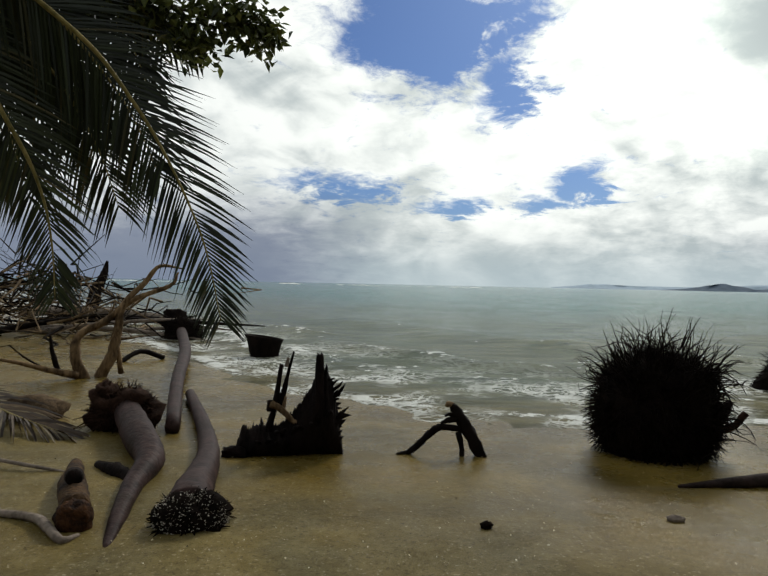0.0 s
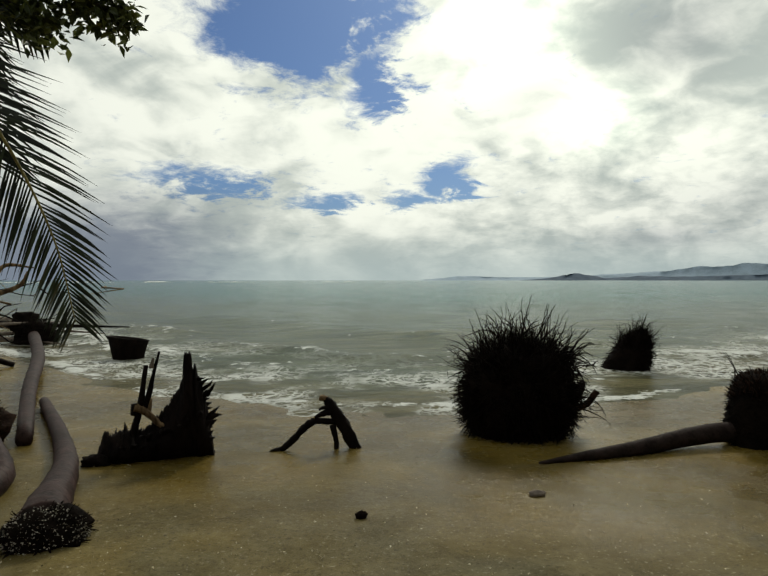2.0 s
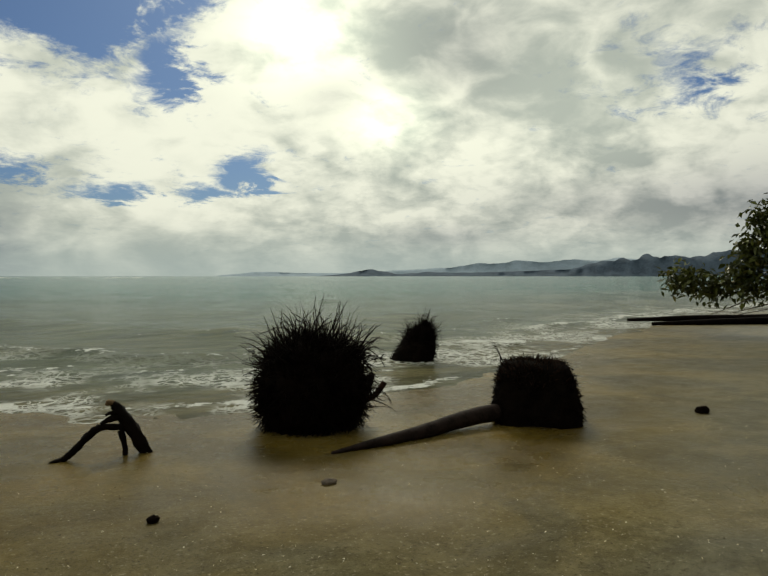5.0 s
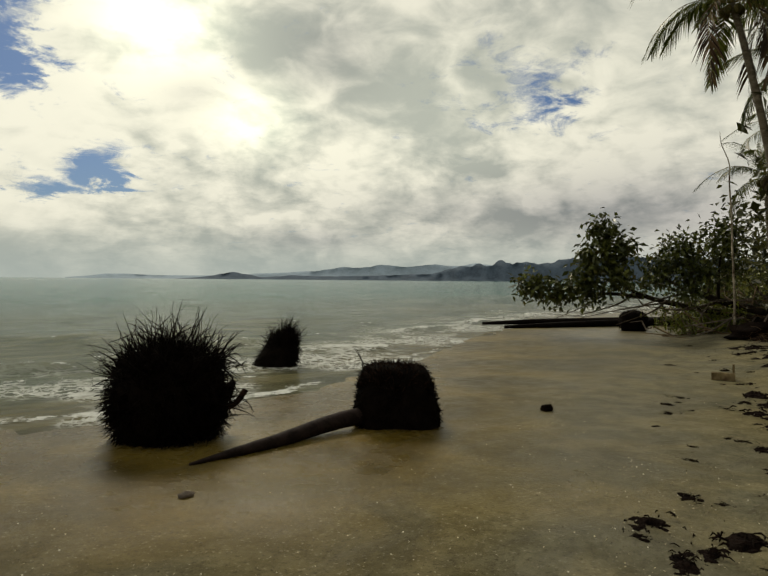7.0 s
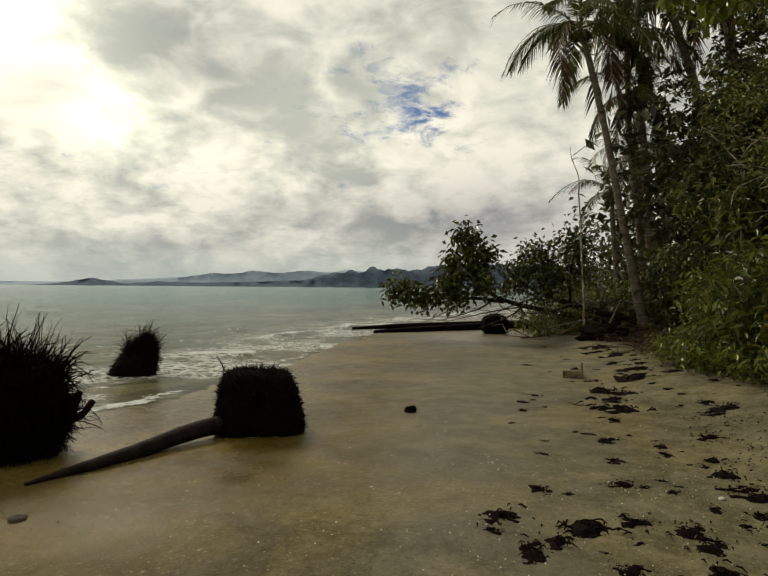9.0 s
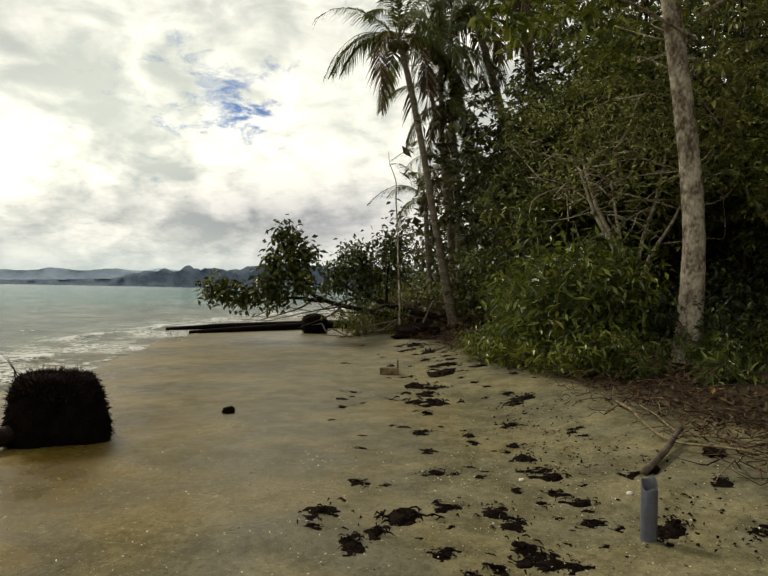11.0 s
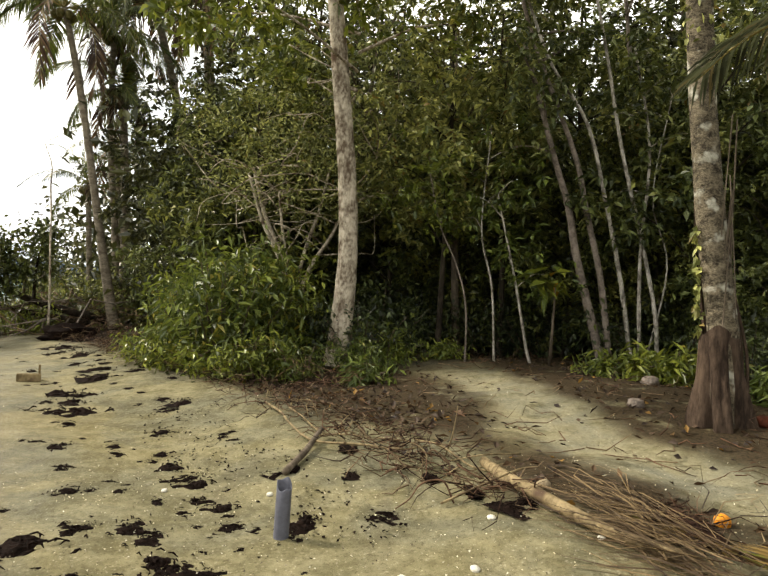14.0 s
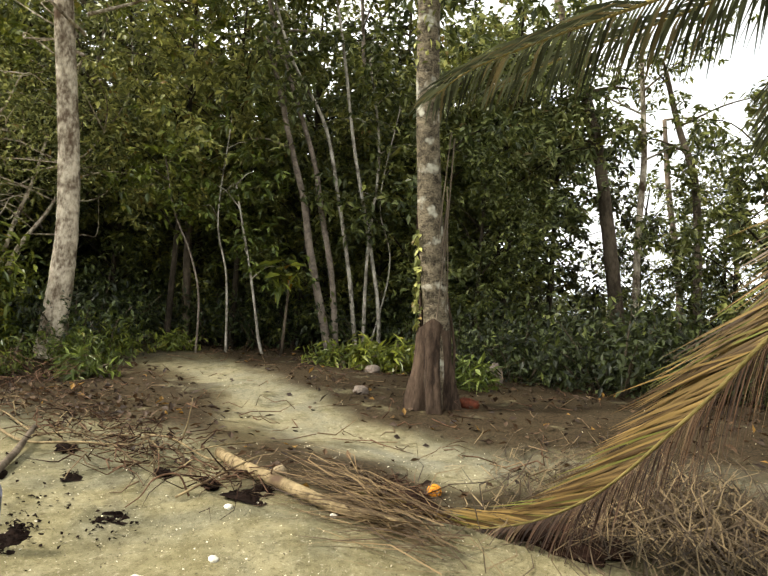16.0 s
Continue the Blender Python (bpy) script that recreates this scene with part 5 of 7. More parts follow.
# sticks and roots along the foot of the trees
log_thing("driftwood_stick", [(6.4, -0.1, 0.09), (5.85, 0.0, 0.05), (5.28, 0.13, 0.03)], [0.021, 0.027, 0.030], BARK_DARK, "short stout brown stick lying at the tree line", sides=9, rough=0.1, lie=True)
log_thing("driftwood_log", [(5.34, -1.39, 0.07), (4.92, -1.44, 0.06), (4.45, -1.55, 0.055), (3.85, -1.78, 0.05), (3.5, -2.02, 0.045)], [0.040, 0.045, 0.043, 0.038, 0.03], DRIFT_TAN, "smooth tan driftwood log in front of dry fronds", sides=12, lie=True)
for k, (pts, r) in enumerate((([(7.9, 0.6, 0.05), (7.2, 0.36, 0.06), (6.69, 0.22, 0.05), (6.08, -0.03, 0.05), (5.81, -0.43, 0.07), (5.58, -0.75, 0.08), (5.87, -1.03, 0.06)], 0.012), ([(7.3, 0.28, 0.09), (6.8, 0.1, 0.08), (6.4, -0.1, 0.04), (6.1, -0.4, 0.09), (5.8, -0.66, 0.05)], 0.009), ([(6.1, -0.6, 0.06), (5.75, -0.85, 0.10), (5.4, -0.95, 0.09), (5.15, -0.85, 0.04)], 0.008), ([(4.55, -0.95, 0.03), (4.69, -1.25, 0.07), (4.85, -1.53, 0.10), (5.1, -1.75, 0.04)], 0.009),
                              ([(5.75, -1.15, 0.0), (5.72, -1.2, 0.2), (5.78, -1.24, 0.42)], 0.008), ([(5.6, -1.75, 0.05), (5.35, -1.4, 0.12), (5.4, -1.1, 0.05)], 0.008), ([(6.3, -0.95, 0.03), (5.75, -1.1, 0.09), (5.3, -1.3, 0.04), (5.1, -1.5, 0.03)], 0.009))):
    log_thing("pale_root", pts, [r, r, r * 0.8, r * 0.5], DRIFT_TAN, "pale dead root trailing down the bank", sides=6, group="pale roots on the bank", lie=True)


def along_berm(f0, f1, spread, back):
    pts = [Vector((*p, 0)) for p in BERM[4:12]]
    def area(r):
        f = r.uniform(f0, f1) * (len(pts) - 1)
        i = min(int(f), len(pts) - 2)
        p = pts[i].lerp(pts[i + 1], f - i)
        d = (pts[i + 1] - pts[i]).normalized()
        off = r.normal(back, spread)
        if back > 2:
            off = max(abs(off), 1.2)
        return p.x + d.y * off, p.y - d.x * off, 1.0
    return area


brush("bank_brushwood", "dead twigs and roots along the foot of the forest", along_berm(0.33, 0.98, 0.20, -0.12), 1000, 0.28, 0.0042, (LITTER_RED, ROOTY_RED, STICKS, ROOTY_RED), 6, 0.20)
brush("dead_stems", "dry yellowish stems and roots at the foot of the bushes", along_berm(0.46, 0.97, 0.30, 0.55), 360, 0.45, 0.004, (STICKS, LITTER_RED, LITTER_RED), 26, 0.45)
brush("path_brushwood", "sparse dead twigs on dark soil beside the footpath", along_berm(0.24, 0.38, 0.13, -0.36), 130, 0.32, 0.005, (STICKS, LITTER_RED, ROOTY_RED), 16, 0.10)
brush("leaf_litter_twigs", "dead twigs and leaf litter on the forest floor", along_berm(0.1, 0.9, 2.4, 4.0), 420, 0.4, 0.006, (STICKS, LITTER_RED), 9, 0.05)
rl = np.random.default_rng(3)
spots = []
for _ in range(9000):
    x, y = rl.uniform(1.5, 17), rl.uniform(-9, 6)
    b = float(signed(BERM, x, y))
    if b > -0.15 and (float(signed_abs(PATH, x, y)) > 0.55 or rl.random() < 0.10):
        spots.append((x, y, ground(x, y) + 0.02))
edge = along_berm(0.42, 0.98, 0.35, 0.75)
for _ in range(1500):
    x, y, _h = edge(rl)
    spots.append((x, y, ground(x, y) + rl.uniform(0.008, 0.04)))
ob = part("fallen_leaves", leaves_mesh("fallen_leaves", leafy("dead_leaves", (0.025, 0.013, 0.007), (0.10, 0.056, 0.027), (0.30, 0.16, 0.03), 0.7, 0.04), spots, 0.10, 0.05, 0.0, 0.5), None, None, "", False)
tagged(ob, "brown dead leaves strewn under the trees", "leaf litter", kind="stuff")


# ---------------------------------------------------------------- big trees at the edge of the forest
def buttress(n, r, h):
    return [([(math.cos(a) * r * 0.5, math.sin(a) * r * 0.5, h), (math.cos(a) * r * 1.0, math.sin(a) * r * 1.0, h * 0.35), (math.cos(a) * r * 1.7, math.sin(a) * r * 1.7, -0.05)], r * 0.5) for a in [2 * math.pi * k / n + 0.3 for k in range(n)]]


def high_crown(seed, z0, z1, wide, k):
    r = np.random.default_rng(seed)
    limbs, clumps = [], []
    for i in range(k):
        a, z = i * 2.4, lerp(z0, z1, (i + 0.5) / k)
        e = Vector((math.cos(a) * wide * r.uniform(0.6, 1), math.sin(a) * wide * r.uniform(0.6, 1), z + r.uniform(-0.3, 0.6)))
        s = Vector((0, 0, z - 0.5))
        limbs.append(([s, s.lerp(e, 0.5) + Vector((0, 0, 0.2)), e], 0.05))
        clumps += [tuple(s.lerp(e, w) + Vector(r.normal(0, 0.3, 3))) for w in (0.5, 0.8, 1.0)]
    return limbs, clumps


x, y = 11.28, -0.20
limbs, clumps = high_crown(31, 4.9, 10.0, 3.0, 16)
clumps = [(a, b + 1.1, c) for a, b, c in clumps]
limbs = [([s, Vector(m) + Vector((0, 0.5, 0)), Vector(e) + Vector((0, 1.1, 0))], r * 0.6) for (s, m, e), r in limbs]
# the crown's lighter leaf tone also stands for sunlight on it
tree("beach_tree", (x, y, ground(x, y)), "tall pale-barked tree leaning slightly over the bank", [(0, 0.06, -0.2), (0.0, 0.02, 0.7), (0.0, -0.02, 1.8), (0, 0.07, 3.1), (0, 0.29, 4.9), (0, 0.48, 6.4), (0, 0.75, 9.0)], [0.25, 0.19, 0.165, 0.155, 0.145, 0.13, 0.08], BARK_PALE, limbs + buttress(3, 0.15, 0.6), clumps, LEAF_BRIGHT, (0.21, 0.095), 5600, 0.5)
x, y = 6.36, -3.86
limbs, clumps = high_crown(33, 5.0, 9.5, 2.6, 14)
BARK_FOOT = organic("reddish_root_bark", (0.020, 0.013, 0.009), (0.092, 0.062, 0.042), 6.0, 0.9, 0.8, (1, 1, 0.3))
stout = tree("beach_tree", (x, y, ground(x, y)), "stout lichened tree with a fluted foot and hanging roots", [(-0.03, 0, -0.2), (0, 0, 0.7), (0.10, 0.18, 2.3), (0.16, 0.34, 4.4), (0.2, 0.5, 8.0)], [0.14, 0.145, 0.132, 0.125, 0.07], BARK_MOSS, limbs, clumps, LEAF, (0.19, 0.085), 3600, 0.45)
# reddish fluted foot of the stout tree, with old roots grown down over it
rf = np.random.default_rng(15)
rows = []
for i in range(15):
    z = lerp(-0.08, 0.88, i / 14)
    flare = (1 - max(z, 0) / 0.88) ** 1.8
    row = []
    for k in range(49):
        a = 2 * math.pi * (k % 48) / 48
        lobes = 0.5 + 0.5 * math.sin(5 * a + 0.6 + 0.8 * z) + 0.35 * math.sin(11 * a + 2.0 * z) + 0.2 * noise.noise((math.cos(a) * 3, math.sin(a) * 3, z * 2.5))
        q = 0.163 + 0.01 * flare + 0.11 * flare * lobes + 0.013 * lobes * (1 if i < 14 else -1)
        row.append(Vector((math.cos(a) * q + 0.03 * z, math.sin(a) * q + 0.05 * z, z + (0.05 * math.sin(3 * a) if i == 14 else 0))))
    rows.append(row)
g = Geo()
g.grid(rows)
part("fluted_foot", g, BARK_FOOT, stout, "reddish-brown fluted foot")
for k in range(14):
    a = rf.uniform(-2.2, 0.6)
    h = rf.uniform(0.9, 2.6)
    out = rf.uniform(0.24, 0.32)
    g = Geo()
    g.tube(curve_pts([(math.cos(a) * 0.14 + 0.05 * h, math.sin(a) * 0.14 + 0.08 * h, h + 0.1), (math.cos(a) * 0.165 + 0.035 * h, math.sin(a) * 0.165 + 0.05 * h, h * 0.7), (math.cos(a + 0.1) * 0.19, math.sin(a + 0.1) * 0.19, h * 0.36), (math.cos(a) * (out - 0.03), math.sin(a) * (out - 0.03), 0.09), (math.cos(a) * (out + 0.06), math.sin(a) * (out + 0.06), -0.04)], 4),
           list(np.interp(np.linspace(0, 1, 17), (0, 0.3, 0.7, 1), (0.006, 0.013, 0.019, 0.016))), 6, False, 0.12)
    part("clasping_root", g, BARK_FOOT, stout)
# climbing vine on the stout tree's upper trunk
rv = np.random.default_rng(40)
spots = []
for _ in range(420):
    f, a = rv.uniform(0.25, 1.0) ** 0.8, rv.uniform(0, 6.28)
    z = 2.0 + 5.0 * f
    spots.append((x + 0.02 + 0.03 * z + math.cos(a) * 0.165, y + 0.07 * z + math.sin(a) * 0.165, z + ground(x, y)))
for _ in range(70):   # lichen-green leaves low on the trunk's seaward side
    a, z = rv.normal(1.25, 0.3), rv.uniform(0.85, 1.9)
    spots.append((x + 0.03 * z + math.cos(a) * 0.165, y + 0.07 * z + math.sin(a) * 0.165, z + ground(x, y)))
ob = part("climbing_vine", leaves_mesh("climbing_vine", LEAF_OLIVE, spots, 0.09, 0.06, 0.8, 0.5), None, None, "", False)
tagged(ob, "yellow-green vine climbing the stout trunk", "vine", kind="stuff")
# hanging aerial roots on the stout tree
g = Geo()
for k in range(15):
    a = rng.uniform(-2.9, -1.3)
    px, py = x + 0.07 + math.cos(a) * 0.17, y + 0.12 + math.sin(a) * 0.17
    top = rng.uniform(1.2, 3.6)
    g.tube(curve_pts([(px, py, top), (px + rng.normal(0, 0.05), py + rng.normal(0, 0.05), top * 0.5), (px + rng.normal(0, 0.1), py + rng.normal(0, 0.1), ground(px, py))], 4), 0.006, 5, False)
ob = part("hanging_roots", g, BARK_DARK)
tagged(ob, "thin brown roots hanging beside the stout tree", "roots", kind="stuff")

# slender stems between
STEM_BARK = organic("mottled_stem_bark", (0.11, 0.095, 0.075), (0.50, 0.45, 0.38), 6.0, 0.9, 0.4, (1, 1, 0.6), (0.06, 0.05, 0.035))
STEMS = [([(10.53, -4.45, 0.4), (10.61, -4.25, 2.05), (10.71, -3.96, 3.14), (10.76, -3.81, 4.1), (10.94, -3.21, 5.73), (11.02, -2.84, 6.8), (11.1, -2.5, 8.2)], 0.075), ([(10.41, -4.76, 0.4), (10.51, -4.5, 2.06), (10.57, -4.35, 3.23), (10.73, -3.9, 4.59), (10.87, -3.44, 5.56), (11.0, -2.93, 6.55), (11.1, -2.6, 7.6)], 0.052), ([(10.38, -4.85, 0.4), (10.4, -4.78, 2.46), (10.36, -4.83, 4.2), (10.45, -4.6, 5.8)], 0.045)]
STEMS += [([(10.55, -4.36, 0.4), (10.74, -3.88, 2.35), (10.8, -3.69, 3.3), (10.86, -3.47, 4.1), (11.0, -3.0, 6.0)], 0.1), ([(10.28, -5.1, 0.4), (10.32, -4.95, 1.84), (10.49, -4.56, 4.18), (10.6, -4.26, 5.54), (10.71, -3.96, 6.77), (10.8, -3.7, 8.0)], 0.05), ([(10.36, -4.88, 0.4), (10.28, -5.04, 2.31), (10.32, -4.97, 3.39), (10.3, -5.1, 5.0)], 0.022)]
STEMS += [([(11.14, -2.25, 0.4), (11.14, -2.22, 1.55), (11.17, -2.07, 2.26), (11.21, -1.79, 2.9), (11.2, -1.6, 3.8)], 0.024), ([(11.06, -2.72, 0.4), (11.07, -2.64, 1.89), (11.1, -2.48, 2.85), (11.15, -2.5, 4.4)], 0.028), ([(10.9, -3.3, 0.4), (10.94, -3.19, 0.96), (11.01, -2.91, 1.9), (11.0, -2.6, 3.4)], 0.04)]
STEMS += [([(13.0, -6.2, 0.4), (12.9, -6.0, 3.0), (13.1, -5.7, 6.0), (13.0, -5.2, 9.0)], 0.09), ([(13.8, -4.4, 0.4), (13.8, -4.3, 3.0), (13.6, -4.2, 6.0), (13.8, -4.0, 9.0)], 0.06)]
for k, (pts, r) in enumerate(STEMS):
    o = Vector((pts[0][0], pts[0][1], ground(pts[0][0], pts[0][1])))
    own = [Vector(p) - o for p in pts]
    own[0].z = -0.1
    rk = np.random.default_rng(50 + k)
    own = [own[0]] + [p + Vector((rk.normal(0, 0.05), rk.normal(0, 0.05), 0)) for p in own[1:]]
    r *= 0.74
    limbs, clumps = [], []
    for i in range(5):
        s = own[-2].lerp(own[-1], i / 4)
        e = s + Vector((rk.uniform(-1.1, 1.1), rk.uniform(-1.1, 1.1), rk.uniform(0.1, 0.7))) * (0.55 if r < 0.035 else 1.0)
        limbs.append(([s, s.lerp(e, 0.5) + Vector((0, 0, 0.1)), e], r * 0.4))
        clumps += [tuple(s.lerp(e, w)) for w in (0.6, 1.0)]
    tree("slender_tree", o, "slender pale sapling beside the path" if r < 0.045 else "slender grey-stemmed tree leaning at the forest's edge", own, [lerp(r, r * 0.5, i / (len(own) - 1)) for i in range(len(own))], STEM_BARK if k % 3 else DRIFT_GREY, limbs, clumps, LEAF_BRIGHT if k in (6, 7, 8) else LEAF, (0.17, 0.075), 420 if r < 0.034 else 1100, 0.36, group="slender trees at the path")
for pts, r, mat, n in (([(9.99, -10.35, 0.5), (10.20, -10.13, 2.63), (10.51, -9.79, 5.22), (10.85, -9.39, 6.97), (11.24, -9.00, 8.6)], 0.16, BARK_DARK, 1300), ([(9.86, -10.48, 0.5), (9.90, -10.43, 3.43), (9.89, -10.44, 5.0), (9.97, -10.36, 6.4), (10.04, -10.30, 7.6)], 0.075, BARK_PALE, 700),
                       ([(9.04, -11.30, 0.5), (9.16, -11.13, 4.21), (9.46, -10.85, 5.67), (9.64, -10.60, 6.8)], 0.09, BARK_DARK, 600), ([(16.04, -19.20, 0.5), (16.14, -19.00, 3.5), (16.44, -18.60, 6.5), (16.64, -18.40, 9.0)], 0.14, BARK_DARK, 900)):
    o = Vector((pts[0][0], pts[0][1], ground(pts[0][0], pts[0][1])))
    own = [Vector(p) - o for p in pts]
    own[0].z = -0.1
    rk = np.random.default_rng(int(r * 1000))
    limbs, clumps = [], []
    for i in range(6):
        s = own[-3].lerp(own[-2], i / 3) if i < 3 else own[-2].lerp(own[-1], (i - 3) / 2)
        e = s + Vector((rk.uniform(-1.3, 1.3), rk.uniform(-1.3, 1.3), rk.uniform(-0.2, 0.7)))
        limbs.append(([s, s.lerp(e, 0.5) + Vector((0, 0, 0.1)), e], r * 0.3))
        clumps += [tuple(s.lerp(e, w)) for w in (0.7, 1.0)]
    tree("open_tree", o, "bare-trunked tree standing against the open sky", own, [lerp(r, r * 0.5, i / (len(own) - 1)) for i in range(len(own))], mat, limbs, clumps, LEAF, (0.16, 0.07), n, 0.30, group="trees against the sky")

# pale forked bush with a fine tangle of twigs
x, y = 12.55, 0.75
t = thing("forked_bush", (x, y, ground(x, y)), "pale forked bush with a tangle of fine twigs", "bush")
rb = np.random.default_rng(8)
tips = []
for a, h, r in ((1.2, 3.4, 0.06), (1.9, 3.2, 0.05), (-1.4, 3.0, 0.05), (-0.6, 3.6, 0.045), (2.8, 2.9, 0.04)):
    e = Vector((0.5 * math.cos(a), 0.95 * math.sin(a), h))
    cc = curve_pts([(0, 0, -0.1), Vector((e.x * 0.25, e.y * 0.2, h * 0.45)), Vector((e.x * 0.6, e.y * 0.7, h * 0.75)), e], 4)
    g = Geo()
    g.tube(cc, [lerp(r, r * 0.45, i / (len(cc) - 1)) for i in range(len(cc))], 6)
    part("branch", g, BARK_PALE, t)
    tips += cc[5:]
for k in range(64):
    s = tips[int(rb.integers(len(tips)))]
    d = Vector((rb.normal(0, 0.5), rb.normal(0, 0.85), rb.uniform(0.1, 0.75)))
    m = s + d * 0.5 + Vector(rb.normal(0, 0.14, 3))
    e = s + d + Vector(rb.normal(0, 0.2, 3)) - Vector((0, 0, 0.15))
    g = Geo()
    cc = curve_pts([s, m, e, e + Vector((rb.normal(0, 0.25), rb.normal(0, 0.35), rb.normal(0, 0.25)))], 4)
    g.tube(cc, [lerp(0.017, 0.005, i / (len(cc) - 1)) for i in range(len(cc))], 4)
    part("twig", g, BARK_PALE, t)
    tips.append(e)
c = rb.normal(0, 1, (560, 3))
c = c / np.linalg.norm(c, axis=1)[:, None] * rb.random((560, 1)) ** 0.4 * np.array([1.5, 2.4, 1.45]) + np.array([0, -0.1, 3.75])
part("crown", leaves_mesh("crown", LEAF_OLIVE, c, 0.10, 0.042, 0.3, 0.6, 10, 0.09), None, t, "sparse olive leaves", False)


# ---------------------------------------------------------------- undergrowth and forest
LEAF_BUSH = leafy("bank_leaves", (0.05, 0.072, 0.014), (0.20, 0.23, 0.04), (0.28, 0.24, 0.04), 0.4, 0.06)


# shrub leaves with the forest's shade put into their colour
LEAF_SHRUB = leafy("shade_darkened_shrub_leaves", (0.018, 0.024, 0.009), (0.088, 0.11, 0.032), (0.16, 0.18, 0.04), 0.5, 0.05)


def bush(name, label, wide, high, mat, n, leaf, seed, stems=9, group=""):
    r = np.random.default_rng(seed)
    t = thing(name, (0, 0, -100), label, "bush", group)
    cs = []
    g = Geo()
    for k in range(stems):
        a, d = r.uniform(0, 6.28), wide * math.sqrt(r.random())
        e = Vector((math.cos(a) * d, math.sin(a) * d, high * r.uniform(0.55, 1.1) * (1 - 0.35 * d / wide)))
        s = Vector((math.cos(a) * d * 0.3, math.sin(a) * d * 0.3, -0.05))
        g.tube(curve_pts([s, s.lerp(e, 0.5) + Vector((0, 0, 0.1)), e], 3), [0.014] * 4 + [0.010, 0.008, 0.005], 5, False)
        for f in (0.35, 0.6, 0.8, 1.0):
            cs.append(s.lerp(e, f))
    tagged(part("woody_base", g, BARK_DARK, t), kind="stuff")
    c = np.repeat(np.array([tuple(q) for q in cs]), max(n // len(cs), 1), axis=0)
    c = c + r.normal(0, 1, c.shape) * np.array([wide * 0.20, wide * 0.20, high * 0.13])
    c[:, 2] = np.maximum(c[:, 2], 0.03)
    part("foliage", leaves_mesh("foliage", mat, c, leaf[0], leaf[1], 0.45), None, t, "", False)
    return t


b1 = bush("leafy_bush", "dense green bush with long leaves and bare twigs", 0.95, 1.75, LEAF_BUSH, 2300, (0.19, 0.055), 21, 20, "bushes along the bank")
put_copies(b1, [(12.2, 1.5), (13.0, 2.4), (11.5, 2.1), (10.9, 1.65), (13.9, 2.9), (15.2, 3.1), (12.4, 2.3), (12.0, 1.0), (14.2, 1.9), (11.6, 1.3), (13.2, 1.4)], 0.2)
b2 = bush("low_bush", "low yellowish-green scrub along the bank", 0.7, 0.75, LEAF_BRIGHT, 1100, (0.15, 0.04), 22, 12, "low scrub along the bank")
put_copies(b2, [(10.2, 1.25), (10.6, 1.75), (11.2, 2.35), (11.8, 2.75), (12.8, 3.2), (10.7, -0.65), (11.2, -0.9), (10.2, 0.35), (11.0, 0.95)], 0.2)
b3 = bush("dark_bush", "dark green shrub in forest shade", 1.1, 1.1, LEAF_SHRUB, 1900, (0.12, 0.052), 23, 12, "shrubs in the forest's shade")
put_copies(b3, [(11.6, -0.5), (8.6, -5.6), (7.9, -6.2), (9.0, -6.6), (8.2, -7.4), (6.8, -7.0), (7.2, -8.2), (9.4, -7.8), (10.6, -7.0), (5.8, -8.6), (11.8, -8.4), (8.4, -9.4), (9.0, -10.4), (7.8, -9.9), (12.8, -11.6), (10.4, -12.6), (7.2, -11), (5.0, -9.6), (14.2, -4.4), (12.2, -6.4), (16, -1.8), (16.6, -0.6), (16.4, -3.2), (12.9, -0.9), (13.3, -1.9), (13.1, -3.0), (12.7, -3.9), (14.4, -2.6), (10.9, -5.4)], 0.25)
b4 = bush("fern_clump", "bright low fern clump beside the stems", 0.42, 0.42, LEAF_BRIGHT, 420, (0.22, 0.05), 24, 9, "ferns on the forest floor")
put_copies(b4, [(9.2, -4.3), (8.8, -4.7), (9.5, -3.9), (7.2, -4.9), (11.6, -2.0), (9.6, -0.55)], 0.2)

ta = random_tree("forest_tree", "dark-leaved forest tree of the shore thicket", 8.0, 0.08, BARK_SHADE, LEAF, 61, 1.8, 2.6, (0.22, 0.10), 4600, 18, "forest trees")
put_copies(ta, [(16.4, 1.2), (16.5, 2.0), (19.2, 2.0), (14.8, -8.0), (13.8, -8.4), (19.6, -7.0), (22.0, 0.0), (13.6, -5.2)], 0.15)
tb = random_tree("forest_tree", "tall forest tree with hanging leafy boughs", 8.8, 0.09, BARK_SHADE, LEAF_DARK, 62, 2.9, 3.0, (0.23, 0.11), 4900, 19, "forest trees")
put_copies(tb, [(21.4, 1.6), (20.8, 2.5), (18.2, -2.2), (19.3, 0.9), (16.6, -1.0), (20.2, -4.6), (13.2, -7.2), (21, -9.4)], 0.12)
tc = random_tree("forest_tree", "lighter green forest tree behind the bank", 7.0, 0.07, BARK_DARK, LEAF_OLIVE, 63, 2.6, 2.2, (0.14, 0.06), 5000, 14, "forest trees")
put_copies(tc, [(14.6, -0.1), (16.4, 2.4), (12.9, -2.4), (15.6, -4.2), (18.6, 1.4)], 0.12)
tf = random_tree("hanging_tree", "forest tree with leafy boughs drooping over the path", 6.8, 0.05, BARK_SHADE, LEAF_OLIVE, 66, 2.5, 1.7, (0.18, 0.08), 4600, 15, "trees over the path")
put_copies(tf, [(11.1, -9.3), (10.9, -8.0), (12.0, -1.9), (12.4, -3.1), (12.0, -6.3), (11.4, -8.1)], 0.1)
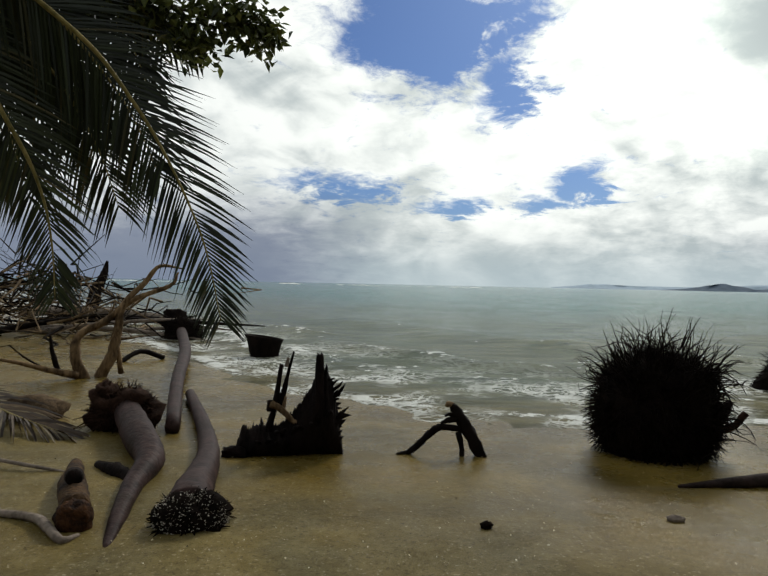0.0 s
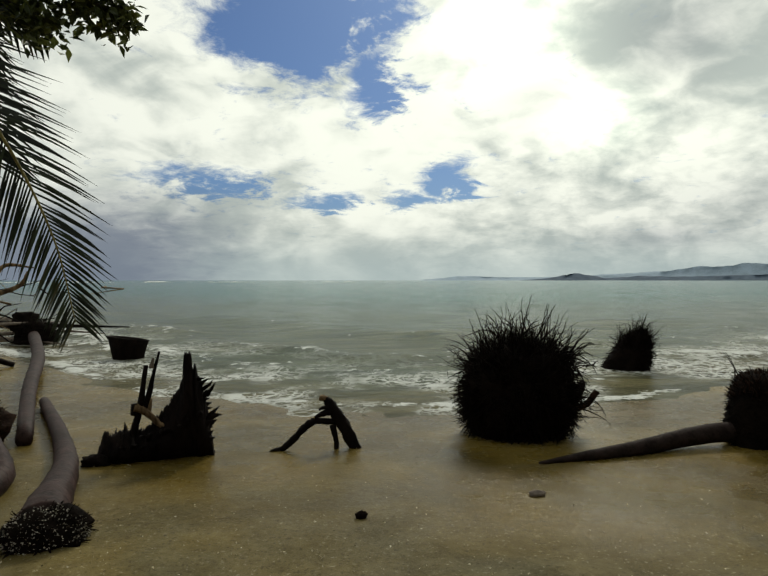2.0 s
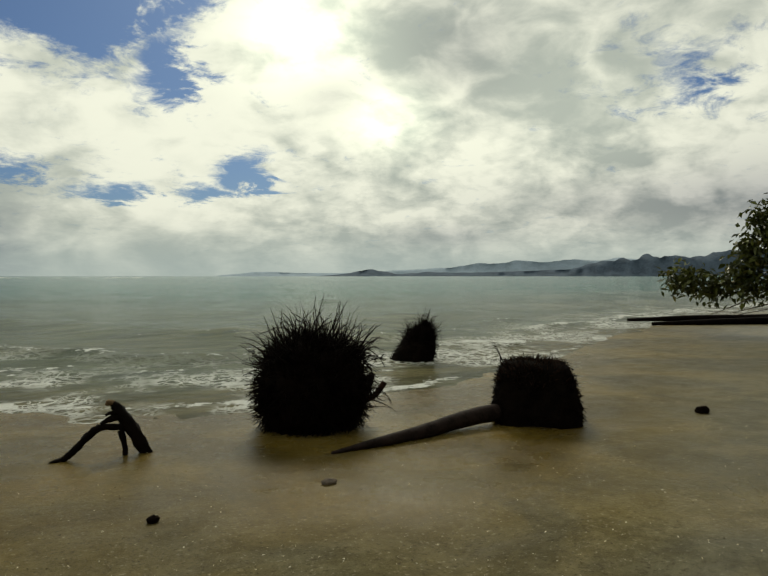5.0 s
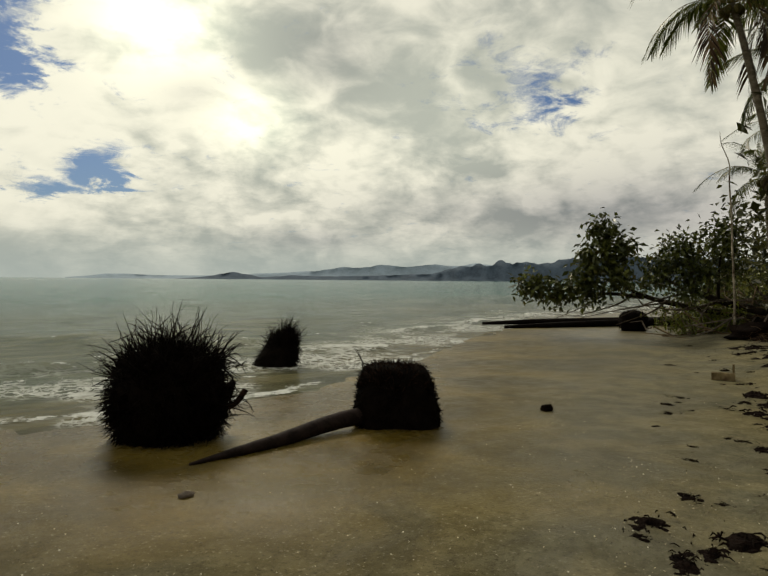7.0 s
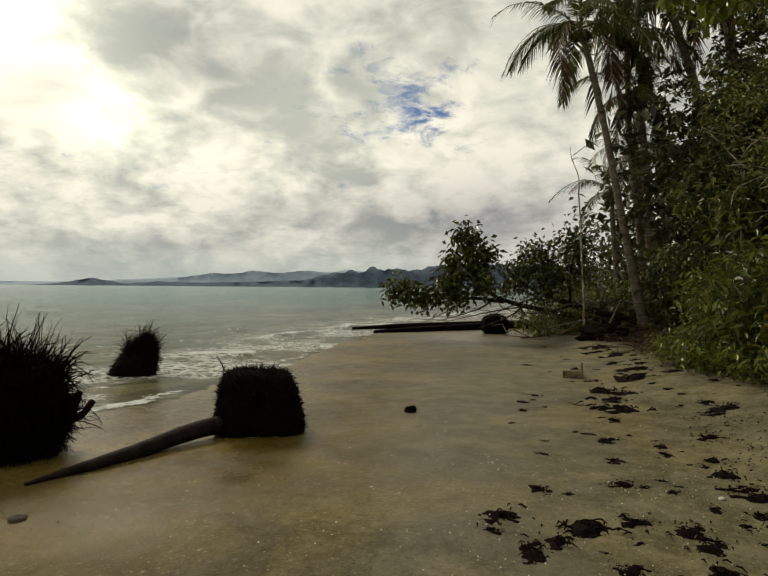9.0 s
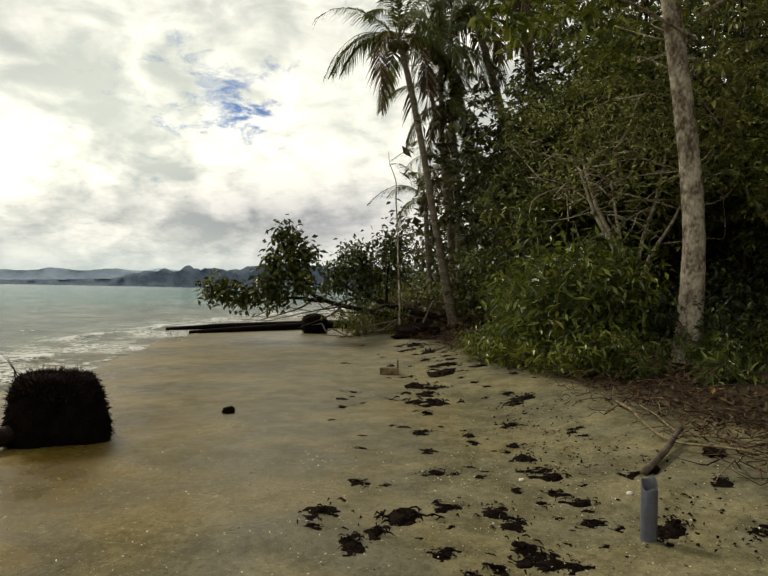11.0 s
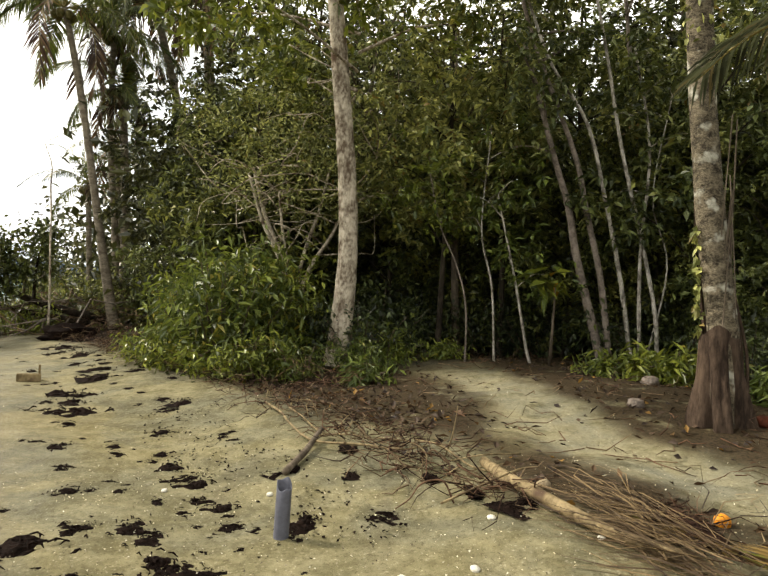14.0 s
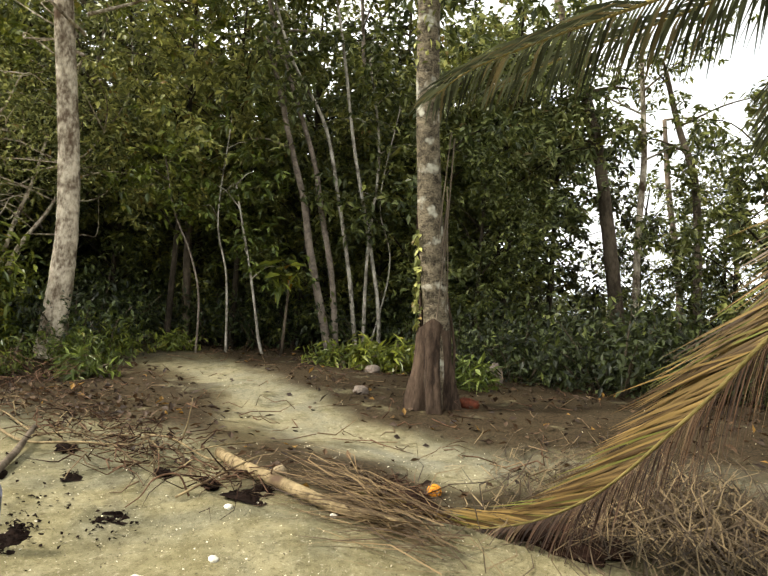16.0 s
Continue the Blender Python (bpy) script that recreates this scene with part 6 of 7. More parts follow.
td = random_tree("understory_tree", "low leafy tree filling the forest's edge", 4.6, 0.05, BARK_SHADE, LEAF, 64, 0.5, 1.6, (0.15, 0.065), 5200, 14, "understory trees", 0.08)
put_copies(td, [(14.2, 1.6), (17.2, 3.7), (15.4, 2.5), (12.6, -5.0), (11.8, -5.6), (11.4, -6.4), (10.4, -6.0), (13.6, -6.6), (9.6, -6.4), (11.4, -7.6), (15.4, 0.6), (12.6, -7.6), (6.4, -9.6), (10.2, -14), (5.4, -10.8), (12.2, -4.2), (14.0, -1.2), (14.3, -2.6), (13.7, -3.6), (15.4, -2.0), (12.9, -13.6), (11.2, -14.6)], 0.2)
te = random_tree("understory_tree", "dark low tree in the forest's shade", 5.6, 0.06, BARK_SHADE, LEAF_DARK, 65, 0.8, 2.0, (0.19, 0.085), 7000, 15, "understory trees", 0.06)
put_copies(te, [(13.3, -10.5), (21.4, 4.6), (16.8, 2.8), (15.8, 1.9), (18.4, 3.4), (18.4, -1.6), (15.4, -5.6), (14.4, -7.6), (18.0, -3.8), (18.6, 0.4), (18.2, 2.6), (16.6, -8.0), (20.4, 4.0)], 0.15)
# unseen trees added behind the beach to block skylight and close the place
put_copies(copy_thing(ta, pose(0, 0, -200)), [(-4, -9), (3, -13), (-10, -6), (8, -16), (-15, -3), (-2, -15)], 0.15)
put_copies(copy_thing(tb, pose(0, 0, -200)), [(0.5, -10), (-7, -11), (5.5, -12.5), (-12, -9), (-18, -6)], 0.15)

# far woods along the shore behind
r4 = np.random.default_rng(77)
cs = []
for _ in range(620):
    a, d = radians(r4.uniform(66, 150)), r4.uniform(27, 48)
    top = 4.8 * (1 - 0.7 * smooth01((math.degrees(a) - 116) / 12)) * (0.55 + 0.45 * smooth01((math.degrees(a) - 66) / 5))
    cs.append((math.sin(a) * d, math.cos(a) * d, 0.6 + r4.random() ** 0.8 * top))
for _ in range(520):
    a, d = radians(r4.uniform(74, 126)), r4.uniform(19, 26)
    cs.append((math.sin(a) * d, math.cos(a) * d, 0.5 + r4.random() * (5.2 - 2.6 * smooth01((math.degrees(a) - 118) / 8))))
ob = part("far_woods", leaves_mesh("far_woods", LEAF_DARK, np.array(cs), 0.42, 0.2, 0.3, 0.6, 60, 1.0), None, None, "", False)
tagged(ob, "dense dark woods behind the shore trees", "woods", kind="stuff")


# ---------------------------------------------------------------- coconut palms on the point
# far crowns: sunlight on them is put into the lighter yellow-green
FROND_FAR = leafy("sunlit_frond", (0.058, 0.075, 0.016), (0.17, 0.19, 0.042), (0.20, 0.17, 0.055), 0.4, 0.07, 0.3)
TEMPL = []
for k in range(4):
    droop = (0.25, 0.45, 0.7, 0.1)[k]
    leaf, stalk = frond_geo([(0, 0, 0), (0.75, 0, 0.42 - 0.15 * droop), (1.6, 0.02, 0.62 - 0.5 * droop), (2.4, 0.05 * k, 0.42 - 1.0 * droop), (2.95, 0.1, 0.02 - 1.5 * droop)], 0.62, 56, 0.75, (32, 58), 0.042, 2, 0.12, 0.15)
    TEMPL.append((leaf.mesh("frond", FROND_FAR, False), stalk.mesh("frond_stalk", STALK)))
DEAD = []
for k in range(2):
    leaf, stalk = frond_geo([(0, 0, 0), (0.5, 0, 0.1), (0.9, 0, -0.6), (1.0, 0.1, -1.7), (0.9, 0.1, -2.6)], 0.7, 36, 0.5, (35, 65), 0.05, 2, 0.08, 0.3)
    DEAD.append((leaf.mesh("dead_frond", FROND_DRY, False), stalk.mesh("frond_stalk", STALK)))


nut = Geo()
blob(nut, (0, 0, 0), (0.11, 0.11, 0.14), 2.0, 0.1, 6, 8, 2.0)
COCONUT = nut.mesh("coconut", organic("coconut_husk", (0.06, 0.06, 0.02), (0.16, 0.13, 0.05), 8.0, 0.6, 0.3))


def coconut_palm(pts, r, fronds, seed, label, dead=3, size=1.0):
    rp = np.random.default_rng(seed)
    o = Vector((pts[0][0], pts[0][1], ground(pts[0][0], pts[0][1])))
    t = thing("coconut_palm", o, label, "palm tree", "coconut palms on the point")
    g, c = trunk_geo([Vector(p) - o for p in pts], [r * 1.5, r * 1.02, r * 0.92, r * 0.85, r * 0.75][:len(pts)], 12, 0.02, 14, 0.02)
    part("trunk", g, PALM_BARK, t)
    top = c[-1]
    for k in range(fronds + dead):
        dry = k >= fronds
        lm, sm = (DEAD[k % 2] if dry else TEMPL[(k * 7) % 4 if k > fronds * 0.35 else 3])
        f = part("dead_frond" if dry else "frond", lm, None, t, "hanging dry brown frond" if dry else "")
        el = 0 if dry else lerp(58, -34, k / fronds) + rp.normal(0, 8)
        f.matrix_basis = Matrix.Translation(top) @ pose(0, 0, 0, 0, 0, k * 137.5 + rp.normal(0, 12)) @ pose(0, 0, 0, rp.normal(0, 12), -el, 0) @ Matrix.Diagonal((*(size * rp.uniform(0.85, 1.1),) * 3, 1))
        part("frond_stalk", sm, None, f, "ridged yellow-green stalk")
    for k in range(6):
        a = k * 1.05
        part("coconut", COCONUT, None, t, "green-brown coconut").matrix_basis = pose(*(top + Vector((math.cos(a) * 0.22, math.sin(a) * 0.22, -0.22))), 0, 0, k * 50)
    return t


coconut_palm([(19.13, 6.15, 0.4), (18.97, 6.68, 3.17), (18.84, 7.16, 5.82), (18.68, 7.6, 7.95), (18.55, 7.85, 9.0)], 0.105, 17, 1, "tall leaning coconut palm in front of the grove", 2, 0.88)
coconut_palm([(21.45, 6.85, 0.4), (21.3, 7.05, 3.2), (21.1, 7.3, 6.0), (20.9, 7.35, 9.3)], 0.10, 16, 2, "tall coconut palm in a shoreline grove", 4, 0.85)
coconut_palm([(23.2, 4.7, 0.5), (22.95, 5.15, 3.6), (22.6, 5.65, 7.3), (22.2, 6.6, 10.9)], 0.14, 16, 3, "high coconut palm rising over the grove", 4)
coconut_palm([(21.0, 6.5, 0.4), (21.2, 6.7, 3.0), (21.3, 6.9, 5.5), (21.2, 7.1, 7.6)], 0.13, 15, 4, "coconut palm with dry hanging fronds", 6, 0.72)
coconut_palm([(23.6, 7.3, 0.4), (23.6, 7.6, 2.6), (23.6, 7.8, 4.4), (23.5, 7.9, 6.2)], 0.13, 14, 5, "shorter coconut palm at the grove's edge", 3, 0.62)
coconut_palm([(25.9, 9.3, 0.4), (25.8, 9.45, 2.2), (25.7, 9.55, 3.8), (25.6, 9.62, 5.3)], 0.11, 12, 6, "young coconut palm beyond the grove", 1, 0.7)
coconut_palm([(20.4, 3.6, 0.6), (20.2, 3.8, 4.0), (20.0, 4.2, 8.0), (19.8, 4.4, 11.0)], 0.16, 15, 7, "tall coconut palm within the forest", 4)

# thin bare sapling with a climbing vine
log_thing("bare_sapling", [(16.76, 6.9, 0.5), (16.75, 6.93, 1.5), (16.72, 6.97, 2.4), (16.72, 7.0, 3.2), (16.7, 7.05, 3.9), (16.7, 7.06, 4.4), (16.62, 7.22, 4.9), (16.6, 7.25, 5.2)], [0.03, 0.027, 0.023, 0.022, 0.018, 0.014, 0.009, 0.005], BARK_PALE, "thin bare sapling at the water's edge", "sapling", sides=6, rough=0.15)

# ---------------------------------------------------------------- fallen trees at the point
LEAF_SHORE = leafy("shore_tree_leaves", (0.046, 0.058, 0.015), (0.165, 0.18, 0.042), (0.2, 0.17, 0.04), 0.4, 0.04, 0.14)


def fallen(name, label, trunk, r, limbs, clumps, mat, n, spread, leaf):
    o = Vector((trunk[0][0], trunk[0][1], ground(trunk[0][0], trunk[0][1])))
    t = thing(name, o, label, "fallen tree")
    c = curve_pts([Vector(p) - o for p in trunk], 5)
    g = Geo()
    g.tube(c, [lerp(r, r * 0.3, i / (len(c) - 1)) for i in range(len(c))], 9, True, 0.1)
    part("trunk", g, BARK_SHADE, t)
    for pts, q in limbs:
        g = Geo()
        cc = curve_pts([Vector(p) - o for p in pts], 4)
        g.tube(cc, [lerp(q, q * 0.2, i / (len(cc) - 1)) for i in range(len(cc))], 6)
        part("limb", g, BARK_DARK if q < 0.05 else BARK_SHADE, t)
    cs = np.repeat(np.array([tuple(Vector(p) - o) for p in clumps]), n // len(clumps), axis=0)
    part("crown", leaves_mesh("crown", mat, cs + rng.normal(0, 1, cs.shape) * spread, leaf[0], leaf[1], 0.4), None, t, "", False)
    return t


fallen("fallen_tree", "fallen tree reaching over the water, still in leaf", [(19.28, 6.87, 0.5), (18.25, 8.71, 0.85), (17.59, 9.73, 1.15), (17.21, 10.35, 1.6), (16.61, 10.37, 2.3)], 0.09,
       [([(17.59, 9.73, 1.1), (16.61, 10.27, 1.2), (15.73, 11.00, 1.05), (15.06, 11.73, 1.2)], 0.06), ([(17.39, 9.94, 1.2), (16.59, 9.97, 0.9), (15.62, 10.71, 0.55)], 0.04), ([(17.01, 10.35, 1.8), (16.40, 10.18, 2.6), (16.20, 10.09, 3.3)], 0.05), ([(17.87, 9.22, 1.0), (17.27, 9.34, 0.7), (16.59, 9.97, 0.35)], 0.035), ([(17.96, 9.02, 1.0), (16.99, 9.86, 0.8), (16.03, 10.79, 0.5)], 0.03), ([(16.61, 10.27, 1.2), (15.82, 10.60, 0.8), (15.23, 11.02, 0.5)], 0.025)],
       [(16.20, 10.14, 3.0), (16.30, 9.98, 2.65), (16.01, 10.39, 2.3), (16.01, 10.39, 1.9), (16.40, 9.98, 2.0), (16.59, 9.77, 2.4), (15.82, 10.60, 1.5), (16.11, 10.39, 1.3), (15.25, 11.42, 1.35), (15.53, 11.01, 1.25), (16.49, 9.77, 1.6), (14.96, 11.73, 1.4)], LEAF_SHORE, 2300, 0.20, (0.23, 0.12))
fallen("fallen_tree", "leafy fallen tree with bare grey branches", [(19.74, 6.59, 0.6), (18.76, 7.61, 0.9), (17.98, 8.43, 1.3), (17.59, 8.73, 1.9)], 0.13,
       [([(18.37, 8.02, 1.0), (17.97, 7.83, 1.9), (18.07, 7.72, 2.9)], 0.05), ([(17.98, 8.43, 1.2), (17.39, 8.94, 1.6), (17.10, 9.34, 1.9)], 0.045), ([(17.98, 8.43, 1.2), (17.78, 8.53, 2.0), (17.58, 8.63, 2.6)], 0.045), ([(18.37, 8.02, 1.0), (17.38, 8.54, 0.8), (16.70, 9.25, 0.9)], 0.04), ([(18.18, 8.22, 1.1), (18.07, 8.12, 1.8), (17.78, 8.23, 2.4)], 0.04), ([(17.59, 8.73, 1.2), (17.00, 9.15, 1.0), (16.51, 9.76, 0.6)], 0.03)],
       [(18.07, 7.72, 2.85), (18.02, 7.82, 2.5), (17.58, 8.63, 2.5), (17.49, 8.84, 2.2), (17.29, 9.04, 1.9), (17.68, 8.43, 2.1), (17.88, 8.23, 1.8), (17.20, 9.24, 1.6), (17.68, 8.53, 1.4), (18.27, 7.72, 1.9)], LEAF_SHORE, 3000, 0.24, (0.17, 0.085))
bp = bush("point_bush", "yellow-green bush at the end of the beach", 0.9, 0.9, LEAF_BRIGHT, 1300, (0.14, 0.05), 31, 10, "bushes at the point")
put_copies(bp, [(18.6, 8.6), (19.4, 8.2), (20.2, 8.6), (21.4, 9.6), (22.8, 10.4)], 0.2)
bq = bush("point_thicket", "dark thicket under the palms", 1.4, 1.9, LEAF, 2200, (0.16, 0.07), 32, 12, "thickets under the palms")
put_copies(bq, [(20.6, 6.9), (22.0, 8.0), (23.4, 9.4), (25, 10.6), (20.6, 5.2), (22, 5.4), (27, 11.4), (21.4, 4.8)], 0.2)
log_thing("dark_palm_log", [(22.8, 11.0, 0.20), (20.2, 12.2, 0.16), (18.2, 13.2, 0.10), (16.7, 14.0, 0.05)], [0.13, 0.12, 0.09, 0.05], DRIFT_DARK, "black waterlogged palm log reaching into the sea", "palm log", group="logs at the point")
log_thing("dark_palm_log", [(24.3, 10.4, 0.22), (21.3, 12.2, 0.20), (19.0, 14.2, 0.14), (17.2, 15.4, 0.07)], [0.13, 0.12, 0.10, 0.05], DRIFT_DARK, "long black palm log across the beach's end", "palm log", group="logs at the point")
log_thing("dark_palm_log", [(25.0, 9.8, 0.3), (22.6, 10.5, 0.28), (21.0, 10.9, 0.2)], [0.26, 0.24, 0.12], DRIFT_DARK, "thick black log at the end of the beach", "log", group="logs at the point", rough=0.1)
root_ball((18.67, 10.65, ground(18.67, 10.65) - 0.05), (0.40, 0.36, 0.34), "small black root ball at the end of the beach", 12.3, 700, 0.10)
brush("point_brushwood", "grey dead branches heaped at the point", lambda r: (r.normal(19.4, 0.9), r.normal(8.0, 1.0), 1.0), 130, 1.6, 0.022, (DRIFT_GREY, STICKS), 14, 0.9)
lump("root_mound", (16.6, 6.3), (0.9, 0.5, 0.22), WEED, "dark heap of weed and roots on the bank", "weed heap", 4.0, 0.5)


# ---------------------------------------------------------------- overhanging palms
pa = thing("leaning_palm", (-4.6, 2.6, ground(-4.6, 2.6)), "leaning coconut palm with fronds drooping over the beach", "palm tree")
o = (-4.6, 2.6, ground(-4.6, 2.6))
g, c = trunk_geo([(0, 0, -0.2), (0.2, 0.2, 1.4), (0.7, 0.5, 2.8), (1.25, 0.9, 3.7)], [0.22, 0.17, 0.15, 0.14], 12, 0.03, 10)
part("trunk", g, PALM_BARK, pa)
crown = (-3.35, 3.5, 3.65)
more = dict(origin=o, sweep=(36, 52), face=(1, 0.25, 0.35), ragged=0.18)
add_frond(pa, [crown, (-2.6, 3.85, 3.45), (-1.92, 4.10, 2.98), (-1.61, 4.22, 2.60), (-1.38, 4.30, 2.20), (-1.18, 4.36, 1.72), (-1.07, 4.40, 1.22)], 0.60, 118, 0.12, FROND_BACKLIT, width=0.017, **more)
add_frond(pa, [crown, (-2.8, 4.0, 3.2), (-2.37, 4.22, 2.42), (-2.22, 4.30, 2.05), (-2.16, 4.34, 1.72), (-2.14, 4.36, 1.35)], 0.52, 100, 0.15, FROND_BACKLIT, width=0.017, **more)
add_frond(pa, [crown, (-2.9, 4.1, 3.5), (-2.45, 4.5, 3.1), (-2.1, 4.75, 2.5), (-1.95, 4.9, 2.0)], 0.70, 84, 0.25, FROND_BACKLIT, width=0.021, **more)
add_frond(pa, [crown, (-2.7, 4.6, 3.9), (-2.1, 5.3, 3.62), (-1.6, 5.7, 3.35)], 0.42, 50, 0.35, FROND_BACKLIT, width=0.028, **more)
add_frond(pa, [crown, (-2.4, 4.2, 4.5), (-1.3, 4.3, 4.6), (0.0, 4.15, 4.3), (0.95, 3.95, 3.75)], 0.75, 60, 0.4, FROND_BACKLIT, width=0.034, **more)
add_frond(pa, [crown, (-2.9, 3.9, 3.7), (-2.3, 4.3, 3.3), (-1.85, 4.6, 2.75), (-1.6, 4.75, 2.2)], 0.70, 90, 0.2, FROND_BACKLIT, width=0.021, **more)
add_frond(pa, [crown, (-3.0, 4.1, 3.4), (-2.7, 4.5, 2.85), (-2.55, 4.7, 2.2)], 0.66, 74, 0.25, FROND_BACKLIT, width=0.021, **more)
add_frond(pa, [crown, (-3.0, 4.0, 3.85), (-2.6, 4.45, 3.5), (-2.25, 4.75, 3.05)], 0.66, 84, 0.3, FROND_BACKLIT, width=0.024, **more)
add_frond(pa, [crown, (-2.9, 4.2, 4.1), (-2.4, 4.7, 3.95), (-1.95, 5.1, 3.6), (-1.75, 5.2, 3.3)], 0.55, 80, 0.3, FROND_BACKLIT, width=0.024, **more)
add_frond(pa, [crown, (-3.0, 4.3, 3.8), (-2.65, 4.8, 3.45), (-2.4, 5.05, 2.95), (-2.3, 5.15, 2.5)], 0.62, 110, 0.25, FROND_BACKLIT, width=0.024, **more)
add_frond(pa, [crown, (-2.9, 4.4, 4.05), (-2.4, 5.0, 3.75), (-2.05, 5.25, 3.35), (-1.9, 5.35, 2.95)], 0.58, 110, 0.28, FROND_BACKLIT, width=0.024, **more)
add_frond(pa, [crown, (-3.3, 4.6, 3.9), (-3.3, 5.6, 3.2), (-3.3, 6.2, 2.2)], 0.8, 55, 0.6, FROND_BACKLIT, width=0.034, **more)
add_frond(pa, [crown, (-4.2, 4.0, 4.1), (-5.2, 4.6, 3.6), (-5.8, 5.0, 2.6)], 0.8, 50, 0.6, FROND_BACKLIT, width=0.034, **more)

# broad-leaved bough overhead
t = thing("leafy_bough", (-4.6, 4.4, 3.9), "dark broad-leaved bough hanging into view from a beach tree", "tree bough")
t.matrix_basis = pose(0, 0, 0)
cl = []
for pts in ([(-3.9, 4.3, 4.2), (-2.6, 4.9, 3.72), (-2.0, 5.1, 3.66), (-1.5, 5.3, 3.58), (-1.14, 5.38, 3.62)], [(-2.2, 5.05, 3.7), (-1.7, 5.25, 3.45), (-1.44, 5.31, 3.32)], [(-2.6, 4.9, 3.72), (-2.3, 5.0, 3.9), (-1.6, 5.2, 3.85)], [(-1.4, 5.32, 3.58), (-1.1, 5.4, 3.52), (-0.98, 5.42, 3.46)]):
    g = Geo()
    cc = curve_pts(pts, 6)
    g.tube(cc, [lerp(0.03, 0.006, i / (len(cc) - 1)) for i in range(len(cc))], 6)
    part("branch", g, BARK_DARK, t)
    cl += [tuple(p) for p in cc[len(cc) // 4:]]
part("leaves", leaves_mesh("leaves", LEAF, np.array(cl), 0.10, 0.06, 0.4, 0.6, 34, 0.085), None, t, "", False)

# second palm behind the path's mouth: its fronds hang over and its dead one trails to the sand
x, y = 0.4, -4.3
o = (x, y, ground(x, y))
pb = thing("beach_palm", o, "low coconut palm with green and dying fronds", "palm tree")
g, c = trunk_geo([(0, 0, -0.2), (0.05, 0.1, 1.2), (0.25, 0.35, 2.4), (0.5, 0.6, 3.1)], [0.24, 0.18, 0.16, 0.15], 12, 0.03, 10)
part("trunk", g, PALM_BARK, pb)
crown = (0.9, -3.7, 3.3)
more = dict(origin=o, sweep=(22, 44))
add_frond(pb, [crown, (1.6, -3.1, 3.35), (2.3, -2.62, 3.10), (2.9, -2.34, 3.0), (3.28, -2.10, 2.88), (3.5, -1.98, 2.74)], 0.46, 120, 0.55, FROND_DULL, width=0.022, **more)
add_frond(pb, [crown, (1.8, -3.6, 3.6), (2.8, -3.4, 3.45), (3.6, -3.05, 3.3), (4.1, -2.75, 3.12)], 0.44, 110, 0.6, FROND_DULL, width=0.022, **more)
add_frond(pb, [crown, (1.7, -4.0, 3.6), (2.2, -4.15, 3.55), (2.7, -4.3, 3.3), (3.0, -4.4, 2.95)], 0.6, 90, 0.8, FROND_DULL, width=0.022, **more)
add_frond(pb, [crown, (1.5, -4.6, 3.5), (2.2, -5.3, 3.2), (2.7, -5.8, 2.5)], 0.6, 56, 0.6, FROND_DULL, width=0.032, **more)
add_frond(pb, [crown, (1.0, -4.6, 3.7), (1.2, -5.5, 3.3), (1.4, -6.1, 2.5)], 0.6, 56, 0.6, FROND_DULL, width=0.032, **more)
trail = [(0.95, -3.55, 2.9), (1.45, -3.0, 2.25), (1.74, -2.89, 1.80), (1.98, -2.85, 1.50), (2.32, -2.83, 1.12), (2.83, -2.72, 0.60), (3.38, -2.50, 0.30), (3.95, -2.05, 0.25)]
add_frond(pb, trail, 0.74, 640, 0.06, FROND_TURN, "dying yellow-green half of a frond trailing to the sand", width=0.010, origin=o, sweep=(63, 76), ragged=0.25, face=(0.35, -0.45, 0.8), sides=(1,))
add_frond(pb, trail, 0.27, 460, 0.9, FROND_DEAD, "dead brown half of a frond trailing to the sand", width=0.012, origin=o, sweep=(44, 60), ragged=0.3, face=(0.35, -0.45, 0.8), sides=(-1,))



STRAW = leafy("dry_straw", (0.07, 0.045, 0.025), (0.26, 0.19, 0.11), (0.03, 0.018, 0.010), 0.7, 0.25)


def dry_heap(name, label, cx, cy, rx, ry, n, seed, along):
    r = np.random.default_rng(seed)
    g = Geo()
    for _ in range(n):
        x, y = cx + r.normal(0, rx), cy + r.normal(0, ry)
        a = along + r.normal(0, 0.35)
        ln = r.uniform(0.3, 0.8)
        z = ground(x, y) + 0.015 + abs(r.normal(0, 0.045))
        d = Vector((math.cos(a), math.sin(a), r.normal(-0.05, 0.15)))
        bow = Vector((-d.y, d.x, 0)) * r.normal(0, 0.10)
        p0, p1, p2 = Vector((x, y, z)), Vector((x, y, z + 0.03)) + d * ln * 0.5 + bow, Vector((x, y, z)) + d * ln
        for q in (p1, p2):
            q.z = max(q.z, ground(q.x, q.y) + 0.012)
        w = Vector((-d.y, d.x, r.normal(0, 0.4))).normalized() * 0.0042
        g.grid([[p0 + w, p1 + w, p2 + w * 0.2], [p0 - w, p1 - w, p2 - w * 0.2]])
    ob = part(name, g, STRAW, None, "", False)
    return tagged(ob, label, "dry fronds", kind="stuff")


dry_heap("dry_frond_heap", "heap of dry brown palm leaflets on the sand", 3.0, -3.7, 0.6, 0.5, 2600, 1, -0.9)
dry_heap("dry_leaflets", "matted dry palm leaflets beside a log", 3.75, -2.1, 0.34, 0.13, 380, 2, 0.62)
lump("leaf_litter", (3.98, -2.30), (0.30, 0.15, 0.045), ROOTY_RED, "dark heap of rotting leaves beside dry fronds", "leaf litter", 5.5, 0.5)
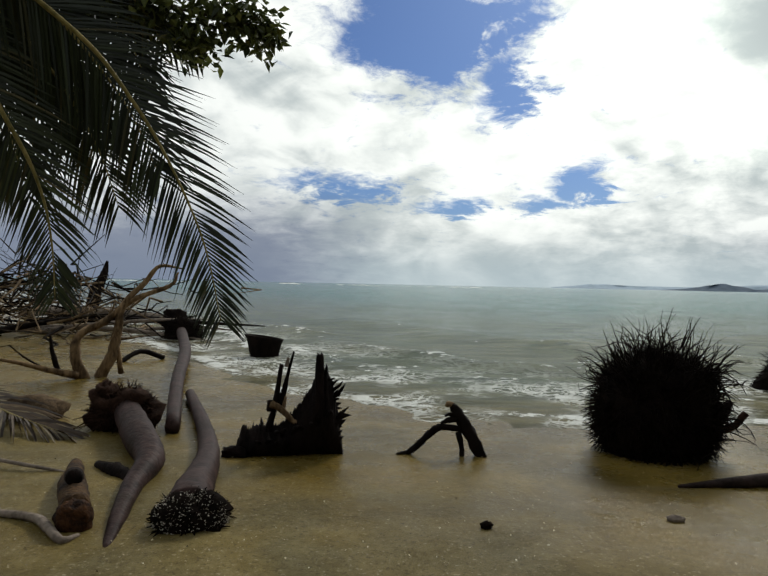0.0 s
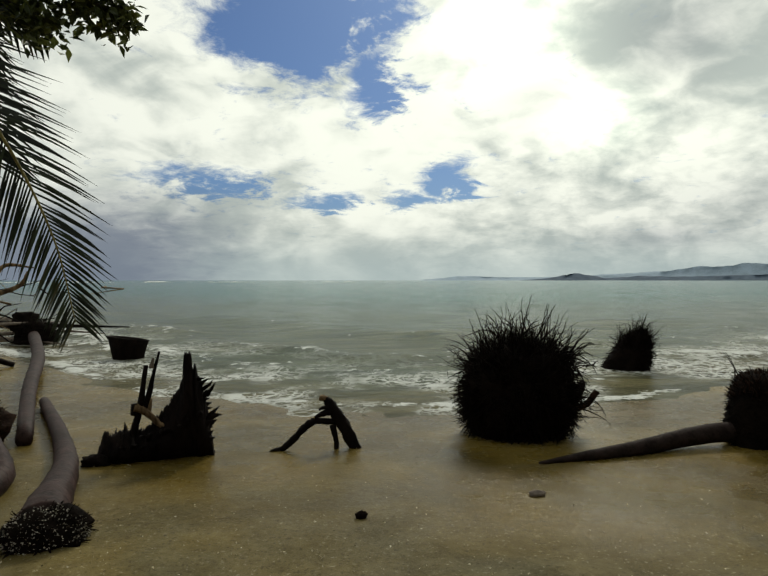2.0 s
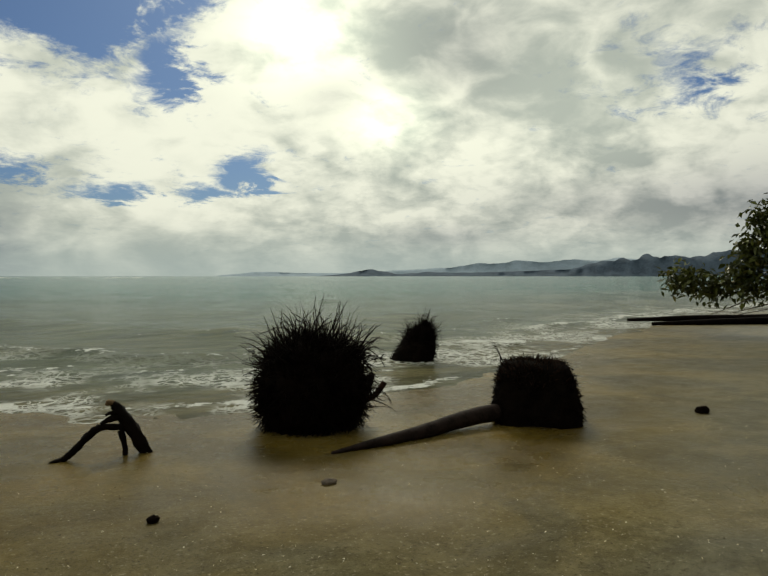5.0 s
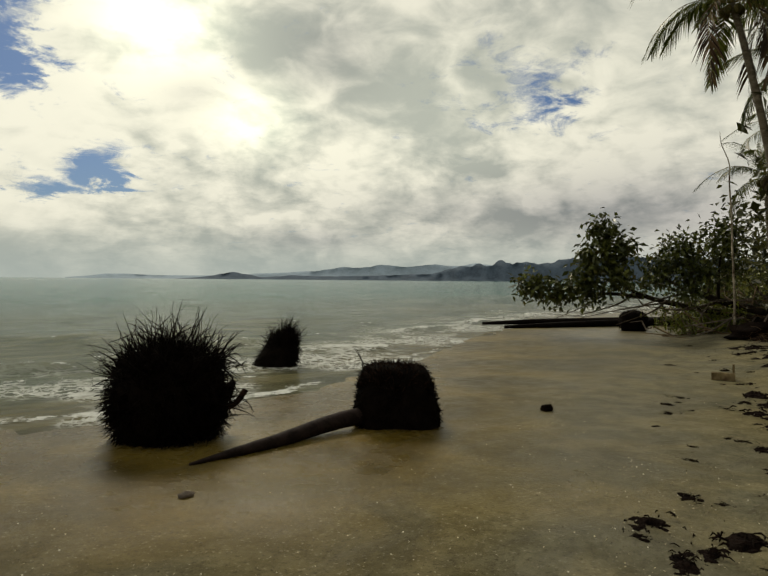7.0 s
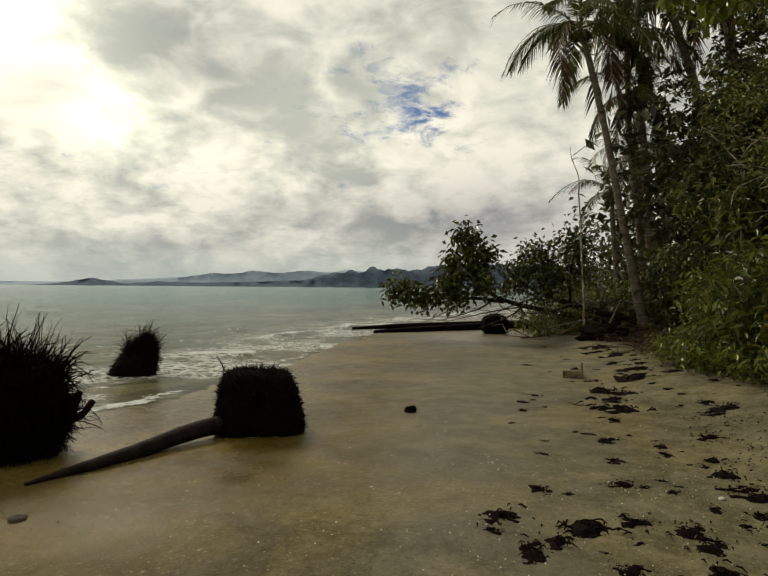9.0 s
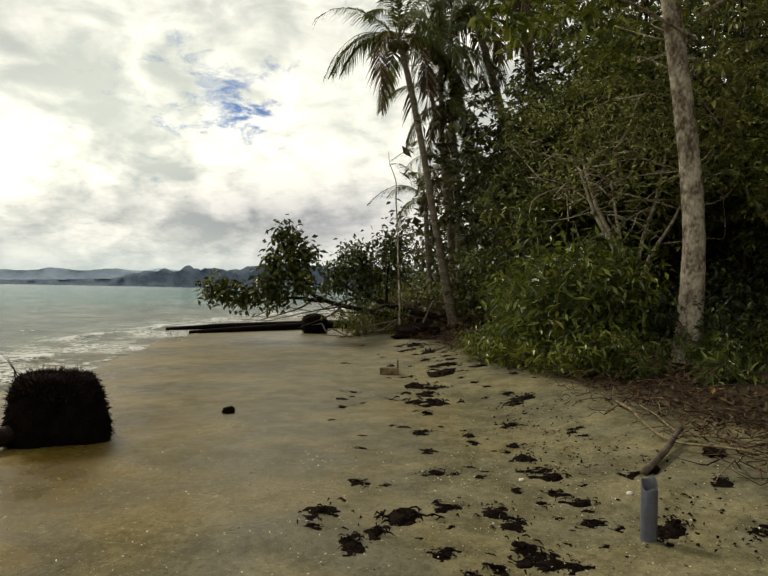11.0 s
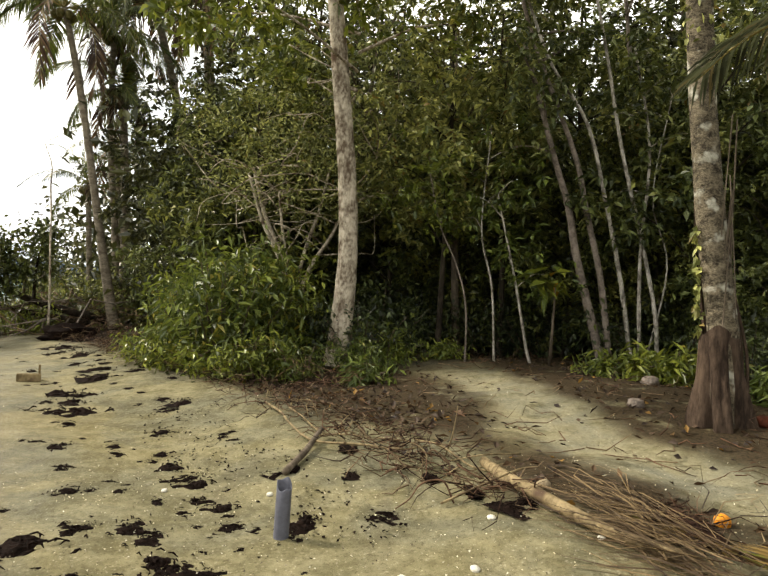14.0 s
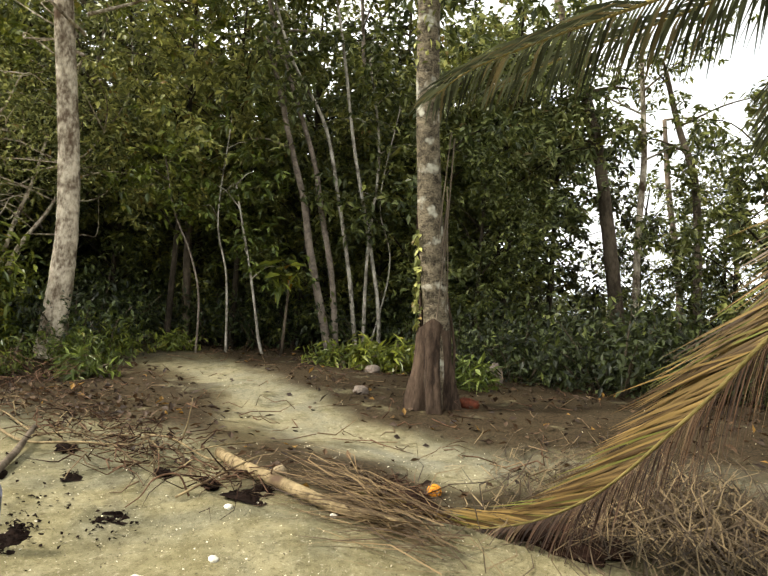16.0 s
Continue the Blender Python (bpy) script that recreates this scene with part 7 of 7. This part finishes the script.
lump("orange_fruit", (4.06, -2.56), (0.05, 0.05, 0.05), plain("orange_rind", (0.62, 0.23, 0.02), 0.5, 15.0, 0.15), "small round orange fruit lying on dry litter", "fruit", 1.0, 0.05)
lump("fallen_fruit", (4.66, -1.66), (0.055, 0.05, 0.06), organic("pale_husk", (0.16, 0.12, 0.07), (0.34, 0.27, 0.17), 12.0, 0.8, 0.4), "pale dry husk beside a driftwood log", "husk", 1.5, 0.2)
lump("coral_rock", (7.2, -3.4), (0.12, 0.08, 0.06), DRIFT_GREY, "grey coral rock at the foot of a tree", "rock", 6.5)
lump("coral_rock", (7.4, -5.4), (0.12, 0.10, 0.2), DRIFT_GREY, "upright grey rock in the leaf litter", "rock", 7.5)
brush("litter_twigs", "reddish rotting twigs heaped beside a log", lambda r: (r.normal(3.98, 0.16), r.normal(-2.28, 0.09), 1.0), 160, 0.16, 0.004, (ROOTY_RED, LITTER_RED), 41, 0.06)
lump("leaf_litter", (3.08, -2.9), (0.30, 0.26, 0.03), ROOTY_RED, "dark rotted litter under a trailing dry frond", "leaf litter", 7.7, 0.5)
# low dark lumps put in for shadow under the bank's step
for k, (px, py, q) in enumerate(((5.95, -0.34, 0.16), (5.1, -0.95, 0.11), (4.72, -1.2, 0.13), (5.42, 0.08, 0.09))):
    lump("bank_shadow_lump", (px, py), (q, q * 0.5, 0.022), WEED, "flat dark lump standing for shadow under the bank", "soil", 3.0 + k, 0.6)
lump("coral_rock", (8.6, -4.2), (0.14, 0.10, 0.07), DRIFT_GREY, "flat pale rock by the ferns", "rock", 8.5)
lump("red_litter", (6.28, -4.27), (0.15, 0.10, 0.07), plain("reddish_leaves", (0.10, 0.028, 0.014), 0.7, 20.0, 0.5), "reddish heap of leaf litter under the trees", "leaf litter", 9.5, 0.4)
# large yellowing leaf on a short stem among the trees
x, y = 10.6, -3.5
t = thing("yellow_leaf_plant", (x, y, ground(x, y)), "large-leaved plant with one yellowing leaf", "plant")
g = Geo()
g.tube([(0, 0, -0.05), (-0.05, 0, 0.6), (-0.1, 0, 1.25)], [0.03, 0.025, 0.012], 6)
part("stem", g, BARK_DARK, t)
part("leaf", leaves_mesh("leaf", leafy("yellowing_leaf", (0.30, 0.17, 0.02), (0.42, 0.25, 0.03), None, 0.5), [(-0.15, 0, 1.35), (-0.13, 0.02, 1.5)], 0.45, 0.16, 0.9, 0.3), None, t, "drooping orange-yellow leaf", False)
part("leaf", leaves_mesh("leaf", LEAF_BRIGHT, rng.normal(0, 0.15, (26, 3)) + np.array([0, 0.1, 1.4]), 0.4, 0.14, 0.3, 0.3), None, t, "", False)
